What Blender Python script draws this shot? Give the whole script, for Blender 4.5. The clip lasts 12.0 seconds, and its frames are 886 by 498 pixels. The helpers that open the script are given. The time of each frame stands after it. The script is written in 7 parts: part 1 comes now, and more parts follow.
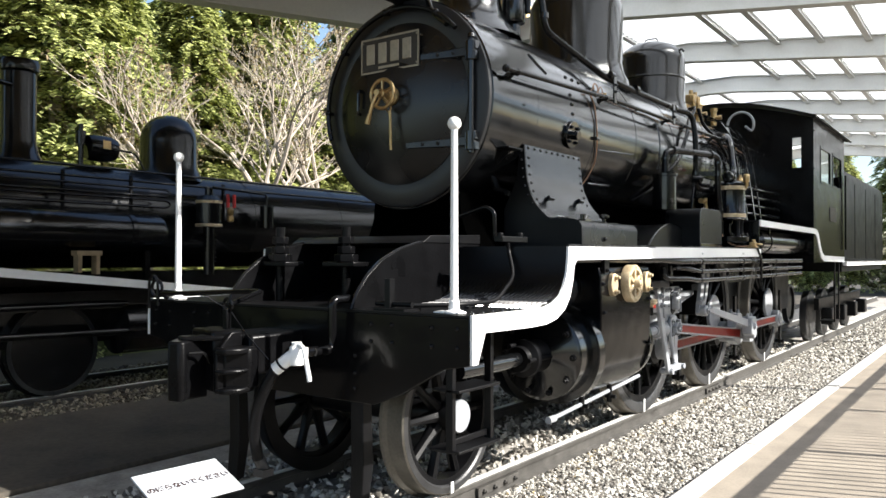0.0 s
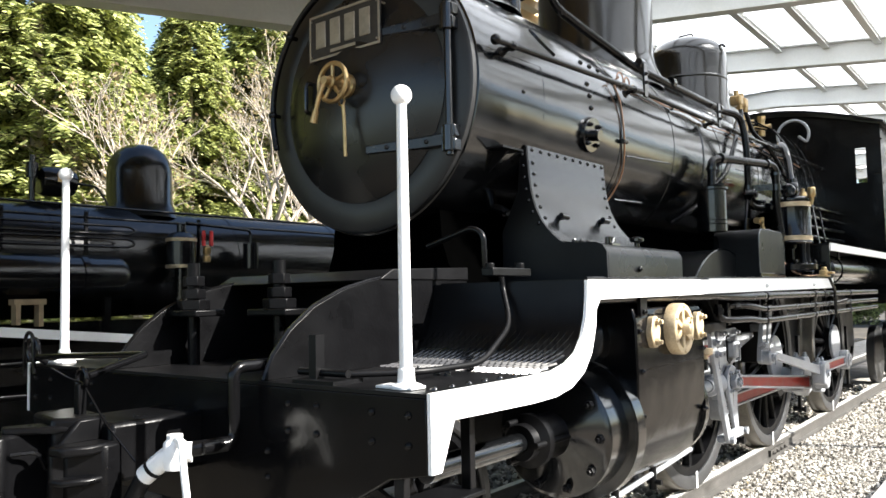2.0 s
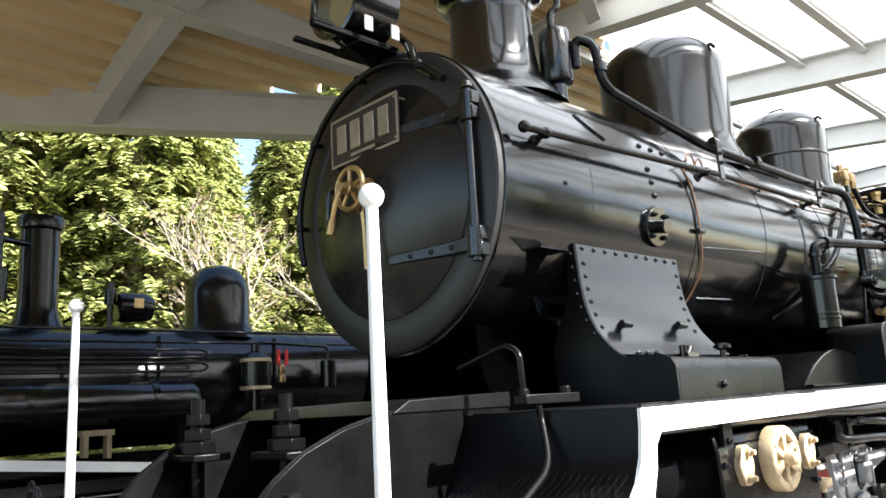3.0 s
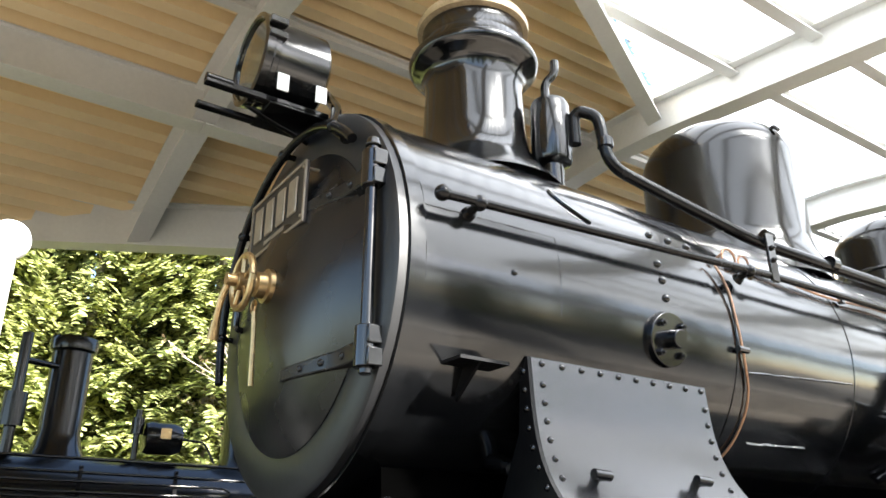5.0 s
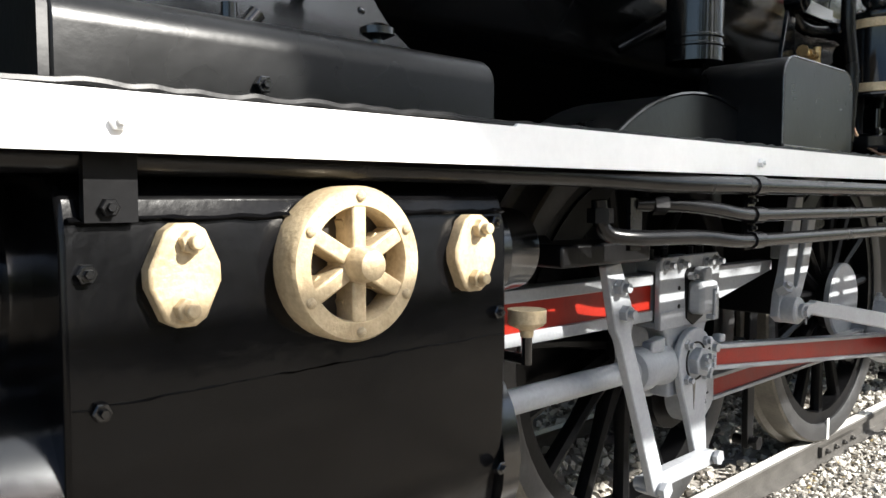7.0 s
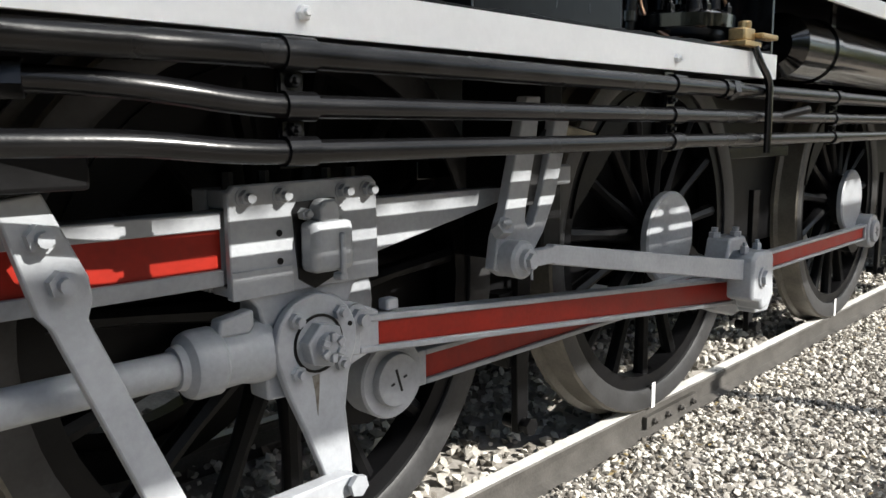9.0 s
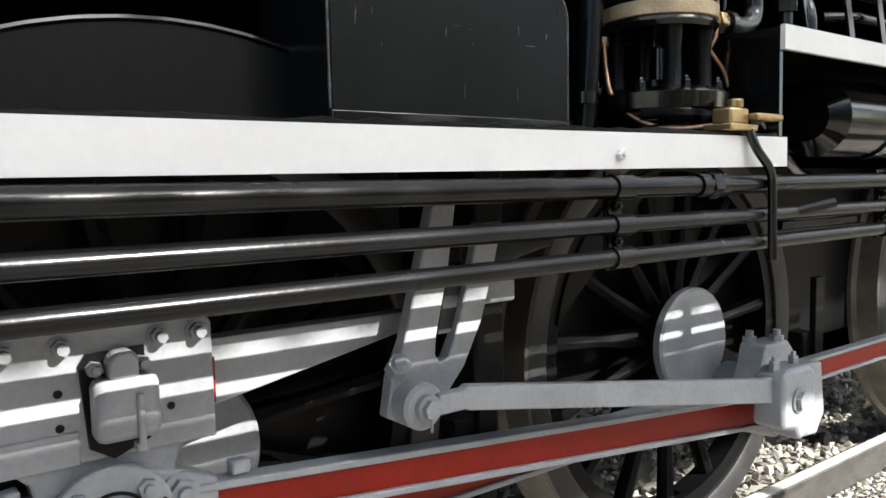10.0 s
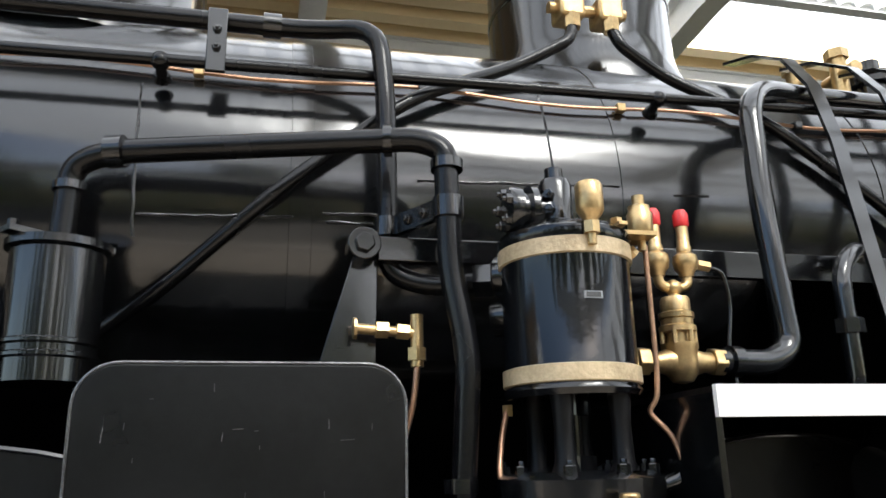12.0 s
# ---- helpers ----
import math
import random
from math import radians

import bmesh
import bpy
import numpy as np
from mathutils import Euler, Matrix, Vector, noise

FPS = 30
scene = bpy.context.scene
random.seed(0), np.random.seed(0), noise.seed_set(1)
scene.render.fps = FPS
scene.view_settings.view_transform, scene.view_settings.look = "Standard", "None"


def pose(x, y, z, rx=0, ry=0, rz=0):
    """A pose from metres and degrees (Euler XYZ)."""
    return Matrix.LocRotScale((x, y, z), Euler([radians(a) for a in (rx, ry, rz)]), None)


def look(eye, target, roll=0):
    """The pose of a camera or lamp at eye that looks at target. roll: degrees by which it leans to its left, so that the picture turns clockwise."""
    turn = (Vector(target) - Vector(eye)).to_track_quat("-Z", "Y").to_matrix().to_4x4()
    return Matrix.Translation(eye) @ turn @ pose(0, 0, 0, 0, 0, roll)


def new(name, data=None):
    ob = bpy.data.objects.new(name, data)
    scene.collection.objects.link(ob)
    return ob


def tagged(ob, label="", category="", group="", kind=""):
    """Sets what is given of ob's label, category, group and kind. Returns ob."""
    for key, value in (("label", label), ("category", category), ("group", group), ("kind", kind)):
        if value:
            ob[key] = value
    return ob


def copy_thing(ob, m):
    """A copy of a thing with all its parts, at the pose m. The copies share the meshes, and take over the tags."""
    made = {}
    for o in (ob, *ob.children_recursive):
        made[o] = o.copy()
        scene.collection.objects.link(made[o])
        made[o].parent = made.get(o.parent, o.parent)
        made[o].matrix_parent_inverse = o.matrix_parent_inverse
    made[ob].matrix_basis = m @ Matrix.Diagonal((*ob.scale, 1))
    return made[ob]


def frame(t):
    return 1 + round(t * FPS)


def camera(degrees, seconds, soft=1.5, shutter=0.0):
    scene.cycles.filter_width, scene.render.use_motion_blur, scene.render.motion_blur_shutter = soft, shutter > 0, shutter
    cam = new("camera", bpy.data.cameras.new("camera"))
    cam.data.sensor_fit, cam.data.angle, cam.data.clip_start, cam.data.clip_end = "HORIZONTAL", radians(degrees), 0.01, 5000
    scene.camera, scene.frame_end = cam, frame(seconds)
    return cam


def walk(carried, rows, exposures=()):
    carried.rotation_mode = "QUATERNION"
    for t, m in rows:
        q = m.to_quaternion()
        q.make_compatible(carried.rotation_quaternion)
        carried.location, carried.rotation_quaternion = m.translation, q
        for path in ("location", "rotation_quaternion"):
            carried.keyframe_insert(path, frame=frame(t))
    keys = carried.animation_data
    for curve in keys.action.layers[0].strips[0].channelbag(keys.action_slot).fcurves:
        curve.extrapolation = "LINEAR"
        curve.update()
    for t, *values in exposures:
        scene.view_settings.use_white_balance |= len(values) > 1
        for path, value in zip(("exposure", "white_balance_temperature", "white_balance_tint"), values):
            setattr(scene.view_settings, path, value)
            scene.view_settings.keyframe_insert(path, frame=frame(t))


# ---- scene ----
cam = camera(59.5, 12.0)
PATH = [
    (0, (3.301, -3.016, 1.407), (2.128, -1.396, 1.431), 0.1),
    (0.5, (3.11, -2.751, 1.391), (1.907, -1.154, 1.428), -0.2),
    (1, (2.97, -2.471, 1.372), (1.774, -0.871, 1.46), -1.3),
    (1.5, (2.866, -2.111, 1.395), (1.658, -0.519, 1.485), -0.3),
    (2, (2.733, -1.763, 1.42), (1.499, -0.195, 1.544), -1.2),
    (2.5, (2.673, -1.463, 1.455), (1.373, 0.038, 1.696), -2.9),
    (3, (2.666, -1.153, 1.518), (1.253, 0.206, 1.914), -3.3),
    (3.2, (2.63, -1.057, 1.541), (1.189, 0.251, 2.002), -2.9),
    (4.8, (2.526, -0.119, 1.581), (0.997, 0.924, 2.339), -0.3),
    (5, (2.485, 0.002, 1.578), (0.955, 1.049, 2.33), -0.1),
    (5.5, (2.44, 0.308, 1.57), (0.948, 1.455, 2.247), -0.9),
    (6, (2.488, 0.639, 1.528), (0.994, 1.879, 2.008), -0.1),
    (6.5, (2.409, 0.929, 1.419), (0.923, 2.254, 1.611), -0.1),
    (7, (2.287, 1.239, 1.341), (0.827, 2.601, 1.218), 0.1),
    (7.2, (2.28, 1.362, 1.316), (0.836, 2.723, 1.065), -0.5),
    (8.8, (2.3, 2.483, 1.249), (0.928, 3.911, 0.97), -0.9),
    (9, (2.336, 2.634, 1.255), (0.953, 4.049, 0.966), -0.6),
    (9.5, (2.365, 2.971, 1.296), (0.914, 4.323, 1.034), -0.4),
    (10, (2.391, 3.294, 1.391), (0.805, 4.502, 1.236), -1.3),
    (10.5, (2.497, 3.604, 1.477), (0.743, 4.565, 1.519), -0.7),
    (11, (2.551, 3.857, 1.55), (0.754, 4.694, 1.812), -0.9),
    (11.5, (2.606, 4.103, 1.611), (0.795, 4.831, 2.051), -1.9),
    (12, (2.702, 4.379, 1.653), (0.832, 4.836, 2.198), -1.4),
]
EXPOSURE = [(0.0, 1.5), (2.0, 1.95), (3.2, 2.32), (4.8, 2.8), (5.5, 2.76), (6.2, 2.0), (7.0, 1.56), (9.0, 1.1), (9.8, 1.3), (10.4, 1.65), (11.0, 1.7), (12.0, 2.1)]
walk(cam, [(t, look(eye, target, roll)) for t, eye, target, roll in PATH], EXPOSURE)

# ---- light ----
SUN = Vector((0.75, 0.25, 0.53)).normalized()
world = bpy.data.worlds.new("sky")
scene.world = world
world.use_nodes = True
wn = world.node_tree.nodes
sky = wn.new("ShaderNodeTexSky")
sky.sky_type = "NISHITA"
sky.sun_disc = False
sky.sun_elevation = math.asin(SUN.z)
sky.sun_rotation = math.atan2(SUN.x, SUN.y)
wn["Background"].inputs["Strength"].default_value = 0.09
world.node_tree.links.new(sky.outputs[0], wn["Background"].inputs["Color"])
sun = new("sun", bpy.data.lights.new("sun", "SUN"))
sun.data.energy, sun.data.angle, sun.data.color = 5.0, radians(0.5), (1.0, 0.965, 0.90)
sun.matrix_world = look(SUN * 50, (0, 0, 0))


# ---- materials ----
def mat(name, base, rough=0.5, metal=0.0, vary=0.15, scale=6.0, fine=60.0, bump=0.1, second=None, coat=0.0, rough_vary=0.12, island=False, spec=0.5, wave=0.0):
    """A painted, metal or mineral surface: two scales of colour change, uneven gloss, fine relief."""
    m = bpy.data.materials.new(name)
    m.use_nodes = True
    t = m.node_tree
    p = t.nodes["Principled BSDF"]
    co = t.nodes.new("ShaderNodeTexCoord")
    big, small = t.nodes.new("ShaderNodeTexNoise"), t.nodes.new("ShaderNodeTexNoise")
    big.inputs["Scale"].default_value, big.inputs["Detail"].default_value = scale, 5
    small.inputs["Scale"].default_value, small.inputs["Detail"].default_value = fine, 4
    for n in (big, small):
        t.links.new(co.outputs["Object"], n.inputs["Vector"])
    ramp = t.nodes.new("ShaderNodeValToRGB")
    ramp.color_ramp.elements[0].position, ramp.color_ramp.elements[1].position = 0.32, 0.72
    lo = [c * (1 - vary) for c in base]
    hi = list(second) if second else [min(1, c * (1 + vary)) for c in base]
    ramp.color_ramp.elements[0].color, ramp.color_ramp.elements[1].color = (*lo, 1), (*hi, 1)
    mix = t.nodes.new("ShaderNodeMix")
    mix.inputs[0].default_value = 0.35
    t.links.new(big.outputs[0], mix.inputs[2])
    t.links.new(small.outputs[0], mix.inputs[3])
    source = mix.outputs[0]
    if island:
        g = t.nodes.new("ShaderNodeNewGeometry")
        m2 = t.nodes.new("ShaderNodeMix")
        m2.inputs[0].default_value = 0.7
        t.links.new(source, m2.inputs[2])
        t.links.new(g.outputs["Random Per Island"], m2.inputs[3])
        source = m2.outputs[0]
    t.links.new(source, ramp.inputs[0])
    t.links.new(ramp.outputs[0], p.inputs["Base Color"])
    rr = t.nodes.new("ShaderNodeMapRange")
    rr.inputs["To Min"].default_value, rr.inputs["To Max"].default_value = max(0.02, rough - rough_vary), min(1, rough + rough_vary)
    t.links.new(big.outputs[0], rr.inputs["Value"])
    t.links.new(rr.outputs[0], p.inputs["Roughness"])
    p.inputs["Metallic"].default_value = metal
    p.inputs["Specular IOR Level"].default_value = spec
    p.inputs["Coat Weight"].default_value, p.inputs["Coat Roughness"].default_value = coat, 0.12
    if bump:
        b = t.nodes.new("ShaderNodeBump")
        b.inputs["Strength"].default_value, b.inputs["Distance"].default_value = bump, 0.01
        t.links.new(mix.outputs[0], b.inputs["Height"])
        t.links.new(b.outputs[0], p.inputs["Normal"])
        if wave:
            w, b2 = t.nodes.new("ShaderNodeTexNoise"), t.nodes.new("ShaderNodeBump")
            w.inputs["Scale"].default_value, w.inputs["Detail"].default_value = 3.2, 1.5
            b2.inputs["Strength"].default_value, b2.inputs["Distance"].default_value = wave, 0.05
            t.links.new(co.outputs["Object"], w.inputs["Vector"])
            t.links.new(w.outputs[0], b2.inputs["Height"])
            t.links.new(b2.outputs[0], b.inputs["Normal"])
            t.links.new(b2.outputs[0], p.inputs["Coat Normal"])
    return m


BLACK = mat("black_gloss_paint", (0.0036, 0.0039, 0.0044), 0.16, vary=0.3, scale=2.6, fine=26, bump=0.08, coat=0.45, rough_vary=0.08, spec=0.5, wave=0.06)
PIPE = mat("black_pipe_paint", (0.004, 0.004, 0.0045), 0.24, vary=0.3, scale=6, fine=60, bump=0.12, spec=0.30)
BLACK_CAST = mat("black_painted_casting", (0.003, 0.003, 0.0034), 0.30, vary=0.35, scale=6, fine=60, bump=0.3, spec=0.12)
BLACK_FLAT = mat("black_satin_paint", (0.004, 0.004, 0.0045), 0.38, vary=0.35, scale=4, fine=50, bump=0.15, spec=0.16)
FRONT = mat("smokebox_front_paint", (0.006, 0.006, 0.0065), 0.28, vary=0.25, scale=3, fine=40, bump=0.1, wave=0.08)
JACKET = mat("lumpy_black_jacket_paint", (0.003, 0.003, 0.0034), 0.17, vary=0.3, scale=5, fine=40, bump=0.14, rough_vary=0.09, spec=0.20, wave=0.2)
RING = mat("smokebox_ring_paint", (0.011, 0.0113, 0.0122), 0.42, vary=0.2, scale=4, fine=60, bump=0.08)
# near-zero base: the shade under the boiler is put into the colour
MATTE = mat("underside_shade_black", (0.0004, 0.0004, 0.0004), 0.95, vary=0.3, scale=5, fine=40, bump=0.2, spec=0.0)
WELD = mat("painted_weld_bead", (0.07, 0.07, 0.072), 0.14, vary=0.5, scale=20, fine=120, bump=1.0, coat=1.0)
APRON = mat("grey_black_sheet_paint", (0.014, 0.0146, 0.016), 0.24, spec=0.75, vary=0.2, scale=3, fine=40, bump=0.1, wave=0.05)
BOXPAINT = mat("scuffed_black_sheet_paint", (0.0045, 0.0048, 0.0052), 0.30, vary=0.4, scale=2.5, fine=35, bump=0.12, spec=0.22, wave=0.05, second=(0.009, 0.0093, 0.0098))
WHITE = mat("white_paint", (0.80, 0.80, 0.79), 0.42, vary=0.05, scale=5, fine=60, bump=0.12, second=(0.84, 0.84, 0.83))
SILVER = mat("pale_grey_paint", (0.28, 0.293, 0.315), 0.40, vary=0.2, scale=7, fine=70, bump=0.15, spec=0.45, second=(0.33, 0.345, 0.365))
TYRE = mat("worn_tyre_steel", (0.030, 0.030, 0.031), 0.40, metal=0.2, vary=0.4, scale=7, fine=70, bump=0.15)
RED = mat("red_paint", (0.22, 0.010, 0.004), 0.42, vary=0.2, scale=8, fine=70, bump=0.1, spec=0.25)
GOLD = mat("gold_paint", (0.62, 0.47, 0.28), 0.42, metal=0.2, vary=0.5, scale=14, fine=110, bump=0.45, second=(0.66, 0.53, 0.34))
RUST = mat("oily_rust", (0.10, 0.075, 0.04), 0.6, vary=0.5, scale=40, fine=150, bump=0.2, second=(0.20, 0.19, 0.17))
TREAD = mat("worn_tread_steel", (0.13, 0.118, 0.098), 0.45, metal=0.3, vary=0.35, scale=7, fine=70, bump=0.15)
BRASS = mat("aged_brass", (0.50, 0.35, 0.17), 0.33, metal=0.85, vary=0.3, scale=16, fine=90, bump=0.15)
COPPER = mat("copper_pipe", (0.42, 0.24, 0.15), 0.35, metal=0.8, vary=0.25, scale=15, fine=80, bump=0.05)
CAPRED = mat("red_cap", (0.55, 0.02, 0.02), 0.35, vary=0.1)
RAIL = mat("dark_rail_side", (0.075, 0.070, 0.064), 0.6, metal=0.3, vary=0.4, scale=9, fine=90, bump=0.3)
RAILTOP = mat("rail_head", (0.62, 0.61, 0.58), 0.55, metal=0.15, vary=0.2, scale=9, fine=90, bump=0.1)
BALLAST = mat("ballast_stone", (0.26, 0.235, 0.20), 0.85, vary=0.5, scale=9, fine=60, bump=0.4, second=(0.62, 0.59, 0.53), island=True)
SOIL = mat("grit", (0.30, 0.28, 0.255), 0.95, vary=0.4, scale=5, fine=45, bump=0.7, second=(0.46, 0.43, 0.39))
EARTH = mat("dark_earth", (0.050, 0.043, 0.034), 0.95, vary=0.45, scale=1.5, fine=25, bump=0.8, second=(0.105, 0.088, 0.066))
KERB = mat("pale_concrete", (0.46, 0.44, 0.41), 0.8, vary=0.2, scale=4, fine=50, bump=0.3)
GRAVEL = mat("brown_gravel", (0.13, 0.105, 0.075), 0.9, vary=0.5, scale=9, fine=60, bump=0.4, second=(0.27, 0.235, 0.18), island=True)
PAVE = mat("tan_paving", (0.23, 0.195, 0.155), 0.85, vary=0.2, scale=3, fine=60, bump=0.3, second=(0.31, 0.265, 0.21))
STEELWHITE = mat("white_steel_paint", (0.70, 0.70, 0.67), 0.45, vary=0.08, scale=2, fine=30, bump=0.05)
CEIL = mat("golden_cream_roof_deck", (0.90, 0.70, 0.40), 0.42, vary=0.06, scale=1.2, fine=20, bump=0.05, second=(0.92, 0.75, 0.45))
BARK = mat("pale_bark", (0.42, 0.36, 0.30), 0.9, vary=0.4, scale=8, fine=60, bump=0.5)
LEAF = mat("cypress_leaf", (0.15, 0.20, 0.04), 0.5, vary=0.6, scale=0.7, fine=5, bump=0, second=(0.68, 0.71, 0.28), island=True)
LEAF_DRY = mat("dry_leaf", (0.20, 0.14, 0.06), 0.65, vary=0.4, scale=1.2, fine=6, bump=0, second=(0.48, 0.38, 0.20), island=True)
GRASS = mat("undergrowth", (0.05, 0.07, 0.02), 0.9, vary=0.5, scale=1.0, fine=12, bump=0.8, second=(0.12, 0.13, 0.04))
DARKSTEEL = mat("dark_fence_steel", (0.03, 0.028, 0.026), 0.5, vary=0.2)
SIGN = mat("white_sign_board", (0.42, 0.44, 0.47), 0.4, vary=0.06)
INK = mat("brown_ink", (0.05, 0.03, 0.03), 0.6, vary=0.1)
PLATE = mat("number_plate_field", (0.035, 0.028, 0.022), 0.45, metal=0.3, vary=0.3, scale=20)
PLATEBAR = mat("plate_metal", (0.34, 0.29, 0.22), 0.42, metal=0.6, vary=0.2, scale=20)
WOOD = mat("worn_wood", (0.30, 0.22, 0.13), 0.7, vary=0.3, scale=12, fine=80, bump=0.3)
PUMP = mat("pump_gloss_paint", (0.0035, 0.004, 0.005), 0.12, vary=0.3, scale=6, fine=40, bump=0.12, coat=0.15, rough_vary=0.06, spec=0.4, wave=0.25)
FAR = mat("dull_black_paint", (0.005, 0.005, 0.0055), 0.19, vary=0.3, scale=3, fine=30, bump=0.12, spec=0.5)
LENS = mat("reflector", (0.75, 0.73, 0.66), 0.12, metal=0.9, vary=0.1, bump=0)


def let_through(m, share):
    """Thin leaves pass some light."""
    t = m.node_tree
    p, out = t.nodes["Principled BSDF"], t.nodes["Material Output"]
    tr, mx = t.nodes.new("ShaderNodeBsdfTranslucent"), t.nodes.new("ShaderNodeMixShader")
    t.links.new(p.inputs["Base Color"].links[0].from_socket, tr.inputs[0])
    mx.inputs[0].default_value = share
    t.links.new(p.outputs[0], mx.inputs[1])
    t.links.new(tr.outputs[0], mx.inputs[2])
    t.links.new(mx.outputs[0], out.inputs[0])


let_through(LEAF, 0.45)
let_through(LEAF_DRY, 0.3)


def sheet_material():
    m = bpy.data.materials.new("translucent_roof_sheet")
    m.use_nodes = True
    t = m.node_tree
    t.nodes.clear()
    out, add = t.nodes.new("ShaderNodeOutputMaterial"), t.nodes.new("ShaderNodeMixShader")
    tr, di = t.nodes.new("ShaderNodeBsdfTranslucent"), t.nodes.new("ShaderNodeBsdfDiffuse")
    n = t.nodes.new("ShaderNodeTexNoise")
    n.inputs["Scale"].default_value = 1.3
    ramp = t.nodes.new("ShaderNodeValToRGB")
    ramp.color_ramp.elements[0].color, ramp.color_ramp.elements[1].color = (0.78, 0.82, 0.85, 1), (0.90, 0.91, 0.92, 1)
    t.links.new(n.outputs[0], ramp.inputs[0])
    t.links.new(ramp.outputs[0], tr.inputs[0])
    t.links.new(ramp.outputs[0], di.inputs[0])
    add.inputs[0].default_value = 0.12
    t.links.new(tr.outputs[0], add.inputs[1])
    t.links.new(di.outputs[0], add.inputs[2])
    fwd, mx = t.nodes.new("ShaderNodeBsdfRefraction"), t.nodes.new("ShaderNodeMixShader")
    fwd.inputs["IOR"].default_value, fwd.inputs["Roughness"].default_value = 1.25, 0.6
    t.links.new(ramp.outputs[0], fwd.inputs[0])
    mx.inputs[0].default_value = 0.32
    t.links.new(add.outputs[0], mx.inputs[1])
    t.links.new(fwd.outputs[0], mx.inputs[2])
    t.links.new(mx.outputs[0], out.inputs[0])
    return m


SHEET = sheet_material()
GLASS = bpy.data.materials.new("clear_glass")
GLASS.use_nodes = True
GLASS.node_tree.nodes["Principled BSDF"].inputs["Transmission Weight"].default_value = 1.0
GLASS.node_tree.nodes["Principled BSDF"].inputs["Roughness"].default_value = 0.03
GLASS.node_tree.nodes["Principled BSDF"].inputs["Base Color"].default_value = (0.86, 0.92, 0.84, 1)


# ---- mesh tools ----
class Geo:
    """Vertices and faces of one mesh."""

    def __init__(self):
        self.v, self.f, self.studs = [], [], []

    def add(self, verts, faces):
        o = len(self.v)
        self.v += [tuple(p) for p in verts]
        self.f += [tuple(i + o for i in f) for f in faces]
        return self

    def box(self, x0, x1, y0, y1, z0, z1, m=None):
        p = [Vector((x, y, z)) for x in (x0, x1) for y in (y0, y1) for z in (z0, z1)]
        if m is not None:
            p = [m @ q for q in p]
        return self.add(p, [(0, 1, 3, 2), (4, 6, 7, 5), (0, 4, 5, 1), (2, 3, 7, 6), (0, 2, 6, 4), (1, 5, 7, 3)])

    def lathe(self, profile, at, axis="z", n=28, start=0.0, sweep=360.0):
        """profile: (radius, height along the axis)."""
        full = sweep >= 359.9
        k = n if full else n + 1
        vs = []
        for r, h in profile:
            for i in range(k):
                a = radians(start + sweep * i / n)
                c, s = r * math.cos(a), r * math.sin(a)
                d = {"z": (c, s, h), "y": (c, h, s), "x": (h, c, s)}[axis]
                vs.append((at[0] + d[0], at[1] + d[1], at[2] + d[2]))
        fs = []
        for j in range(len(profile) - 1):
            for i in range(n):
                a, b = j * k + i, j * k + (i + 1) % k
                fs.append((a, b, b + k, a + k))
        ring = tuple(profile[0]) == tuple(profile[-1])
        if full and not ring and profile[0][0] > 1e-6:
            fs.append(tuple(range(k)))
        if full and not ring and profile[-1][0] > 1e-6:
            fs.append(tuple(range((len(profile) - 1) * k, len(profile) * k)))
        return self.add(vs, fs)

    def cyl(self, a, b, r, r2=None, n=16):
        a, b = Vector(a), Vector(b)
        r2 = r if r2 is None else r2
        d = (b - a).normalized()
        u = d.orthogonal().normalized()
        w = d.cross(u)
        vs = []
        for p, q in ((a, r), (b, r2)):
            vs += [p + q * (math.cos(2 * math.pi * i / n) * u + math.sin(2 * math.pi * i / n) * w) for i in range(n)]
        fs = [(i, (i + 1) % n, (i + 1) % n + n, i + n) for i in range(n)] + [tuple(range(n)), tuple(range(n, 2 * n))]
        return self.add(vs, fs)

    def tube(self, pts, r, bend=0.06, n=10):
        """A round pipe along a line with rounded bends."""
        p = [Vector(q) for q in pts]
        line = [p[0]]
        for i in range(1, len(p) - 1):
            a, b = p[i - 1] - p[i], p[i + 1] - p[i]
            k = min(bend, a.length * 0.48, b.length * 0.48)
            s, e = p[i] + a.normalized() * k, p[i] + b.normalized() * k
            for j in range(6):
                t = j / 5
                line.append((1 - t) ** 2 * s + 2 * t * (1 - t) * p[i] + t * t * e)
        line.append(p[-1])
        u = (line[1] - line[0]).orthogonal().normalized()
        vs, fs = [], []
        for i, q in enumerate(line):
            d = (line[min(i + 1, len(line) - 1)] - line[max(i - 1, 0)]).normalized()
            u = (u - d * u.dot(d)).normalized()
            w = d.cross(u)
            vs += [q + r * (math.cos(2 * math.pi * k / n) * u + math.sin(2 * math.pi * k / n) * w) for k in range(n)]
        for i in range(len(line) - 1):
            fs += [(i * n + k, i * n + (k + 1) % n, (i + 1) * n + (k + 1) % n, (i + 1) * n + k) for k in range(n)]
        fs += [tuple(range(n)), tuple(range((len(line) - 1) * n, len(line) * n))]
        return self.add(vs, fs)

    def prism(self, poly, axis, a, b):
        """A flat outline pushed from a to b along an axis; the outline is in the two other coordinates, in order."""
        def put(h, q):
            return {"x": (h, q[0], q[1]), "y": (q[0], h, q[1]), "z": (q[0], q[1], h)}[axis]
        n = len(poly)
        vs = [put(a, q) for q in poly] + [put(b, q) for q in poly]
        fs = [(i, (i + 1) % n, (i + 1) % n + n, i + n) for i in range(n)] + [tuple(range(n)), tuple(range(n, 2 * n))]
        return self.add(vs, fs)

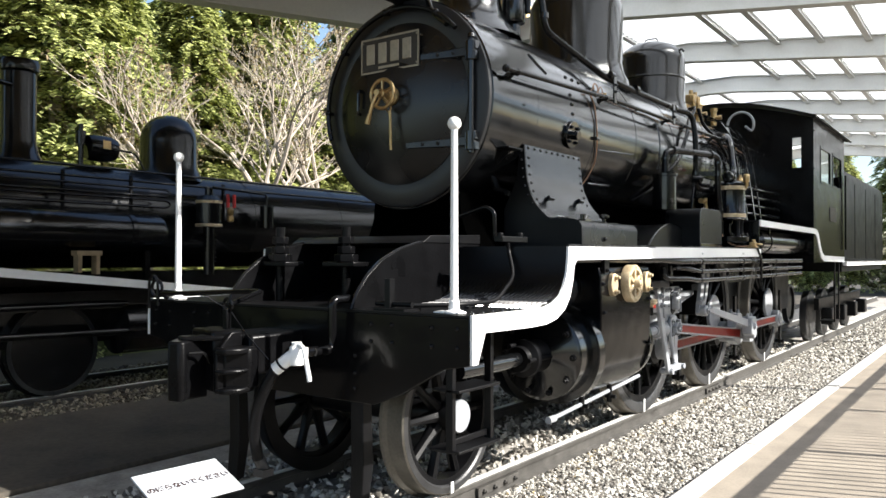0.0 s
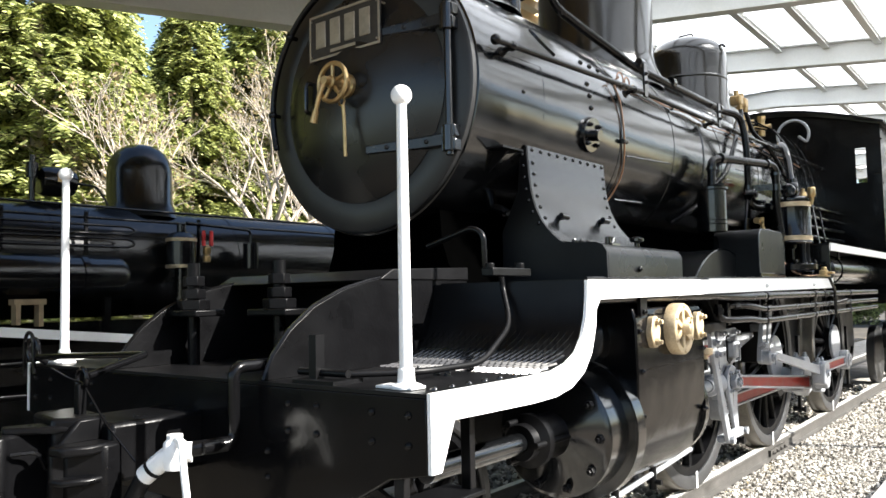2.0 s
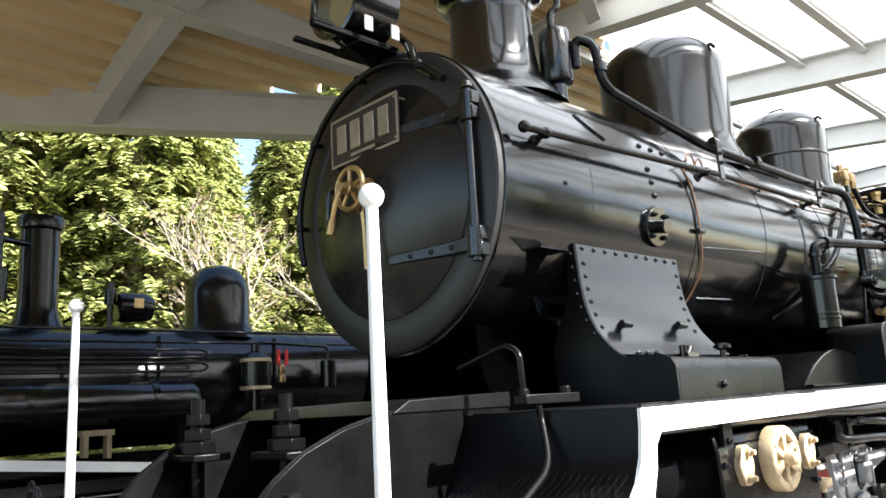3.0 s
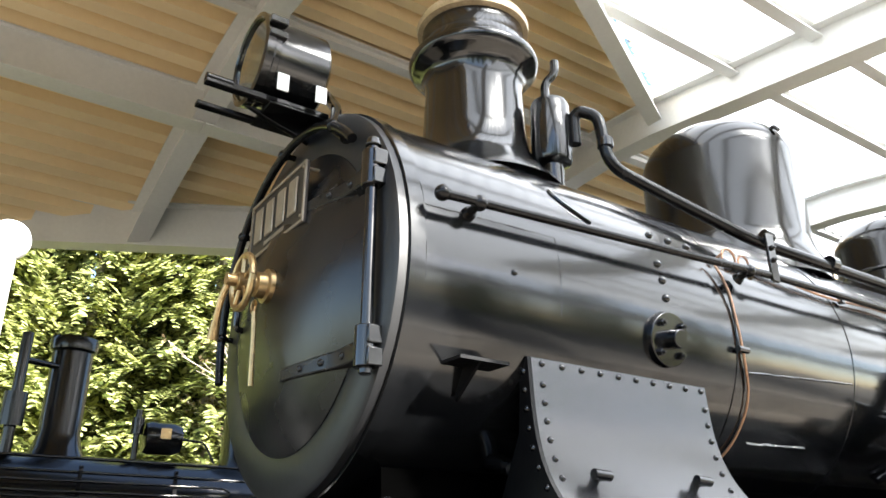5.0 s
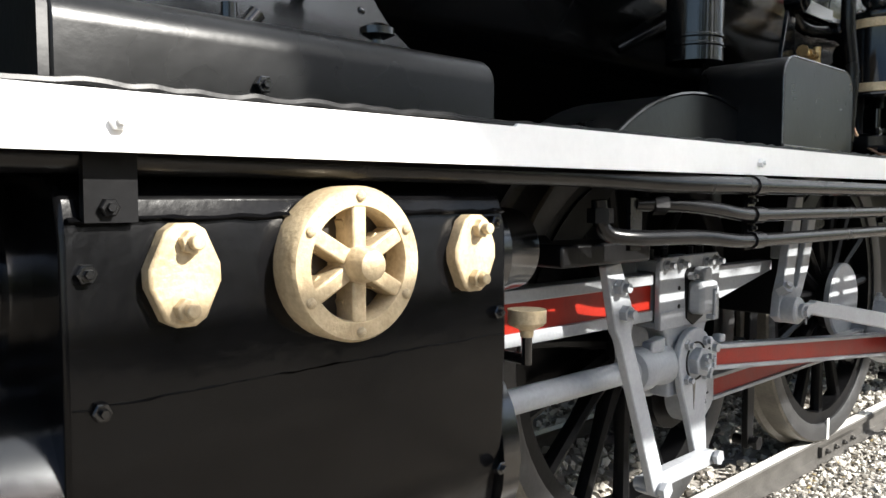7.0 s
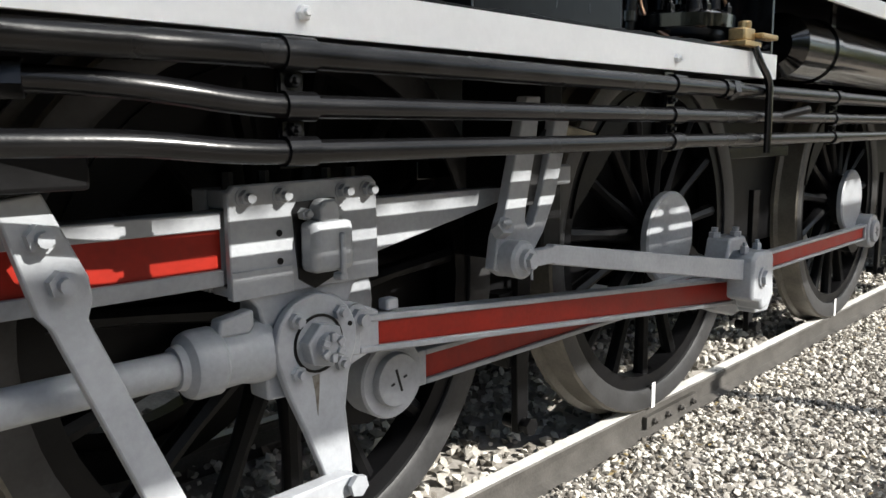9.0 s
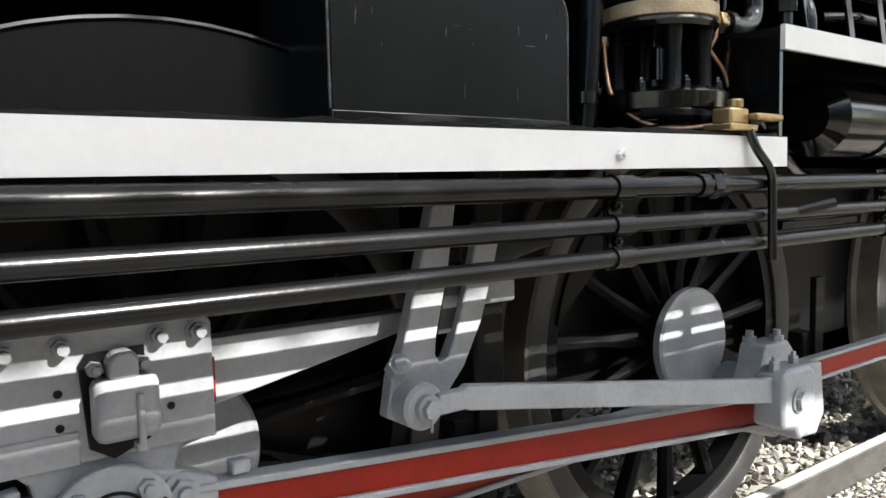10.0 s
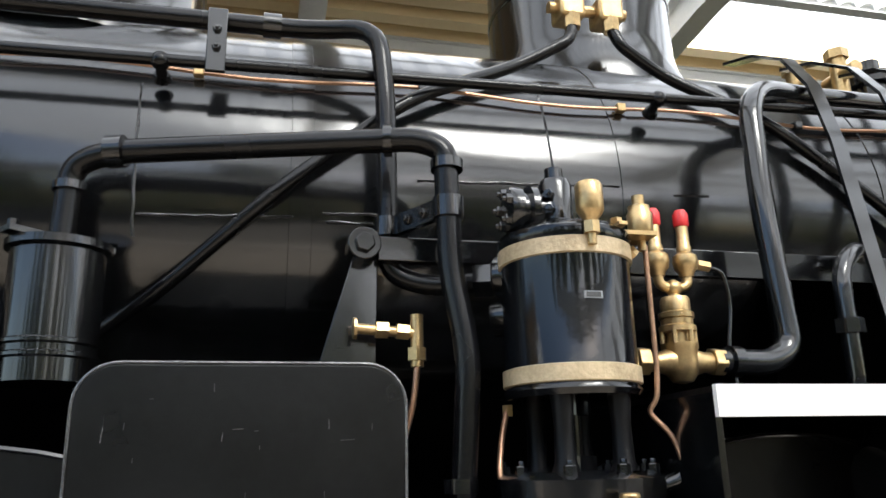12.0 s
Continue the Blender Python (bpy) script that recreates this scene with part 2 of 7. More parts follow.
    def band(self, line, axis, a, b, thick):
        """A bent strip: an open line given a thickness (to its left), pushed from a to b."""
        q = [Vector(p) for p in line]
        off = []
        for i in range(len(q)):
            d = (q[min(i + 1, len(q) - 1)] - q[max(i - 1, 0)]).normalized()
            off.append(q[i] + Vector((-d.y, d.x)) * thick)
        n = len(q)
        def put(h, w):
            return {"x": (h, w[0], w[1]), "y": (w[0], h, w[1]), "z": (w[0], w[1], h)}[axis]
        vs = [put(h, w) for h in (a, b) for w in (*q, *off)]
        fs = []
        for i in range(n - 1):
            fs += [(i, i + 1, 2 * n + i + 1, 2 * n + i), (n + i, 3 * n + i, 3 * n + i + 1, n + i + 1),
                   (i, n + i, n + i + 1, i + 1), (2 * n + i, 2 * n + i + 1, 3 * n + i + 1, 3 * n + i)]
        fs += [(0, 2 * n, 3 * n, n), (n - 1, 2 * n - 1, 4 * n - 1, 3 * n - 1)]
        return self.add(vs, fs)

    def bolt(self, p, d, r=0.012, h=0.012):
        """A hexagon head, kept as a piece of its own."""
        self.studs.append(("bolt", Vector(p), Vector(d), r, h))
        return self

    def rivet(self, p, d, r=0.011):
        self.studs.append(("rivet", Vector(p), Vector(d), r, r))
        return self

    def ball(self, c, r, n=14, squash=1.0):
        prof = [(r * math.sin(math.pi * i / n) + 1e-5, -r * squash * math.cos(math.pi * i / n)) for i in range(n + 1)]
        return self.lathe(prof, c, "z", 16)

    def mesh(self, name):
        me = bpy.data.meshes.new(name)
        me.from_pydata([tuple(p) for p in self.v], [], self.f)
        bm = bmesh.new()
        bm.from_mesh(me)
        bmesh.ops.recalc_face_normals(bm, faces=bm.faces)
        bm.to_mesh(me)
        bm.free()
        me.polygons.foreach_set("use_smooth", [True] * len(me.polygons))
        me.set_sharp_from_angle(angle=radians(38))
        return me


def thing(name, at, label, category, group="", kind=""):
    e = new(name)
    e.location = at
    e.empty_display_size = 0.2
    return tagged(e, label, category, group, kind)


STUDS = {}


def stud_mesh(kind, material):
    """A unit rivet or hexagon bolt head, shared by all of one paint."""
    key = (kind, material.name)
    if key not in STUDS:
        g = Geo()
        if kind == "bolt":
            g.lathe([(1.0, -0.3), (1.0, 0.85), (0.86, 1.0), (0.5, 1.0), (0.5, 1.5), (0.42, 1.6), (0.0, 1.6)], (0, 0, 0), "z", 6)
        else:
            g.lathe([(1.0, -0.3), (1.0, 0.15), (0.85, 0.5), (0.5, 0.75), (0.0, 0.85)], (0, 0, 0), "z", 10)
        STUDS[key] = g.mesh(kind)
        STUDS[key].materials.append(material)
    return STUDS[key]


def depth(ob):
    return 0 if ob.parent is None else 1 + depth(ob.parent)


def part(name, geo, material, parent, label="", bevel=0.0, at=None):
    """One mesh object under a thing or under a part."""
    while parent is not None and depth(parent) >= 2:
        parent = parent.parent
    studs = geo.studs if isinstance(geo, Geo) else []
    ob = None
    if not (isinstance(geo, Geo) and not geo.v):
        me = geo.mesh(name) if isinstance(geo, Geo) else geo
        if not me.materials:
            me.materials.append(material)
        ob = new(name, me)
        if at is not None:
            ob.matrix_basis = at
        if parent is not None:
            ob.parent = parent
            chain, up = Matrix.Identity(4), parent
            while up is not None:
                chain = (up.matrix_parent_inverse @ Matrix.LocRotScale(up.location, up.rotation_euler, up.scale)) @ chain
                up = up.parent
            ob.matrix_parent_inverse = chain.inverted()
        if bevel:
            w = ob.modifiers.new("worn_edge", "BEVEL")
            w.width, w.segments, w.limit_method, w.angle_limit = bevel, 2, "ANGLE", radians(40)
        if label:
            ob["label"] = label
    for kind, p, d, r, h in studs:
        q = d.normalized().to_track_quat("Z", "Y")
        part(kind, stud_mesh(kind, material), material, ob or parent, at=Matrix.LocRotScale(p, q, (r, r, h)))
    return ob


def single(name, geo, material, label, category, group="", kind="", bevel=0.0):
    return tagged(part(name, geo, material, None, "", bevel), label, category, group, kind)


# ---- ground ----
def ground_sheet():
    g = Geo()
    g.add([(-900, -900, -0.16), (900, -900, -0.16), (900, 900, -0.16), (-900, 900, -0.16)], [(0, 1, 2, 3)])
    single("ground", g, EARTH, "dark bare earth under and round the shed", "ground", kind="structure")
    g = Geo()
    g.add([(-1.9, -1.2, -0.135), (1.66, -1.2, -0.135), (1.66, 32, -0.135), (-1.9, 32, -0.135)], [(0, 1, 2, 3)])
    single("track_bed", g, SOIL, "grey brown grit bed under the track", "track bed", kind="structure")
    g = Geo()
    for k in range(16):
        g.box(1.62, 1.76, -3.2 + 2.2 * k, -3.2 + 2.2 * k + 2.19, -0.3, -0.055)
    single("kerb", g, KERB, "pale concrete kerb along the ballast", "kerb", kind="structure", bevel=0.012)
    g = Geo()
    g.add([(1.76, -12, -0.07), (7.5, -12, -0.07), (7.5, 40, -0.07), (1.76, 40, -0.07)], [(0, 1, 2, 3)])
    single("pavement", g, PAVE, "tan paved walkway beside the kerb", "pavement", kind="structure")
    g = Geo()
    g.box(-4.12, -1.9, -6, 30, -0.3, -0.10)
    single("walkway", g, EARTH, "dark worn walkway between the two tracks", "pavement", kind="structure", bevel=0.02)


def rail(x, y0, y1, z=0.0):
    prof = [(-0.055, -0.14), (0.055, -0.14), (0.055, -0.125), (0.012, -0.11), (0.010, -0.045), (0.032, -0.034), (0.034, -0.006), (0.028, 0), (-0.028, 0), (-0.034, -0.006), (-0.032, -0.034), (-0.010, -0.045), (-0.012, -0.11), (-0.055, -0.125)]
    t = thing("rail", (x, y0, z - 0.14), "rusty steel rail with a worn bright head", "rail", "rails", "structure")
    part("rail_body", Geo().prism([(x + a, z + b) for a, b in prof], "y", y0, y1), RAIL, t)
    part("rail_head", Geo().box(x - 0.026, x + 0.026, y0, y1, z - 0.003, z + 0.003), RAILTOP, t, "worn bright running surface")
    for yj in (1.35, 6.0):
        if y0 < yj < y1:
            g = Geo().box(x + 0.012, x + 0.035, yj - 0.25, yj + 0.25, z - 0.105, z - 0.05)
            for k in range(4):
                g.bolt((x + 0.035, yj - 0.19 + 0.127 * k, z - 0.078), (1, 0, 0), 0.016, 0.018)
            part("fishplate", g, RAIL, t, "bolted joint plate")
    return t


def stones(name, x0, x1, y0, y1, count, z, size, seed, keep=None):
    rnd = random.Random(seed)
    base = [(0, 0, 1), (0.9, 0, 0.3), (0.28, 0.86, 0.3), (-0.73, 0.53, 0.3), (-0.73, -0.53, 0.3), (0.28, -0.86, 0.3), (0, 0, -0.7)]
    fs = [(0, i, i % 5 + 1) for i in range(1, 6)] + [(6, i % 5 + 1, i) for i in range(1, 6)]
    verts, faces = [], []
    for _ in range(count):
        x, y = rnd.uniform(x0, x1), rnd.uniform(y0, y1)
        if keep and not keep(x, y):
            continue
        s = size * rnd.uniform(0.55, 1.35)
        e = Euler((rnd.uniform(-1, 1), rnd.uniform(-1, 1), rnd.uniform(0, 6.3))).to_matrix()
        o = len(verts)
        sx, sy, sz = rnd.uniform(0.7, 1.3), rnd.uniform(0.6, 1.1), rnd.uniform(0.5, 0.9)
        zz = z + rnd.uniform(-0.25, 0.6) * size
        for b in base:
            q = e @ Vector((b[0] * sx * rnd.uniform(0.8, 1.2), b[1] * sy * rnd.uniform(0.8, 1.2), b[2] * sz))
            verts.append((x + q.x * s, y + q.y * s, zz + q.z * s))
        faces += [tuple(i + o for i in f) for f in fs]
    me = bpy.data.meshes.new(name)
    me.from_pydata(verts, [], faces)
    return me


def ballast():
    a = part("ballast", stones("ballast", 0.64, 1.61, -1.0, 9.5, 22000, -0.125, 0.017, 1), BALLAST, None)
    tagged(a, "pale grey crushed stone ballast between rail and kerb", "ballast", kind="stuff")
    b = part("ballast", stones("ballast", 0.64, 1.61, 9.5, 24, 6000, -0.125, 0.032, 2), BALLAST, None)
    tagged(b, "pale grey crushed stone ballast further along the track", "ballast", kind="stuff")
    c = part("ballast", stones("ballast", -1.4, 0.52, -1.0, 12, 9000, -0.12, 0.030, 3), BALLAST, None)
    tagged(c, "grey crushed stone ballast between the rails", "ballast", kind="stuff")
    d = part("gravel", stones("gravel", -6.9, -4.14, -2.5, 12, 15000, -0.155, 0.026, 4), GRAVEL, None)
    tagged(d, "brown gravel beside the rails of the neighbouring track", "gravel", kind="stuff")


ground_sheet()
for xr in (0.567, -0.567):
    rail(xr, -0.05, 30)
for xr in (-5.03, -6.17):
    rail(xr, -6, 20, -0.08)
ballast()


# ---- shed roof ----
def arch(x):
    """Underside of the roof beams: falling gently to the open side, curving down to the far eave."""
    return 4.9 - 0.115 * (x + 1.4) if x > -1.4 else 4.9 - 0.052 * (x + 1.4) ** 2


def eave_x(y):
    return max(-7.5, -4.73 + 0.538 * (y - 1.33)) if y < 4.55 else max(-4.6, -3.0 - 0.6 * (y - 4.55))


def split_x(y):
    return max(-2.6, min(4.9, -0.15 - 0.53 * (y - 2.83)))



def edge_x(y):
    return max(2.5, min(5.6, 3.4 + 1.2 * (y - 1.9)))


OUTER = (-4.6, 7.85, 14.1, 20.1)
BEAMS = [-4.6, -1.6, 1.42, 4.68, 7.55, 10.6, 13.6, 16.6, 19.6, 22.6, 25.6]


def roof():
    roof_top = thing("shed_roof", (0, 10, 4.0), "arched steel shed roof, white beams, part clear sheet, part cream deck", "roof", kind="structure")
    for y in BEAMS:
        xs = [eave_x(y) + (min(edge_x(y), 4.5) - eave_x(y)) * i / 16 for i in range(17)]
        g = Geo()
        g.band([(x, arch(x)) for x in xs], "y", y - 0.09, y + 0.09, 0.018)
        g.band([(x, arch(x) + 0.32) for x in xs], "y", y - 0.09, y + 0.09, 0.018)
        g.band([(x, arch(x) + 0.018) for x in xs], "y", y - 0.007, y + 0.007, 0.302)
        part("roof_beam", g, STEELWHITE, roof_top)
    for x in (-2.96, -1.9, -0.38, 0.28, 0.95, 1.62, 2.3, 3.0, 3.7, 4.4):
        deep = 0.36 if x == -2.96 else 0.09
        g = Geo()
        z = arch(x) + 0.34
        for k in range(len(BEAMS) - 1):
            y0, y1 = BEAMS[k], BEAMS[k + 1]
            if x < -2 and eave_x((y0 + y1) / 2) > x or x > min(edge_x(y0), edge_x(y1)):
                continue
            half = 0.09 if deep > 0.2 else 0.045
            g.box(x - half, x + half, y0 + 0.012, y1 - 0.012, z - deep, z - deep + 0.014)
            g.box(x - 0.045, x + 0.045, y0 + 0.012, y1 - 0.012, z - 0.014, z)
            g.box(x - 0.006, x + 0.006, y0 + 0.012, y1 - 0.012, z - deep + 0.014, z - 0.014)
        part("purlin", g, STEELWHITE, roof_top)
    # eave beam, running aslant
    g = Geo()
    a, b = Vector((eave_x(-4), -4, 4.30)), Vector((-2.6, 5.30, 4.30))
    d = (b - a).normalized()
    side = Vector((d.y, -d.x, 0))
    for o0, o1, z0, z1 in ((-0.10, 0.10, 0, 0.02), (-0.10, 0.10, 0.42, 0.44), (-0.01, 0.01, 0.02, 0.42)):
        p = [q + side * o + Vector((0, 0, z)) for q in (a, b) for o in (o0, o1) for z in (z0, z1)]
        g.add(p, [(0, 1, 3, 2), (4, 6, 7, 5), (0, 4, 5, 1), (2, 3, 7, 6), (0, 2, 6, 4), (1, 5, 7, 3)])
    part("eave_beam", g, STEELWHITE, roof_top)
    # member along the join of deck and clear sheet
    g = Geo()
    pts = [(split_x(y), y) for y in [2.2 + 0.12 * i for i in range(20)]]
    for (x0, y0), (x1, y1) in zip(pts, pts[1:]):
        for w0, w1, z0, z1 in ((-0.07, 0.07, 0.0, 0.02), (-0.012, 0.012, 0.02, 0.26)):
            p = [Vector((x + w, y, arch(x) + 0.02 + z)) for x, y in ((x0, y0), (x1, y1)) for w in (w0, w1) for z in (z0, z1)]
            g.add(p, [(0, 1, 3, 2), (4, 6, 7, 5), (0, 4, 5, 1), (2, 3, 7, 6), (0, 2, 6, 4), (1, 5, 7, 3)])
    part("edge_member", g, STEELWHITE, roof_top)
    # cream deck, ribbed, the ribs running along the track
    g = Geo()
    ys = [-6 + 0.45 * i for i in range(75)]
    rib = [(0, 0), (0.11, 0), (0.122, 0.11), (0.228, 0.11)]
    cols = []
    x = -7.6
    while x < 4.9:
        cols += [(x + a, b) for a, b in rib]
        x += 0.24
    for (xa, ha), (xb, hb) in zip(cols, cols[1:]):
        for y0, y1 in zip(ys, ys[1:]):
            ym = (y0 + y1) / 2
            if xa < eave_x(ym) - 0.3 or xb > min(split_x(ym), edge_x(ym)):
                continue
            za, zb = arch(xa) + 0.35 + ha, arch(xb) + 0.35 + hb
            g.add([(xa, y0, za), (xb, y0, zb), (xb, y1, zb), (xa, y1, za)], [(0, 1, 2, 3)])
    part("roof_deck", g, CEIL, roof_top, "cream ribbed steel deck")
    # clear sheet, corrugated, the waves running across the track
    g = Geo()
    n = 0
    y = -6.0
    step = 0.045
    while y < 27:
        z0, z1 = 0.02 * math.cos(n * math.pi / 2), 0.02 * math.cos((n + 1) * math.pi / 2)
        xa = max(split_x(y), -2.6)
        far = edge_x(y) + 0.08
        if far - xa > 0.05:
            m = 5
            q = [xa + (far - xa) * i / m for i in range(m + 1)]
            vs = [(xx, y, arch(xx) + 0.37 + z0) for xx in q] + [(xx, y + step, arch(xx) + 0.37 + z1) for xx in q]
            g.add(vs, [(i, i + 1, i + m + 2, i + m + 1) for i in range(m)])
        y += step
        n += 1
    part("clear_sheet", g, SHEET, roof_top, "corrugated milky translucent sheet")
    # unseen beam, added to cast the shade band across the rods
    g = Geo().box(4.52, 4.68, 2.3, 27, 3.19, 3.205).box(4.52, 4.68, 2.3, 27, 3.485, 3.50).box(4.59, 4.61, 2.3, 27, 3.205, 3.485)
    part("rod_shade_beam", g, STEELWHITE, roof_top, "unseen white beam added outside the roof edge to shade the rods")
    for y in OUTER:
        col = thing("column", (4.6, y, -0.1), "white steel column outside the walkway", "column", "roof columns", "structure")
        part("column_shaft", Geo().cyl((4.6, y, -0.1), (4.6, y, 4.20), 0.06), STEELWHITE, col)
        part("base_plate", Geo().box(4.45, 4.75, y - 0.15, y + 0.15, -0.1, -0.05), STEELWHITE, col)
    for i, y in enumerate((4.68, 10.6, 16.6, 22.6)):
        col = thing("column", (-2.75, y, -0.1), "white steel roof column between the tracks", "column", "roof columns", "structure")
        g = Geo()
        for a in ((-0.09, 0.09, -0.09, -0.078), (-0.09, 0.09, 0.078, 0.09), (-0.006, 0.006, -0.078, 0.078)):
            g.box(-2.75 + a[0], -2.75 + a[1], y + a[2], y + a[3], -0.1, arch(-2.75))
        part("column_shaft", g, STEELWHITE, col)
        part("base_plate", Geo().box(-2.9, -2.6, y - 0.15, y + 0.15, -0.1, -0.08), STEELWHITE, col)


roof()

# ---- locomotive ----
ZC, RB = 2.45, 0.70
W = [3.83, 5.76, 8.22]
CRANK = (0.20, -0.215)

loco = thing("steam_locomotive", (0, 0, 0), "black preserved steam locomotive with white lined running board and silver rods", "locomotive")


def on_boiler(ang, y, off=0.0):
    a = radians(ang)
    return Vector(((RB + off) * math.cos(a), y, ZC + (RB + off) * math.sin(a)))


def out(ang):
    return Vector((math.cos(radians(ang)), 0, math.sin(radians(ang))))


def wheel(y, r, spokes, near=True, crank=None, balance=0.0, mark=True, seed=0):
    s = 1 if near else -1
    at = Matrix.Translation((0, y, r))
    g = Geo()
    xi, xo = 0.50 * s, 0.60 * s
    n = 48
    def ring(r0, r1, a, b):
        g.lathe([(r0, a), (r1, a), (r1, b), (r0, b), (r0, a)], (0, 0, 0), "x", n)
    ring(r * 0.80, r * 0.875, xi + 0.01 * s, xo)
    hub = 0.165 if r > 0.6 else 0.10
    g.lathe([(0.0, 0.48 * s), (hub, 0.48 * s), (hub, 0.64 * s), (hub * 0.9, 0.655 * s), (0.0, 0.655 * s)], (0, 0, 0), "x", 24)
    if crank:
        g.prism([(crank[0] * 0.5 + 0.16 * math.cos(t * 0.3927) + crank[0] * 0.5, crank[1] + 0.16 * math.sin(t * 0.3927)) for t in range(16)], "x", 0.53 * s, 0.66 * s)
    if balance:
        a0 = math.atan2(-CRANK[1], -CRANK[0])
        arc = [(r * 0.82 * math.cos(a0 + t), r * 0.82 * math.sin(a0 + t)) for t in np.linspace(-balance, balance, 14)]
        g.prism(arc, "x", 0.51 * s, 0.61 * s)
    w = part("wheel", g, BLACK_FLAT, loco, "black spoked wheel with pale steel tyre", at=at)
    vs = []
    for q, hw, hx in ((hub * 0.8, 0.042, 0.05), ((hub + r * 0.8) / 2, 0.026, 0.032), (r * 0.81, 0.032, 0.036)):
        for j in range(8):
            b = 2 * math.pi * j / 8
            vs.append((0.555 * s + hx * math.sin(b), hw * math.cos(b), q))
    sp = Geo().add(vs, [(i * 8 + j, i * 8 + (j + 1) % 8, (i + 1) * 8 + (j + 1) % 8, (i + 1) * 8 + j) for i in range(2) for j in range(8)]).mesh("spoke")
    for k in range(spokes):
        part("spoke", sp, BLACK_FLAT, w, at=at @ Matrix.Rotation(2 * math.pi * (k + 0.5) / spokes, 4, "X"))
    t = Geo()
    t.lathe([(r * 0.875, 0.475 * s), (r + 0.028, 0.475 * s), (r + 0.028, 0.495 * s), (r + 0.004, 0.512 * s), (r, 0.53 * s), (r - 0.004, 0.612 * s), (r - 0.012, 0.622 * s), (r * 0.90, 0.622 * s), (r * 0.875, 0.612 * s), (r * 0.875, 0.475 * s)], (0, 0, 0), "x", 64)
    part("tyre", t, TYRE if near else BLACK_FLAT, w, "dark painted tyre with a worn tread", at=at)
    if near:
        part("tread", Geo().lathe([(r + 0.0295, 0.474), (r + 0.0295, 0.496), (r + 0.0055, 0.513), (r + 0.0015, 0.53), (r - 0.0025, 0.612), (r - 0.011, 0.6215), (r - 0.02, 0.60), (r - 0.02, 0.48), (r + 0.0295, 0.474)], (0, 0, 0), "x", 64), TREAD, w, "pale worn tread", at=at)
    if near:
        cap = 0.205 if r > 0.6 else hub * 0.98
        part("hub_cap", Geo().lathe([(0, 0.655), (cap, 0.655), (cap, 0.682), (cap * 0.95, 0.69), (0, 0.69)], (0, 0, 0), "x", 28), SILVER, w, "pale grey hub cap", at=at)
        if mark:
            part("white_mark", Geo().box(0.6225, 0.6255, -0.014, 0.014, -r + 0.006, -r * 0.845), WHITE, w, "white painted mark", at=at)
    return w


for yw in W:
    wheel(yw, 0.80, 15, True, CRANK, 0.62)
    wheel(yw, 0.80, 15, False, None, 0.62)
wheel(0.78, 0.47, 10, True)
wheel(0.78, 0.47, 10, False)
for yw in (0.78, *W):
    part("axle", Geo().cyl((-0.5, yw, 0.47 if yw < 1 else 0.8), (0.5, yw, 0.47 if yw < 1 else 0.8), 0.08), BLACK_FLAT, loco)


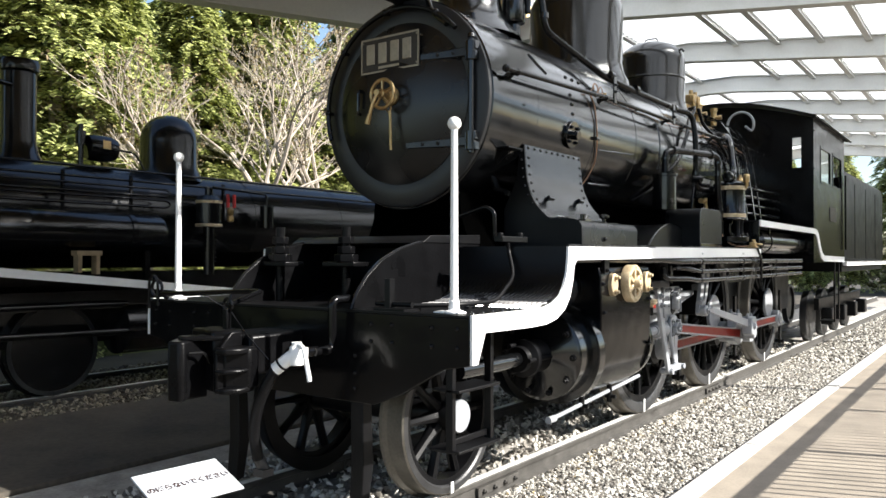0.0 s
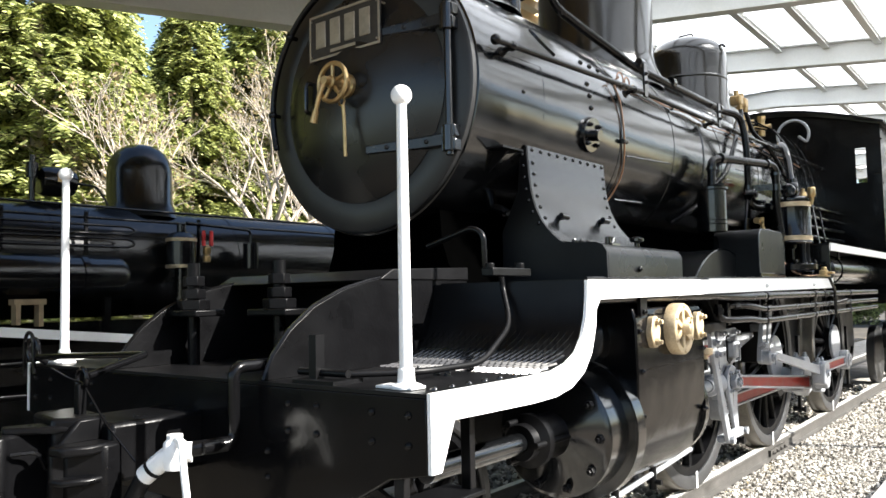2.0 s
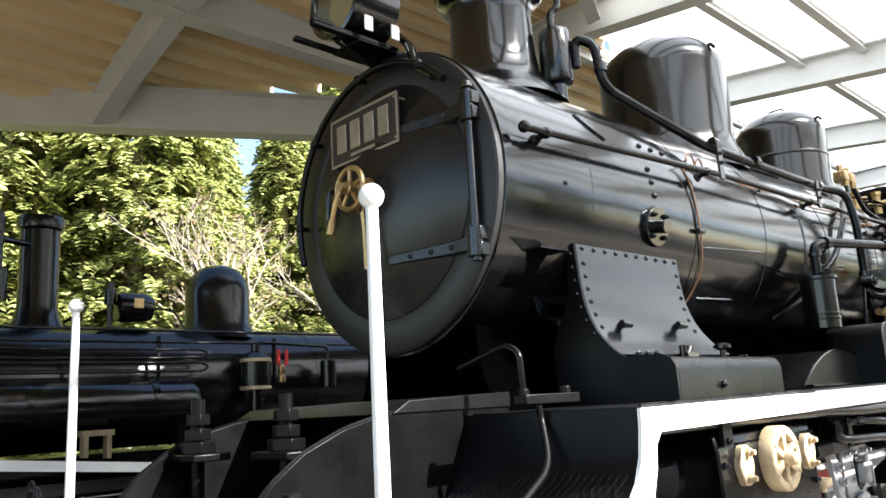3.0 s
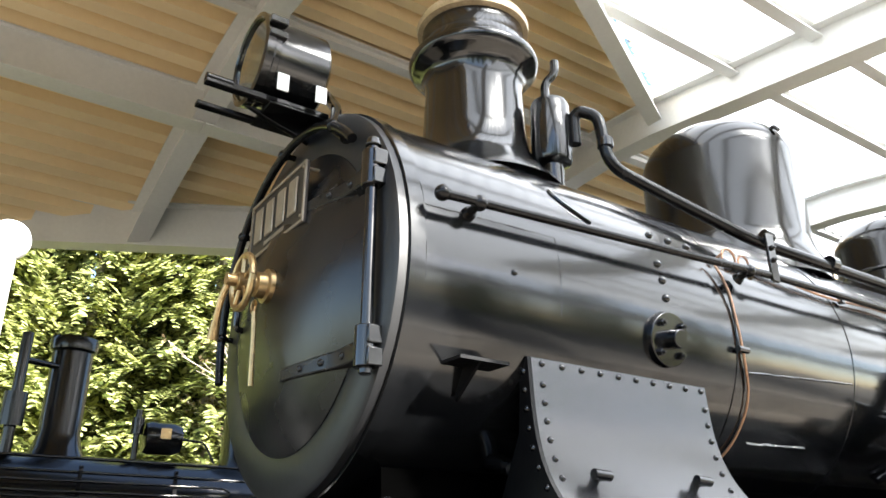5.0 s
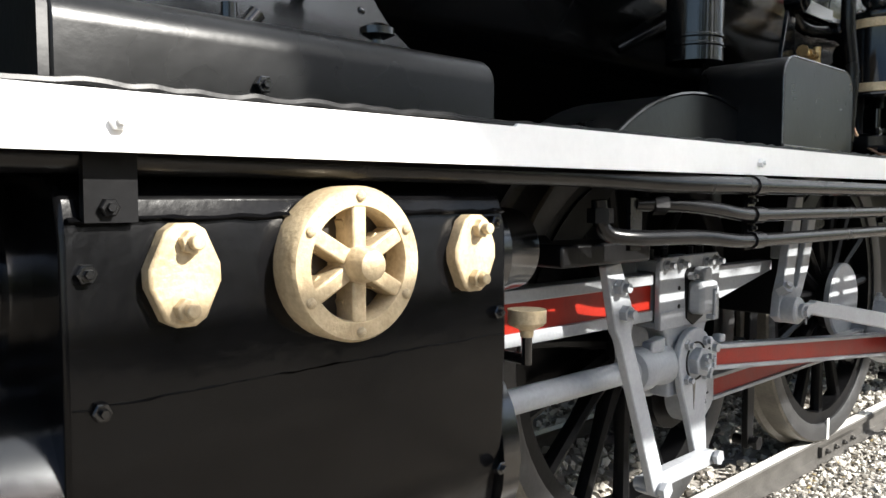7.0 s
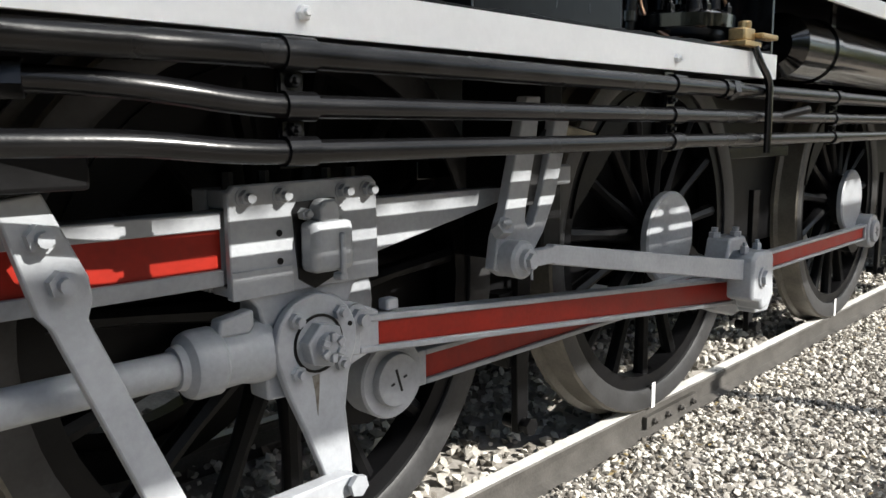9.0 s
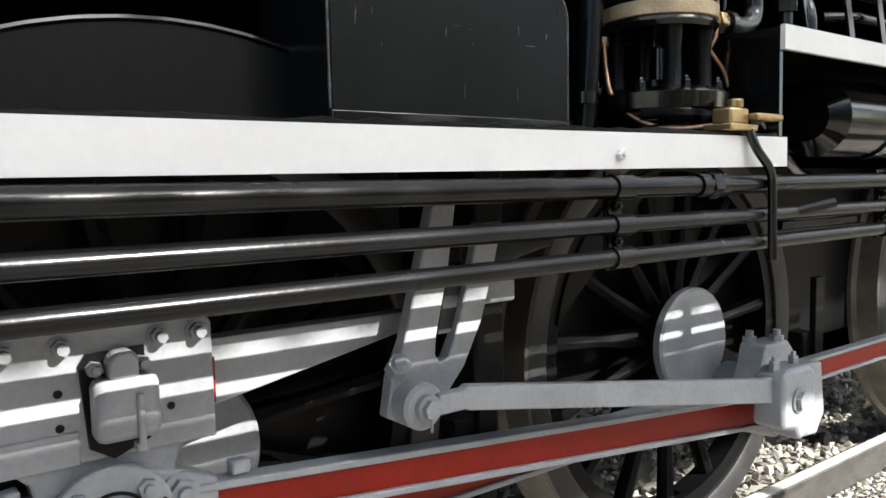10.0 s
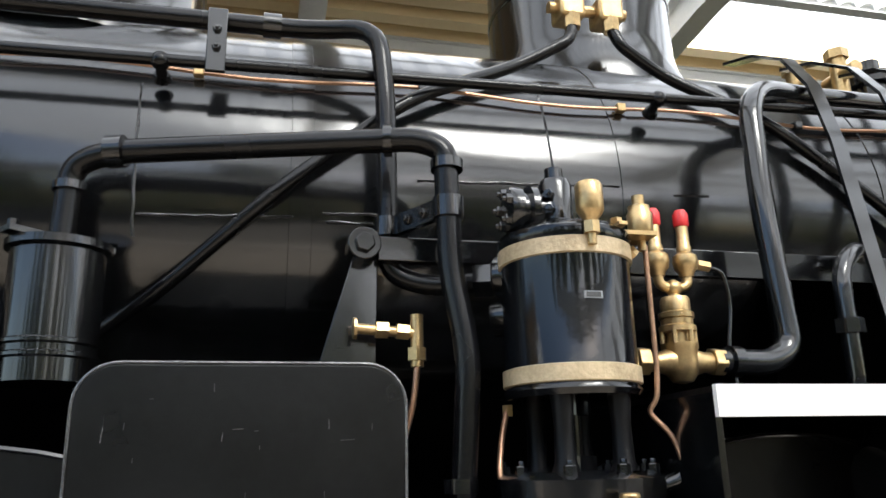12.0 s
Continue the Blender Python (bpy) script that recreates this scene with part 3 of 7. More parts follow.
def boiler():
    # smokebox
    sb = part("smokebox", Geo().lathe([(0.60, 1.10), (RB - 0.012, 1.10), (RB, 1.115), (RB, 2.52), (0.60, 2.52)], (0, 0, ZC), "y", 72), BLACK, loco, "glossy black riveted smokebox")
    part("front_ring", Geo().lathe([(0.50, 1.075), (0.545, 1.062), (0.685, 1.062), (0.70, 1.072), (0.70, 1.10), (0.50, 1.10)], (0, 0, ZC), "y", 72), RING, sb, "dull grey front ring")
    door = part("smokebox_door", Geo().lathe([(0.0, 0.955), (0.12, 0.958), (0.25, 0.972), (0.38, 0.998), (0.48, 1.030), (0.545, 1.058), (0.552, 1.075), (0.50, 1.09)], (0, 0, ZC), "y", 64), FRONT, loco, "dished black smokebox door")
    # hinge post and straps
    g = Geo().cyl((0.585, 1.035, 2.07), (0.585, 1.035, 2.80), 0.019, n=14)
    for z in (2.15, 2.72):
        g.box(0.545, 0.625, 1.02, 1.07, z + 0.005, z + 0.06).box(0.545, 0.625, 1.02, 1.07, z - 0.06, z - 0.005)
        g.cyl((0.585, 1.033, z - 0.062), (0.585, 1.033, z + 0.062), 0.033, n=14)
    g.cyl((0.585, 1.035, 2.80), (0.585, 1.035, 2.83), 0.028, 0.02, n=12)
    part("hinge_post", g, BLACK, sb, "black hinge post with two knuckles", bevel=0.004)
    for z, x1 in ((2.15, 0.10), (2.72, 0.20)):
        g = Geo()
        xs = [0.60 + (x1 - 0.60) * i / 8 for i in range(9)]
        def face_y(x, zz=z):
            r = math.hypot(x, zz - ZC)
            return 0.955 + 0.33 * max(0, r) ** 2 + 0.012
        vs = []
        for x in xs:
            h = 0.032 - 0.010 * (0.60 - x) / (0.60 - x1)
            y = min(face_y(x), 1.05)
            vs += [(x, y - 0.022, z - h), (x, y - 0.022, z + h), (x, y + 0.03, z + h), (x, y + 0.03, z - h)]
        g.add(vs, [(i * 4 + j, i * 4 + (j + 1) % 4, i * 4 + 4 + (j + 1) % 4, i * 4 + 4 + j) for i in range(8) for j in range(4)] + [(0, 1, 2, 3), (32, 33, 34, 35)])
        for x in (0.45, 0.34, 0.23):
            if x > x1 + 0.04:
                g.rivet((x, min(face_y(x), 1.05) - 0.022, z), (0, -1, 0), 0.012)
        part("hinge_strap", g, FRONT, door, "riveted hinge strap", bevel=0.006)
    # handwheel and locking bar
    hw = Geo()
    c = Vector((0, 0.86, 2.485))
    for i in range(5):
        a = 2 * math.pi * i / 5 + 0.3
        hw.cyl(c, c + Vector((math.cos(a), 0, math.sin(a))) * 0.09, 0.010, n=8)
    ringp = [c + Vector((math.cos(2 * math.pi * i / 24), 0, math.sin(2 * math.pi * i / 24))) * 0.095 for i in range(25)]
    hw.tube(ringp, 0.013, 0.01, 8)
    hw.lathe([(0, 0.80), (0.022, 0.80), (0.022, 0.835), (0.032, 0.84), (0.032, 0.90), (0.045, 0.905), (0.048, 0.935), (0.062, 0.94), (0.066, 0.972), (0, 0.972)], (0, 0, 2.485), "y", 20)
    part("door_handwheel", hw, BRASS, door, "aged brass locking handwheel", bevel=0.0)
    g = Geo().tube([(0.0, 0.815, 2.49), (-0.03, 0.80, 2.42), (-0.07, 0.80, 2.30)], 0.012, 0.02)
    g.cyl((-0.055, 0.80, 2.345), (-0.075, 0.80, 2.285), 0.016, 0.02, n=10)
    part("handle_bar", g, BRASS, door, "brass hand lever")
    g = Geo().tube([(0.02 + 0.02 * math.cos(t), 0.90, 2.395 + 0.022 * math.sin(t)) for t in np.linspace(0, 6.2, 14)], 0.006, 0.004, 6)
    g.tube([(0.03, 0.90, 2.375), (0.032, 0.905, 2.30), (0.032, 0.91, 2.12)], 0.009, 0.02, 8)
    part("hanging_pin", g, BRASS, door, "brass locking pin hanging from a ring")
    g = Geo().tube([(-0.30, 1.0, 2.56), (-0.30, 0.955, 2.56), (-0.30, 0.955, 2.40), (-0.30, 1.0, 2.40)], 0.012, 0.02, 8)
    part("door_grip", g, BLACK, door, "black loop grip")
    # number plate with unreadable bars
    pl = part("number_plate", Geo().box(-0.285, 0.215, 0.975, 0.987, 2.665, 2.905), PLATE, loco, "dark plate in a metal frame, raised pale characters", bevel=0.003)
    g = Geo()
    for a in ((-0.285, 0.215, 2.665, 2.677), (-0.285, 0.215, 2.893, 2.905), (-0.285, -0.275, 2.677, 2.893), (0.205, 0.215, 2.677, 2.893)):
        g.box(a[0], a[1], 0.970, 0.976, a[2], a[3])
    part("plate_frame", g, PLATEBAR, pl)
    for k in range(4):
        x = -0.235 + 0.105 * k
        part("plate_bar", Geo().box(x, x + 0.072, 0.967, 0.976, 2.725, 2.865), PLATEBAR, pl, bevel=0.006)
    part("plate_bar", Geo().box(-0.13, 0.05, 0.970, 0.976, 2.690, 2.706), PLATEBAR, pl)
    for x, z in ((0.20, 2.88), (0.20, 2.69), (-0.27, 2.88), (-0.27, 2.69)):
        part("plate_bolt", Geo().cyl((x, 0.965, z), (x, 1.08, z), 0.006, n=8), PLATEBAR, pl)
    # arc of handrail over the front
    arc = [(0.64 * math.cos(radians(a)), 1.015, ZC + 0.64 * math.sin(radians(a))) for a in range(42, 201, 6)]
    g = Geo().tube(arc, 0.017, 0.02, 10)
    for a in (60, 100, 140, 180):
        p = Vector((0.64 * math.cos(radians(a)), 1.015, ZC + 0.64 * math.sin(radians(a))))
        g.cyl(p, p + Vector((0, 0.06, 0)), 0.012).ball(p, 0.024)
    part("front_handrail", g, PIPE, sb)
    # boiler barrel with rings
    br = part("boiler_barrel", Geo().lathe([(0.5, 2.52), (RB - 0.006, 2.52), (RB - 0.006, 8.1), (0.5, 8.1)], (0, 0, ZC), "y", 72), BLACK, loco, "glossy black boiler barrel in lagging plates")
    for y in (2.66, 3.50, 4.48, 5.46, 6.4, 7.3):
        part("boiler_band", Geo().lathe([(RB - 0.008, y - 0.032), (RB - 0.003, y - 0.030), (RB - 0.003, y + 0.030), (RB - 0.008, y + 0.032)], (0, 0, ZC), "y", 72), BLACK, br)
    part("smokebox_seam", Geo().lathe([(RB - 0.004, 1.10), (RB + 0.010, 1.105), (RB + 0.010, 1.155), (RB - 0.004, 1.16)], (0, 0, ZC), "y", 72), BLACK, sb)
    g = Geo()
    for ang in (15, 9, 3):
        g.rivet(on_boiler(ang, 2.225), out(ang), 0.016)
    for y in (2.265, 2.375, 2.485):
        g.rivet(on_boiler(28, y), out(28), 0.016)
    g.rivet(on_boiler(-1, 1.50), out(-1), 0.011)
    part("boiler_rivets", g, BLACK, sb)
    def weld(name, holder, a0, y0, a1, y1, seed):
        rnd = random.Random(seed)
        n = max(4, int(abs(y1 - y0) / 0.03 + abs(a1 - a0) / 2.5))
        vs, fs = [], []
        for i in range(n + 1):
            k = i / n
            y, a = y0 + (y1 - y0) * k + rnd.uniform(-0.0015, 0.0015), a0 + (a1 - a0) * k + rnd.uniform(-0.15, 0.15)
            w, h = rnd.uniform(0.003, 0.006), rnd.uniform(0.002, 0.0055)
            along = abs(y1 - y0) > 0.1
            e0 = on_boiler(a, y - (0 if along else w), -0.007) + (out(a + 90) * w if along else Vector())
            e1 = on_boiler(a, y + (0 if along else w), -0.007) - (out(a + 90) * w if along else Vector())
            vs += [e0, on_boiler(a, y, h - 0.003), e1]
        for i in range(n):
            fs += [(i * 3, i * 3 + 1, i * 3 + 4, i * 3 + 3), (i * 3 + 1, i * 3 + 2, i * 3 + 5, i * 3 + 4)]
        part(name, Geo().add(vs, fs), WELD, holder)
    for k, w in enumerate(((-14.7, 2.70, -11.2, 3.45), (-38, 2.80, -37, 3.19), (-12.4, 4.06, -11.3, 4.46), (-10.1, 4.54, -9.8, 4.72), (-12, 4.55, -12, 4.70), (-1.3, 4.80, 0.5, 5.42), (-1, 5.60, -0.5, 5.72), (20, 4.045, -17, 4.055), (28, 5.21, 2, 5.21))):
        weld("lagging_joint", br, *w, k)
    for k, w in enumerate(((12.2, 1.17, 13.3, 1.70), (13.3, 1.70, -9.9, 1.70), (38, 1.165, -10, 1.165))):
        weld("smokebox_weld", sb, *w, 30 + k)
    # arc shaped lip above the handrail
    g = Geo()
    pts = []
    for i in range(13):
        t = math.pi * i / 12
        pts.append(on_boiler(36 - 12 * math.sin(t * 0.5), 1.79 + 0.13 * (1 - math.cos(t)) * 0.5, 0.002))
    g.tube(pts, 0.008, 0.01, 6)
    part("raised_seam", g, BLACK, sb)
    # wash-out plug
    n = out(-10)
    c = on_boiler(-10, 2.21, 0)
    u = Vector((0, 1, 0))
    w = n.cross(u)
    g = Geo().cyl(c - n * 0.03, c + n * 0.022, 0.105, 0.10, n=28).cyl(c, c + n * 0.07, 0.036, 0.034, n=18)
    for a in range(4):
        t = radians(45 + 90 * a)
        g.bolt(c + (u * math.cos(t) + w * math.sin(t)) * 0.075 + n * 0.022, n, 0.014, 0.016)
    part("cleaning_plug", g, BLACK, sb, "round bolted cover plate", bevel=0.003)
    # small ledge and lug
    g = Geo()
    a, b = on_boiler(-27, 1.27), on_boiler(-27, 1.45)
    g.box(0.60, 0.72, 1.27, 1.45, 2.125, 2.135)
    g.prism([(0.58, 2.126), (0.70, 2.126), (0.58, 2.03)], "y", 1.35, 1.36)
    part("step_ledge", g, BLACK_FLAT, sb)
    c = on_boiler(-53, 1.60)
    part("lug", Geo().cyl(c, c + out(-20) * 0.09, 0.028, n=12).cyl(c + out(-20) * 0.09, c + out(-20) * 0.11, 0.02, n=12), BLACK, sb)
    # handrail
    hz = lambda y: 2.615 + 0.045 * (y - 1.19) if y < 2.9 else 2.692 + 0.0165 * (y - 2.9)
    hr = part("handrail", Geo().tube([(0.748, 1.19, hz(1.19)), (0.748, 2.9, hz(2.9)), (0.748, 7.9, hz(7.9))], 0.0165, 0.02, 12), PIPE, loco, "long black handrail on stanchions")
    part("handrail_end", Geo().ball((0.748, 1.19, hz(1.2)), 0.026), PIPE, hr)
    for y in (1.33, 2.70, 4.10, 5.55, 6.9):
        p = Vector((0.748, y, hz(y) - 0.004))
        d = (p - Vector((0, y, ZC))).normalized()
        part("stanchion", Geo().ball(p, 0.026).cyl(p - d * 0.065, p, 0.016, 0.013, n=10).cyl(p - d * 0.066, p - d * 0.045, 0.026, 0.02, n=10), PIPE, hr)
    # steam pipe from the relief valve along the boiler
    g = Geo().tube([(0.33, 2.19, 3.30), (0.33, 2.19, 3.44), (0.36, 2.20, 3.46), (0.42, 2.25, 3.42), (0.44, 2.27, 3.17), (0.52, 2.55, 3.06), (0.64, 2.95, 2.905), (0.69, 3.3, 2.872), (0.71, 4.50, 2.868), (0.79, 4.675, 2.85), (0.82, 4.69, 2.62), (0.82, 4.695, 2.13), (0.84, 4.79, 2.095), (0.90, 4.95, 2.10)], 0.027, 0.09, 12)
    sp = part("steam_pipe", g, PIPE, loco, "thick black steam pipe bent along the boiler")
    for p, q in (((0.435, 2.265, 3.26), (0.435, 2.265, 3.30)), ((0.665, 2.97, 2.925), (0.675, 3.01, 2.915)), ((0.70, 3.42, 2.885), (0.70, 3.47, 2.885)), ((0.712, 4.36, 2.868), (0.712, 4.41, 2.868))):
        part("pipe_collar", Geo().cyl(p, q, 0.036, n=12), BLACK, sp)
    for y in (2.86, 4.24):
        g = Geo().box(0.752, 0.766, y - 0.026, y + 0.026, hz(y) - 0.03, 2.875)
        g.bolt((0.766, y, 2.755), (1, 0, 0), 0.012).bolt((0.766, y, 2.81), (1, 0, 0), 0.012)
        part("pipe_bracket", g, BLACK, sp, bevel=0.003)
    # thin sagging cable along the boiler with clips
    pts = [on_boiler(24 + 1.2 * math.sin(i * 1.1), 2.75 + 0.16 * i, 0.012) for i in range(28)]
    cable = part("oil_line", Geo().tube(pts, 0.006, 0.05, 6), COPPER, loco, "thin copper oil line")
    for yl, rl in ((2.70, 0.045), (2.80, 0.035)):
        c0 = on_boiler(25, yl, 0.03)
        part("line_loop", Geo().tube([c0 + Vector((0, rl * math.cos(q), rl * math.sin(q))) for q in np.linspace(-0.3, 3.3, 12)], 0.005, 0.01, 6), COPPER, cable)
    for i in range(1, 27, 4):
        q = on_boiler(24 + 1.2 * math.sin(i * 1.1), 2.75 + 0.16 * i, 0.012)
        part("line_clip", Geo().box(q.x - 0.012, q.x + 0.014, q.y - 0.014, q.y + 0.014, q.z - 0.012, q.z + 0.016), BRASS if i % 8 == 1 else BLACK, cable, bevel=0.003)
    # copper pipe down the boiler side
    pts = [on_boiler(23, 2.60, 0.06), on_boiler(22, 2.58, 0.02), on_boiler(12, 2.615, 0.015), on_boiler(-8, 2.64, 0.015), on_boiler(-24, 2.72, 0.012), on_boiler(-40, 2.70, 0.012), on_boiler(-52, 2.62, 0.01)]
    cp = part("copper_line", Geo().tube(pts, 0.0055, 0.12, 8), COPPER, loco, "thin copper pipe running down the boiler side")
    c = on_boiler(-8, 2.64, 0.012)
    part("pipe_clip", Geo().cyl(c + Vector((0, -0.03, 0)), c + Vector((0, 0.03, 0)), 0.014, n=8), BLACK, cp)
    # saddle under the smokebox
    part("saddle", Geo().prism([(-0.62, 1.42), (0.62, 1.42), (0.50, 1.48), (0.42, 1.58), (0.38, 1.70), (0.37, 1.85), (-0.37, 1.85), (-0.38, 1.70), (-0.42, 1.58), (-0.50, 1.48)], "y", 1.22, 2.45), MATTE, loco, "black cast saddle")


boiler()


def chimney():
    prof = [(0.40, 3.06), (0.36, 3.12), (0.295, 3.19), (0.255, 3.27), (0.238, 3.38), (0.228, 3.60), (0.232, 3.665), (0.250, 3.70), (0.286, 3.722), (0.305, 3.745), (0.309, 3.765), (0.302, 3.785), (0.280, 3.798), (0.256, 3.81), (0.252, 3.86), (0.245, 3.87), (0.245, 3.945), (0.22, 3.955), (0.20, 3.70)]
    c = part("chimney", Geo().lathe(prof, (0, 1.88, 0), "z", 56), BLACK, loco, "black flared chimney with a gilt cap")
    part("chimney_cap", Geo().lathe([(0.245, 3.95), (0.268, 3.955), (0.272, 3.985), (0.262, 4.005), (0.225, 4.005), (0.22, 3.95), (0.245, 3.95)], (0, 1.88, 0), "z", 56), GOLD, c, "gilt chimney rim")
    g = Geo()
    for i in range(12):
        a = 2 * math.pi * i / 12
        p = Vector((0.345 * math.cos(a), 1.9 + 0.345 * math.sin(a), 0))
        p.z = max(3.10, ZC + math.sqrt(max(0.0, RB ** 2 - p.x ** 2)) + 0.03)
        g.rivet(p, (0, 0, 1), 0.013)
    part("base_bolts", g, BLACK, c)


def dome(name, y, r, top, label, base=3.08):
    prof = [(r * 1.16, base - 0.12), (r * 1.14, base - 0.03), (r * 1.05, base + 0.05), (r, base + 0.14), (r, top - r * 0.62)]
    for i in range(1, 11):
        a = math.pi / 2 * i / 10
        prof.append((max(1e-4, r * math.cos(a) ** 0.82), top - r * 0.62 + r * 0.62 * math.sin(a)))
    d = part(name, Geo().lathe(prof, (0, y, 0), "z", 56), BLACK, loco, label)
    h = Geo().tube([(r * 0.80 + 0.03, y - 0.03, top - r * 0.95), (r * 0.80 + 0.035, y - 0.03, top - r * 0.40), (r * 0.80 + 0.06, y - 0.03, top - r * 0.32), (r * 0.80 + 0.09, y - 0.03, top - r * 0.42)], 0.012, 0.03, 8)
    part("lifting_hook", h, BLACK, d)
    if r < 0.4:
        part("dome_ring", Geo().lathe([(r + 0.001, base + 0.36), (r + 0.004, base + 0.365), (r + 0.004, base + 0.385), (r + 0.001, base + 0.39)], (0, y, 0), "z", 56), BLACK, d)
    return d


chimney()
dome("steam_dome", 3.70, 0.44, 4.0, "large round black steam dome")
sd = dome("sand_dome", 5.65, 0.375, 3.90, "smaller black sand dome with a top handle")
part("top_handle", Geo().tube([(-0.08, 5.65, 3.90), (-0.07, 5.65, 3.95), (0.07, 5.65, 3.95), (0.08, 5.65, 3.90)], 0.008, 0.03, 8), BLACK, sd)


def front_gear():
    # relief valve cylinder beside the chimney
    v = part("relief_valve", Geo().lathe([(0.05, 3.02), (0.05, 3.20), (0.085, 3.215), (0.09, 3.23), (0.09, 3.50), (0.08, 3.525), (0.0, 3.53)], (0.25, 2.12, 0), "z", 28), BLACK, loco, "upright black relief valve")
    part("vent_pipe", Geo().tube([(0.25, 2.10, 3.52), (0.25, 2.10, 3.63), (0.28, 2.14, 3.68), (0.28, 2.14, 3.75)], 0.02, 0.04), BLACK, v)
    # headlight on its shelf
    h = part("headlight", Geo().lathe([(0.0, 1.075), (0.15, 1.075), (0.172, 1.06), (0.175, 0.86), (0.186, 0.855), (0.186, 0.835), (0.19, 0.83), (0.19, 0.80), (0.172, 0.795), (0.165, 0.80), (0.165, 0.86)], (0, 0, 3.385), "y", 40), BLACK, loco, "black round headlight on a bracket")
    part("reflector", Geo().lathe([(0.165, 0.85), (0.14, 0.90), (0.09, 0.95), (0.0, 0.975)], (0, 0, 3.385), "y", 32), LENS, h, "silvered reflector")
    ln = part("lens", Geo().lathe([(0.0, 0.80), (0.1, 0.803), (0.164, 0.81), (0.164, 0.815), (0.1, 0.808), (0.0, 0.806)], (0, 0, 3.385), "y", 32), GLASS, h, "clear front glass")
    ln.visible_shadow = False
    g = Geo().box(-0.10, 0.10, 0.86, 1.16, 3.160, 3.178).prism([(0.80, 3.176), (1.16, 3.176), (1.16, 3.06)], "x", -0.012, 0.012)
    part("headlight_shelf", g, JACKET, h, bevel=0.004)
    part("headlight_foot", Geo().box(-0.05, 0.05, 0.88, 1.06, 3.178, 3.225), JACKET, h, bevel=0.004)
    part("shelf_rail", Geo().box(-0.10, -0.065, 0.64, 1.1, 3.165, 3.185), JACKET, h, bevel=0.004)
    part("shelf_rail", Geo().box(0.065, 0.10, 0.62, 1.1, 3.165, 3.192).cyl((0.085, 0.62, 3.19), (0.085, 0.72, 3.19), 0.018), JACKET, h, bevel=0.004)
    for y in (0.885, 1.04):
        part("shelf_tab", Geo().box(0.145, 0.152, y - 0.022, y + 0.022, 3.195, 3.265), WHITE, h, "white painted tab")
    g = Geo().tube([(-0.02, 0.89, 3.555), (-0.02, 0.89, 3.585), (-0.02, 0.99, 3.585), (-0.02, 0.99, 3.555)], 0.008, 0.02, 8)
    part("lamp_handle", g, BLACK, h)
    for z in (3.40, 3.46):
        part("headlight_latch", Geo().box(0.165, 0.20, 0.80, 0.87, z - 0.015, z + 0.015), BLACK, h, bevel=0.004)
    g = Geo().tube([(0.0, 1.1, 3.36), (0.08, 1.12, 3.26), (0.19, 1.09, 3.16), (0.26, 1.05, 3.03), (0.40, 1.03, 2.92)], 0.022, 0.06)
    part("cable_conduit", g, BLACK, h)
    # apron sheet from the smokebox down to the valve chest
    g = Geo()
    line = []
    for i in range(15):
        t = i / 14
        z = 2.185 - 0.50 * t
        line.append((0.643 + 0.03 * t + 0.15 * t ** 4.0, z))
    n = len(line)
    vs = []
    for off in (0, 0.012):
        for i, (x, z) in enumerate(line):
            t = i / (n - 1)
            vs += [(x + off, 1.592, z), (x + off, 2.44 + 0.01 * t + 0.15 * max(0, t - 0.25) ** 2, z)]
    fs = []
    for s in (0, 2 * n):
        fs += [(s + 2 * i, s + 2 * i + 1, s + 2 * i + 3, s + 2 * i + 2) for i in range(n - 1)]
    for i in range(n - 1):
        fs += [(2 * i, 2 * i + 2, 2 * n + 2 * i + 2, 2 * n + 2 * i), (2 * i + 1, 2 * n + 2 * i + 1, 2 * n + 2 * i + 3, 2 * i + 3)]
    fs += [(0, 2 * n, 2 * n + 1, 1), (2 * n - 2, 2 * n - 1, 4 * n - 1, 4 * n - 2)]
    g.add(vs, fs)
    ap = part("apron_sheet", g, APRON, loco, "dark grey riveted steam pipe cover sheet")
    def ax(z):
        t = (2.185 - z) / 0.50
        return 0.655 + 0.03 * t + 0.15 * t ** 4.0
    g = Geo()
    for i in range(10):
        g.rivet((ax(2.168), 1.635 + 0.0865 * i, 2.168), (1, 0, 0.05), 0.011)
    for i in range(6):
        z = 2.10 - 0.058 * i
        g.rivet((ax(z), 1.632, z), (1, 0, 0), 0.011)
        g.rivet((ax(z), 2.418, z), (1, 0, 0), 0.011)
    for i in range(7):
        z = 2.14 - 0.06 * i
        g.rivet((ax(z) - 0.025, 1.577, z), (0, -1, 0), 0.011)
    part("apron_rivets", g, BLACK, ap)
    edge = [(0.655 + 0.03 * t / 14 + 0.15 * (t / 14) ** 4, 2.185 - 0.50 * t / 14) for t in range(15)]
    part("apron_flange", Geo().prism([*edge, (0.86, 1.675), (1.03, 1.668), (1.065, 1.655), (1.085, 1.62), (1.087, 1.48), (0.50, 1.478), (0.50, 1.75), (0.60, 1.95), (0.62, 2.185)], "y", 1.576, 1.591), BLACK_FLAT, ap, "black front plate")
    for y, z in ((1.778, 1.821), (2.253, 1.829)):
        c = Vector((ax(z), y, z))
        part("cover_pin", Geo().cyl(c - Vector((0.01, 0, 0)), c + Vector((0.05, -0.01, 0)), 0.015, n=10).cyl(c + Vector((0.045, -0.055, 0.004)), c + Vector((0.045, 0.012, 0)), 0.016, n=12), BLACK, ap)
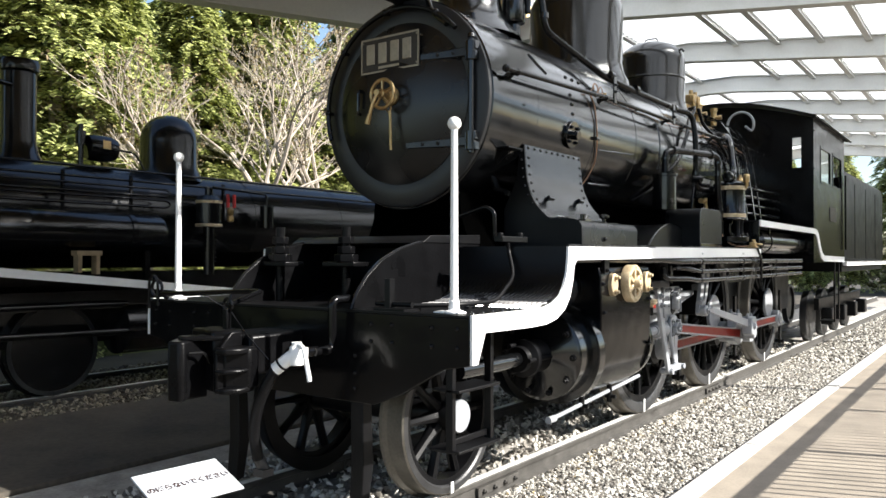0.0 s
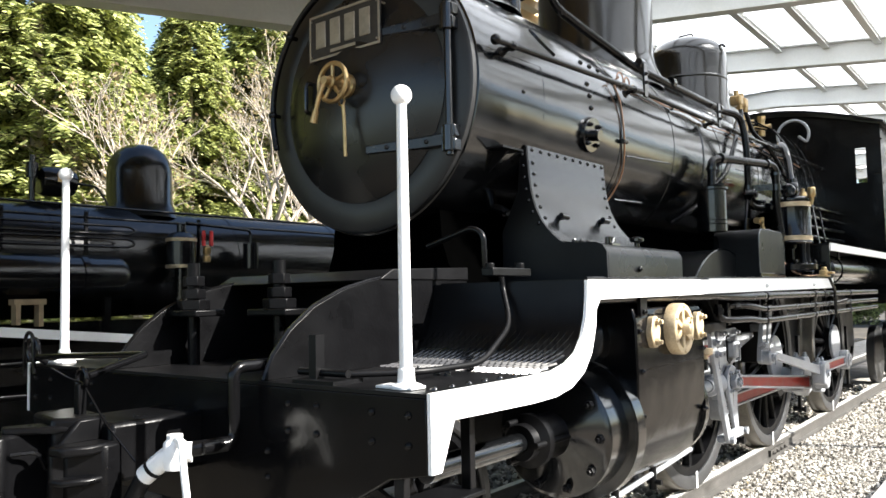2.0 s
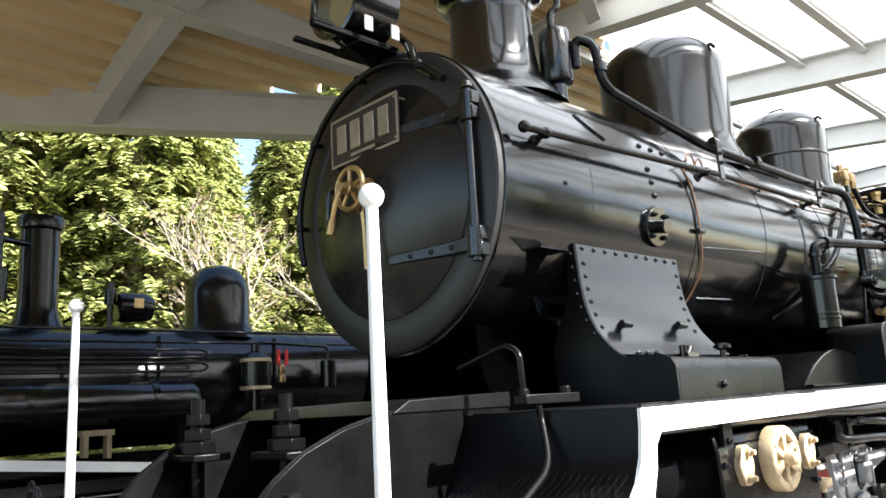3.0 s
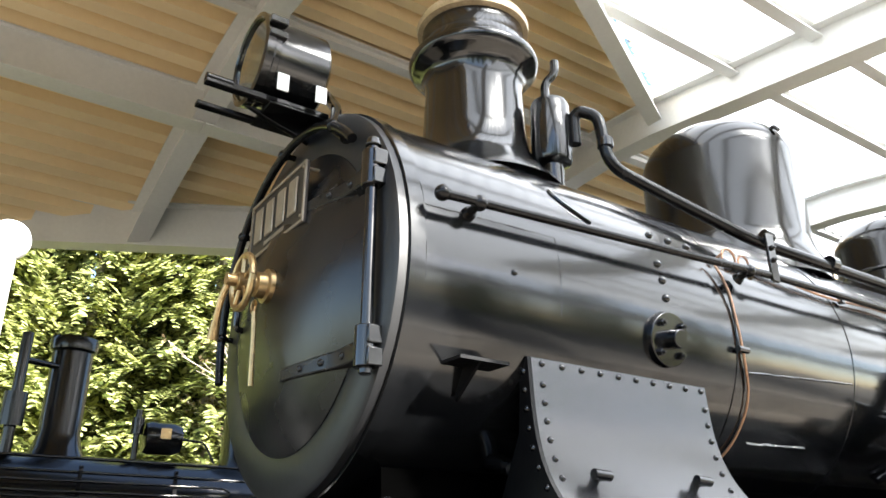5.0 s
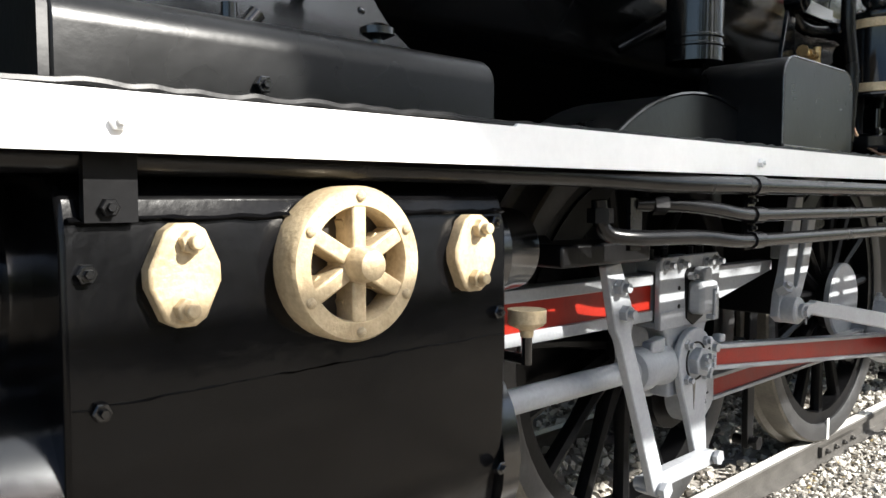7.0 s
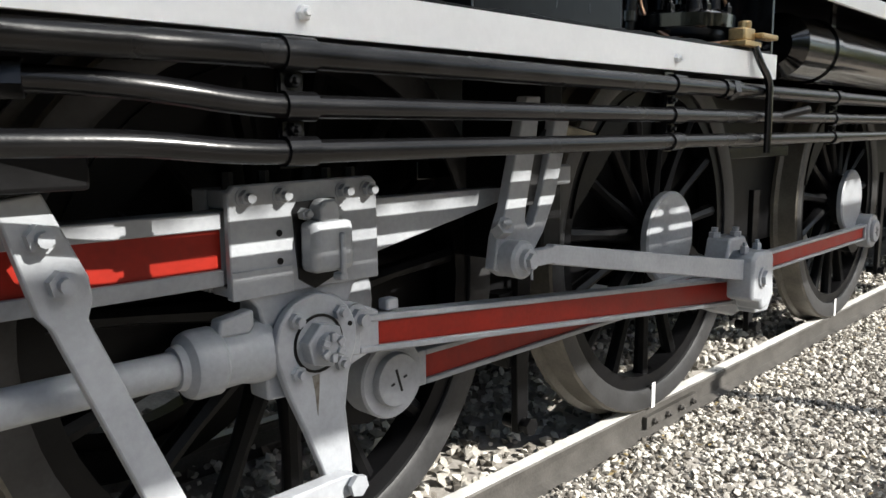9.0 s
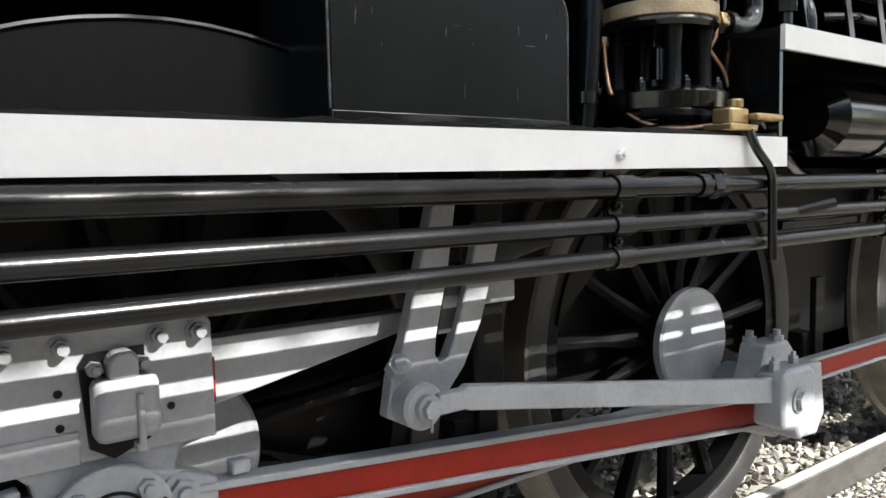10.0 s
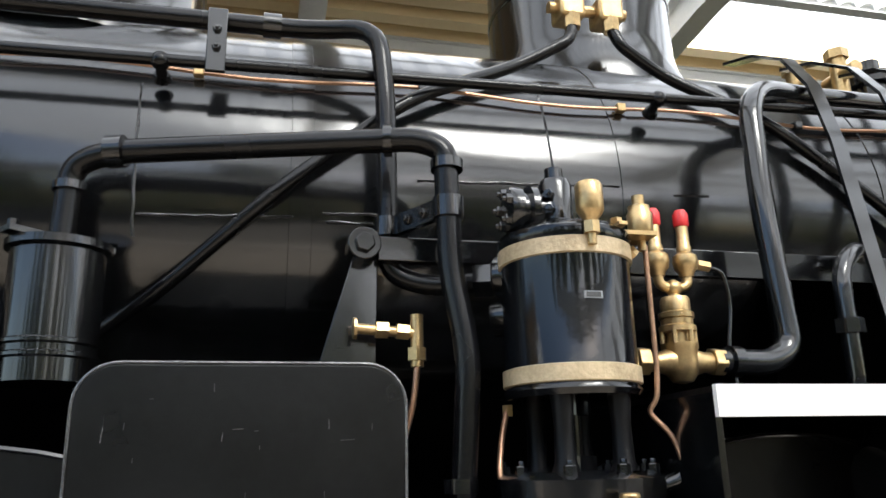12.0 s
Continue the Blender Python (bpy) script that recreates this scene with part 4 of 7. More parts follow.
    # rounded valve chest cover on the running board
    prof = [(0.66, 1.482), (1.085, 1.482), (1.085, 1.60)] + [(1.085 - 0.06 + 0.06 * math.cos(radians(a)), 1.60 + 0.06 * math.sin(radians(a))) for a in range(15, 91, 15)] + [(0.80, 1.675), (0.66, 1.70)]
    vc = part("valve_chest_cover", Geo().prism(prof, "y", 1.592, 2.52), BOXPAINT, loco, "rounded dark valve chest cover", bevel=0.006)
    g = Geo().bolt((1.09, 1.93, 1.54), (1, 0, 0), 0.016)
    for y in (1.68, 1.75, 1.82):
        g.bolt((0.86, y, 1.68), (0, 0, 1), 0.016)
    part("cover_bolts", g, BLACK, vc)
    g = Geo().lathe([(0.014, 1.66), (0.014, 1.70), (0.04, 1.71), (0.04, 1.725), (0.02, 1.735), (0, 1.735)], (0.90, 2.33, 0), "z", 16)
    part("cover_knob", g, BLACK, vc)
    g = Geo().cyl((0.90, 1.97, 1.66), (0.90, 1.97, 1.72), 0.016, n=10).cyl((0.90, 2.0, 1.675), (0.90, 2.03, 1.71), 0.018, n=10).box(0.87, 0.93, 1.96, 2.05, 1.66, 1.685)
    part("cover_hook", g, BLACK, vc)
    part("cover_knob", Geo().cyl((0.88, 2.56, 1.63), (0.88, 2.56, 1.68), 0.03, n=12).box(0.84, 0.92, 2.51, 2.62, 1.625, 1.65), BLACK, vc)


front_gear()


def running_boards():
    # front deck, swept up to the running board
    curve = [(0.0, 1.125), (0.55, 1.125), (0.70, 1.130), (0.80, 1.148), (0.88, 1.185), (0.94, 1.245), (0.975, 1.32), (0.992, 1.40), (1.0, 1.474)]
    d = part("front_deck", Geo().band(curve, "x", -1.27, 1.27, 0.012), BLACK_FLAT, loco, "black front deck swept up to the running board")
    # raised diamond pattern on the swept part
    seg = [Vector((0, y, z + 0.012)) for y, z in curve]
    fine = []
    for a, b in zip(seg, seg[1:]):
        k = max(1, int((b - a).length / 0.02))
        fine += [a.lerp(b, i / k) for i in range(k)]
    fine.append(seg[-1])
    s_at = [0.0]
    for a, b in zip(fine, fine[1:]):
        s_at.append(s_at[-1] + (b - a).length)
    def surf(s):
        for i in range(len(s_at) - 1):
            if s_at[i] <= s <= s_at[i + 1]:
                t = (s - s_at[i]) / (s_at[i + 1] - s_at[i] + 1e-9)
                n = (fine[i + 1] - fine[i]).normalized()
                return fine[i].lerp(fine[i + 1], t), Vector((0, -n.z, n.y))
        n = (fine[-1] - fine[-2]).normalized()
        return fine[-1], Vector((0, -n.z, n.y))
    g = Geo()
    s0, s1 = 0.60, s_at[-1] - 0.02
    for sign in (1, -1):
        for k in range(-16, 44):
            pts = []
            for i in range(19):
                s = s0 + (s1 - s0) * i / 18
                x = 0.50 + 0.030 * k + sign * (s - s0) * 0.45
                if 0.52 <= x <= 1.25:
                    p, n = surf(s)
                    pts.append((p + Vector((x, 0, 0)), n))
            for (p, n), (q, m) in zip(pts, pts[1:]):
                t = Vector((0.0035, 0, 0))
                g.add([p - t, p + n * 0.007, p + t, q - t, q + m * 0.007, q + t], [(0, 1, 4, 3), (1, 2, 5, 4)])
    dp = part("diamond_tread", g, BLACK, d, "raised diamond tread")
    dp["kind"] = "stuff"
    g = Geo()
    for i in range(9):
        g.rivet((1.22, 0.10 + 0.09 * i, 1.137), (0, 0, 1), 0.012)
    for x in (0.95, 0.78, 1.0, 0.72):
        g.bolt((x, 0.45 if x > 0.9 else 0.55, 1.137), (0, 0, 1), 0.014)
    part("deck_rivets", g, BLACK, d)
    # straight running boards, both sides
    for s in (1, -1):
        b = part("running_board", Geo().prism([(0.99, 1.466), (5.30, 1.497), (5.30, 1.512), (0.99, 1.481)], "x", min(s * 0.55, s * 1.275), max(s * 0.55, s * 1.275)), BLACK_FLAT, loco, "black running board with white edge")
        b2 = part("running_board", Geo().box(min(s * 0.70, s * 1.275), max(s * 0.70, s * 1.275), 5.30, 8.20, 1.790, 1.805), BLACK_FLAT, loco, "raised rear running board with white edge")
        g = Geo()
        top = [(0.0, 1.140), (0.55, 1.140), (0.70, 1.145), (0.80, 1.165), (0.88, 1.20), (0.93, 1.255), (0.965, 1.33), (0.98, 1.41), (0.985, 1.476), (2.36, 1.484), (2.365, 1.490), (5.30, 1.508)]
        bot = [(0.11, 1.050), (0.55, 1.045), (0.72, 1.050), (0.84, 1.072), (0.94, 1.120), (1.005, 1.19), (1.045, 1.29), (1.055, 1.36), (1.09, 1.398), (2.36, 1.409), (2.365, 1.409), (5.30, 1.430)]
        x0, x1 = s * 1.276, s * 1.290
        strip = Geo()
        vs = [(x0, y, z) for y, z in top] + [(x0, y, z) for y, z in bot] + [(x1, y, z) for y, z in top] + [(x1, y, z) for y, z in bot]
        m = len(top)
        fs = []
        for i in range(m - 1):
            fs += [(i, i + 1, m + i + 1, m + i), (2 * m + i, 3 * m + i, 3 * m + i + 1, 2 * m + i + 1), (i, 2 * m + i, 2 * m + i + 1, i + 1), (m + i, m + i + 1, 3 * m + i + 1, 3 * m + i)]
        fs += [(0, m, 3 * m, 2 * m), (m - 1, 3 * m - 1, 4 * m - 1, 2 * m - 1)]
        strip.add(vs, fs)
        strip.prism([(-0.002, 0.905), (0.045, 0.905), (0.11, 1.050), (0.0, 1.140), (-0.002, 1.140)], "x", x0, x1)
        we = part("white_edge", strip, WHITE, b, "white painted edging")
        g = Geo()
        for y in (1.61, 3.39, 4.615):
            g.bolt((x1, y, 1.438 + 0.005 * (y - 1)), (s, 0, 0), 0.013, 0.012)
        part("edge_bolts", g, WHITE, we)
        g = Geo()
        for i in range(22):
            yb = 1.08 + 0.19 * i
            g.rivet((s * 1.25, yb, 1.4815 + 0.0072 * (yb - 1.0)), (0, 0, 1), 0.011)
        part("board_rivets", g, BLACK_FLAT, b)
        tp = [(5.285, 1.805), (8.10, 1.805), (8.25, 1.79), (8.36, 1.74), (8.48, 1.60), (8.60, 1.50), (8.75, 1.455), (10.4, 1.44)]
        bt = [(5.285, 1.740), (8.06, 1.740), (8.18, 1.73), (8.27, 1.69), (8.40, 1.54), (8.55, 1.42), (8.75, 1.375), (10.4, 1.36)]
        strip = Geo()
        vs = [(x0, y, z) for y, z in tp] + [(x0, y, z) for y, z in bt] + [(x1, y, z) for y, z in tp] + [(x1, y, z) for y, z in bt]
        m = len(tp)
        fs = []
        for i in range(m - 1):
            fs += [(i, i + 1, m + i + 1, m + i), (2 * m + i, 3 * m + i, 3 * m + i + 1, 2 * m + i + 1), (i, 2 * m + i, 2 * m + i + 1, i + 1), (m + i, m + i + 1, 3 * m + i + 1, 3 * m + i)]
        fs += [(0, m, 3 * m, 2 * m), (m - 1, 3 * m - 1, 4 * m - 1, 2 * m - 1)]
        part("white_edge", strip.add(vs, fs), WHITE, b2, "white painted edging")
        part("riser_plate", Geo().box(min(s * 0.9, s * 1.275), max(s * 0.9, s * 1.275), 5.285, 5.30, 1.505, 1.79), BLACK, b2)
        # uneven weld bead along the top edge
        rnd = random.Random(5)
        pts = [(s * 1.278, 1.0 + 0.03 * i, 1.482 + 0.0072 * 0.03 * i + rnd.uniform(-0.003, 0.004)) for i in range(143)]
        part("top_angle", Geo().tube(pts, 0.006, 0.01, 6), BLACK_FLAT, b)
    # poles on the front corners
    for x, y in ((1.13, 0.075), (-1.075, 0.075)):
        p = part("marker_pole", Geo().cyl((x, y, 1.14), (x, y, 2.045), 0.021, 0.0165, n=16), WHITE, loco, "white pole with a ball top")
        part("pole_ball", Geo().ball((x, y, 2.065), 0.034), WHITE, p)
        part("pole_foot", Geo().lathe([(0.05, 1.138), (0.05, 1.15), (0.028, 1.158), (0.026, 1.20), (0.02, 1.205)], (x, y, 0), "z", 16).box(x - 0.10, x + 0.05, y - 0.035, y + 0.035, 1.138, 1.148), WHITE, p, bevel=0.003)


running_boards()


def front_end():
    # buffer beam
    outline = [(-1.27, 1.124), (1.27, 1.124), (1.27, 0.90), (1.12, 0.87), (0.85, 0.72), (0.68, 0.655), (-0.68, 0.655), (-0.85, 0.72), (-1.12, 0.87), (-1.27, 0.90)]
    b = part("buffer_beam", Geo().prism(outline, "y", 0.0, 0.035), JACKET, loco, "black riveted steel buffer beam", bevel=0.004)
    g = Geo()
    for x in (1.20, 1.05, 0.80, 0.66, -1.2, -1.05, -0.8, -0.66):
        for z in (1.07, 0.98):
            g.rivet((x, 0, z), (0, -1, 0), 0.013)
    for z in (0.90, 0.81, 0.73):
        g.rivet((0.55, 0, z), (0, -1, 0), 0.013).rivet((-0.55, 0, z), (0, -1, 0), 0.013)
    part("beam_rivets", g, JACKET, b)
    # knuckle coupler
    c = part("coupler", Geo().box(-0.14, 0.16, -0.36, 0.05, 0.80, 1.01), BLACK_CAST, loco, "black automatic knuckle coupler", bevel=0.018)
    part("coupler_head", Geo().prism([(-0.20, -0.46), (0.03, -0.50), (0.10, -0.44), (0.10, -0.34), (-0.20, -0.30)], "z", 0.72, 1.035), BLACK_CAST, c, bevel=0.014)
    part("guard_arm", Geo().prism([(-0.10, -0.665), (-0.075, -0.69), (-0.01, -0.67), (0.0, -0.64), (-0.03, -0.60), (-0.03, -0.48), (-0.20, -0.44), (-0.19, -0.56)], "z", 0.69, 0.99), BLACK_CAST, c, bevel=0.012)
    part("top_lip", Geo().prism([(-0.12, -0.60), (-0.06, -0.62), (0.04, -0.51), (0.09, -0.44), (-0.06, -0.40)], "z", 0.985, 1.01), BLACK_CAST, c, bevel=0.008)
    part("knuckle_back", Geo().prism([(0.06, -0.50), (0.12, -0.50), (0.20, -0.40), (0.19, -0.33), (0.06, -0.33)], "z", 0.74, 0.95), BLACK_CAST, c, bevel=0.012)
    for z0, z1 in ((0.725, 0.755), (0.825, 0.85), (0.92, 0.955)):
        part("knuckle_lug", Geo().prism([(0.06, -0.50), (0.10, -0.545), (0.165, -0.53), (0.20, -0.46), (0.19, -0.36), (0.06, -0.36)], "z", z0, z1), BLACK_CAST, c, bevel=0.010)
    part("knuckle_post", Geo().box(0.085, 0.115, -0.54, -0.49, 0.73, 0.95), BLACK_CAST, c, bevel=0.008)
    part("knuckle_wedge", Geo().prism([(-0.51, 0.95), (-0.36, 0.95), (-0.36, 1.03), (-0.44, 1.03)], "x", 0.07, 0.105), BLACK_CAST, c, bevel=0.008)
    part("guard_rib", Geo().tube([(0.0, -0.62, 0.93), (0.02, -0.55, 0.93), (0.025, -0.53, 0.91), (0.03, -0.515, 0.87)], 0.008, 0.02, 6), JACKET, c)
    part("lever_ring", Geo().tube([(-1.12 + 0.055 * math.cos(q), -0.05, 1.21 + 0.055 * math.sin(q)) for q in np.linspace(0, 6.28, 20)], 0.010, 0.01, 8), JACKET, c)
    part("lever_ring", Geo().tube([(-1.19, -0.06, 1.08), (-1.19, -0.06, 1.26), (-1.15, -0.06, 1.30), (-1.10, -0.06, 1.27), (-1.09, -0.06, 1.10)], 0.009, 0.04, 8), JACKET, c)
    part("lever_eye", Geo().tube([(0.0 + 0.035 * math.cos(q), -0.38, 1.16 + 0.035 * math.sin(q)) for q in np.linspace(0, 6.28, 16)], 0.008, 0.01, 8), JACKET, c)
    part("rope", Geo().tube([(-0.06, -0.46, 1.20), (-0.03, -0.42, 1.165), (0.01, -0.38, 1.14), (0.06, -0.37, 1.08), (0.14, -0.36, 1.0), (0.25, -0.32, 0.885)], 0.004, 0.02, 6), JACKET, c, "thin dark cord")
    part("uncoupling_rod", Geo().tube([(-1.05, -0.02, 1.15), (-1.05, -0.07, 1.18), (-0.10, -0.07, 1.22), (-0.03, -0.28, 1.18), (0.0, -0.36, 1.165)], 0.014, 0.03), JACKET, c)
    part("lock_lifter", Geo().box(-0.02, 0.015, -0.40, -0.37, 1.02, 1.14), BLACK_CAST, c, bevel=0.004)
    # air hose with white cock
    h = part("brake_pipe", Geo().tube([(0.455, -0.20, 0.93), (0.455, -0.07, 0.93), (0.455, -0.07, 1.19), (0.46, 0.24, 1.19), (0.46, 0.26, 1.15)], 0.022, 0.04), JACKET, loco, "black brake pipe")
    part("brake_pipe_end", Geo().tube([(0.455, -0.10, 0.93), (0.44, -0.19, 0.93), (0.40, -0.24, 0.925)], 0.027, 0.04), JACKET, h)
    a = part("angle_cock", Geo().tube([(0.43, -0.22, 0.92), (0.385, -0.27, 0.92), (0.29, -0.31, 0.84)], 0.034, 0.04, 14), WHITE, h, "white painted angle cock")
    part("hose_clip", Geo().cyl((0.325, -0.295, 0.87), (0.317, -0.299, 0.862), 0.037, n=16), BLACK_CAST, a)
    part("cock_body", Geo().lathe([(0.0, 0.86), (0.034, 0.865), (0.044, 0.90), (0.036, 0.955), (0.026, 0.965), (0.026, 0.98), (0.0, 0.98)], (0.39, -0.26, 0), "z", 18), WHITE, a)
    part("cock_handle", Geo().tube([(0.39, -0.26, 0.97), (0.46, -0.28, 0.96), (0.50, -0.30, 0.89), (0.535, -0.31, 0.80)], 0.012, 0.03), WHITE, a)
    part("rubber_hose", Geo().tube([(0.29, -0.31, 0.84), (0.21, -0.34, 0.70), (0.14, -0.33, 0.52), (0.15, -0.30, 0.36)], 0.030, 0.12, 14), BLACK_FLAT, h, "black rubber hose")
    part("hose_coupling", Geo().cyl((0.14, -0.30, 0.38), (0.16, -0.27, 0.30), 0.032).box(0.12, 0.20, -0.31, -0.24, 0.27, 0.31), TYRE, h)
    # standing pipe and small fittings on deck
    f = part("deck_fitting", Geo().box(0.66, 0.86, 0.02, 0.16, 1.137, 1.15).box(0.70, 0.735, 0.06, 0.10, 1.15, 1.30).cyl((0.62, 0.09, 1.17), (0.86, 0.09, 1.17), 0.014), BLACK_FLAT, loco)
    part("deck_pipe", Geo().tube([(0.84, 0.12, 1.165), (1.0, 0.30, 1.165), (1.03, 0.62, 1.17), (0.98, 0.90, 1.30), (0.90, 0.97, 1.45), (0.90, 0.96, 1.50)], 0.012, 0.08), BLACK_FLAT, f)
    part("handle_link", Geo().box(0.84, 0.90, 0.90, 1.20, 1.505, 1.54).cyl((0.87, 0.92, 1.535), (0.87, 0.92, 1.56), 0.02).cyl((0.87, 1.15, 1.535), (0.87, 1.15, 1.565), 0.022), BLACK_FLAT, f, bevel=0.004)
    part("grab_iron", Geo().tube([(0.74, 1.07, 1.52), (0.74, 1.06, 1.70), (0.68, 1.06, 1.73), (0.42, 1.06, 1.66)], 0.014, 0.06), JACKET, f)
    # upright frame plates with rounded fronts
    arcp = [(0.02, 1.137), (0.06, 1.22), (0.14, 1.31), (0.26, 1.395), (0.42, 1.46), (0.58, 1.497), (0.71, 1.515), (1.24, 1.515), (1.24, 1.137)]
    for x in (0.49, -0.51):
        fp = part("frame_plate", Geo().prism(arcp, "x", x, x + 0.022), BLACK_CAST, loco, "upright black frame plate with rounded front", bevel=0.003)
        part("plate_edge", Geo().tube([(x + 0.011, y, z) for y, z in arcp[:8]], 0.009, 0.03, 6), JACKET, fp)
    part("deck_cover", Geo().prism([(0.62, 1.50), (1.24, 1.50), (1.24, 1.56), (0.70, 1.545)], "x", -0.60, 0.52), BLACK_FLAT, loco, "sloping sheet between the frame plates", bevel=0.004)
    # spring bolt towers
    for x, y in ((0.02, 0.50), (-0.40, 0.345)):
        t = part("spring_bolt", Geo().cyl((x, y, 1.13), (x, y, 1.60), 0.028, n=14), BLACK_CAST, loco, "upright spring bolt with stacked nuts")
        part("spring_plate", Geo().box(x - 0.13, x + 0.13, y - 0.08, y + 0.08, 1.355, 1.385), BLACK_CAST, t, bevel=0.006)
        for z0, r in ((1.385, 0.075), (1.435, 0.055), (1.495, 0.050)):
            part("nut", Geo().cyl((x, y, z0), (x, y, z0 + 0.045), r, n=6), BLACK_CAST, t, bevel=0.004)
    # footsteps
    st = part("footstep", Geo().box(1.12, 1.16, 0.02, 0.05, 0.48, 1.06).box(1.12, 1.16, 0.36, 0.39, 0.48, 1.06).box(1.125, 1.14, 0.04, 0.37, 0.50, 0.53), BLACK_FLAT, loco, "hanging footstep of flat bar", bevel=0.003)
    part("tread", Geo().box(1.02, 1.20, 0.02, 0.39, 0.47, 0.485), BLACK_FLAT, st, bevel=0.003)
    part("tread", Geo().box(1.04, 1.20, 0.02, 0.39, 0.76, 0.775), BLACK_FLAT, st, bevel=0.003)
    for x in (0.47, -0.53):
        part("rail_guard", Geo().prism([(0.05, 0.70), (0.12, 0.70), (0.14, 0.30), (0.10, 0.08), (0.04, 0.06), (0.06, 0.32)], "x", x, x + 0.09), BLACK_FLAT, loco, "hanging rail guard iron", bevel=0.005)
    # main frames and belly that close the engine below
    for x in (0.44, -0.47):
        part("main_frame", Geo().prism([(0.30, 0.62), (10.4, 0.62), (10.4, 1.46), (1.26, 1.46), (1.26, 1.115), (0.30, 1.115)], "x", x, x + 0.03), BLACK_FLAT, loco)
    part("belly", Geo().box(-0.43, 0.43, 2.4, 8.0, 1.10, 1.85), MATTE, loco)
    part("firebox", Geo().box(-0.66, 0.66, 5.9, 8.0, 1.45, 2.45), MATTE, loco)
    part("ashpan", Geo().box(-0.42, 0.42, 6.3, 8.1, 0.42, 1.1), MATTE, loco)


front_end()


def cylinder():
    jacket = [(1.05, 1.385), (1.17, 1.378), (1.212, 1.35), (1.228, 1.29), (1.232, 1.05), (1.226, 0.86), (1.197, 0.72), (1.15, 0.60), (1.05, 0.52), (0.93, 0.49), (0.80, 0.52), (0.70, 0.60), (0.66, 0.75), (0.66, 1.385)]
    c = part("cylinder", Geo().prism(jacket, "y", 1.555, 2.40), JACKET, loco, "black steam cylinder in a sheet jacket", bevel=0.008)
    part("cylinder_front", Geo().lathe([(0.0, 1.27), (0.10, 1.27), (0.12, 1.285), (0.26, 1.29), (0.285, 1.31), (0.285, 1.47), (0.33, 1.475), (0.33, 1.555), (0.2, 1.555)], (0.93, 0, 0.80), "y", 44), BLACK, c, "domed cylinder front cover")
    part("stuffing_gland", Geo().lathe([(0.045, 1.02), (0.075, 1.02), (0.08, 1.06), (0.115, 1.08), (0.115, 1.12), (0.09, 1.13), (0.10, 1.27)], (0.93, 0, 0.80), "y", 24), BLACK_FLAT, c)
    part("tail_rod", Geo().cyl((0.93, 0.40, 0.80), (0.93, 1.05, 0.80), 0.045), BLACK, c)
    for k in range(10):
        a = 2 * math.pi * k / 10
        part("cover_bolt", Geo().bolt((0.93 + 0.24 * math.cos(a), 1.29, 0.80 + 0.24 * math.sin(a)), (0, -1, 0), 0.02, 0.025), BLACK_FLAT, c)
    for k in range(3):
        part("gland_stud", Geo().cyl((0.93 + 0.09 * math.cos(k * 2.1), 1.0, 0.80 + 0.09 * math.sin(k * 2.1)), (0.93 + 0.09 * math.cos(k * 2.1), 1.28, 0.80 + 0.09 * math.sin(k * 2.1)), 0.014), BLACK_FLAT, c)
    part("valve_chest", Geo().lathe([(0.0, 1.33), (0.11, 1.335), (0.135, 1.36), (0.135, 1.52), (0.16, 1.525), (0.16, 1.56)], (0.95, 0, 1.21), "y", 32), BLACK, c)
    part("valve_chest_rear", Geo().lathe([(0.14, 2.40), (0.14, 2.52), (0.125, 2.53), (0.105, 2.60), (0.10, 2.66), (0.05, 2.67), (0.0, 2.67)], (1.0, 0, 1.225), "y", 32), BLACK, c)
    part("rear_cover", Geo().lathe([(0.28, 2.40), (0.28, 2.45), (0.12, 2.46), (0.10, 2.53), (0.0, 2.53)], (0.95, 0, 0.80), "y", 32), BLACK, c)
    # jacket bolts
    for y, z in ((1.585, 1.245), (1.60, 1.06), (2.36, 1.30), (2.37, 1.12), (2.38, 0.80), (1.585, 0.86)):
        part("jacket_bolt", Geo().bolt((1.229, y, z), (1, 0, 0), 0.014, 0.014), BLACK, c)
    part("jacket_bracket", Geo().box(1.225, 1.242, 1.582, 1.652, 1.312, 1.408).bolt((1.242, 1.612, 1.332), (1, 0, 0), 0.013), BLACK_FLAT, c)
    for k, (y0, z0, y1, z1) in enumerate(((1.565, 1.065, 2.39, 1.075), (1.565, 1.315, 2.39, 1.322))):
        rnd = random.Random(k)
        vs, fs = [], []
        for i in range(41):
            y, z = y0 + (y1 - y0) * i / 40, z0 + (z1 - z0) * i / 40 + rnd.uniform(-0.002, 0.002)
            w, h = rnd.uniform(0.003, 0.006), rnd.uniform(0.001, 0.005)
            vs += [(1.223, y, z - w), (1.2325 + h, y, z), (1.223, y, z + w)]
        for i in range(40):
            fs += [(i * 3, i * 3 + 1, i * 3 + 4, i * 3 + 3), (i * 3 + 1, i * 3 + 2, i * 3 + 5, i * 3 + 4)]
        part("jacket_weld", Geo().add(vs, fs), JACKET, c)
    # gilt round cover with six spokes
    yc, zc = 1.992, 1.239
    d = part("gilt_cover", Geo().lathe([(0.104, 1.225), (0.127, 1.225), (0.127, 1.279), (0.122, 1.286), (0.095, 1.286), (0.092, 1.280), (0.092, 1.235), (0.104, 1.225)], (0, yc, zc), "x", 48), GOLD, loco, "gilt spoked round valve cover")
    part("cover_back", Geo().lathe([(0.0, 1.228), (0.10, 1.228), (0.10, 1.236), (0.0, 1.236)], (0, yc, zc), "x", 32), PLATE, d)
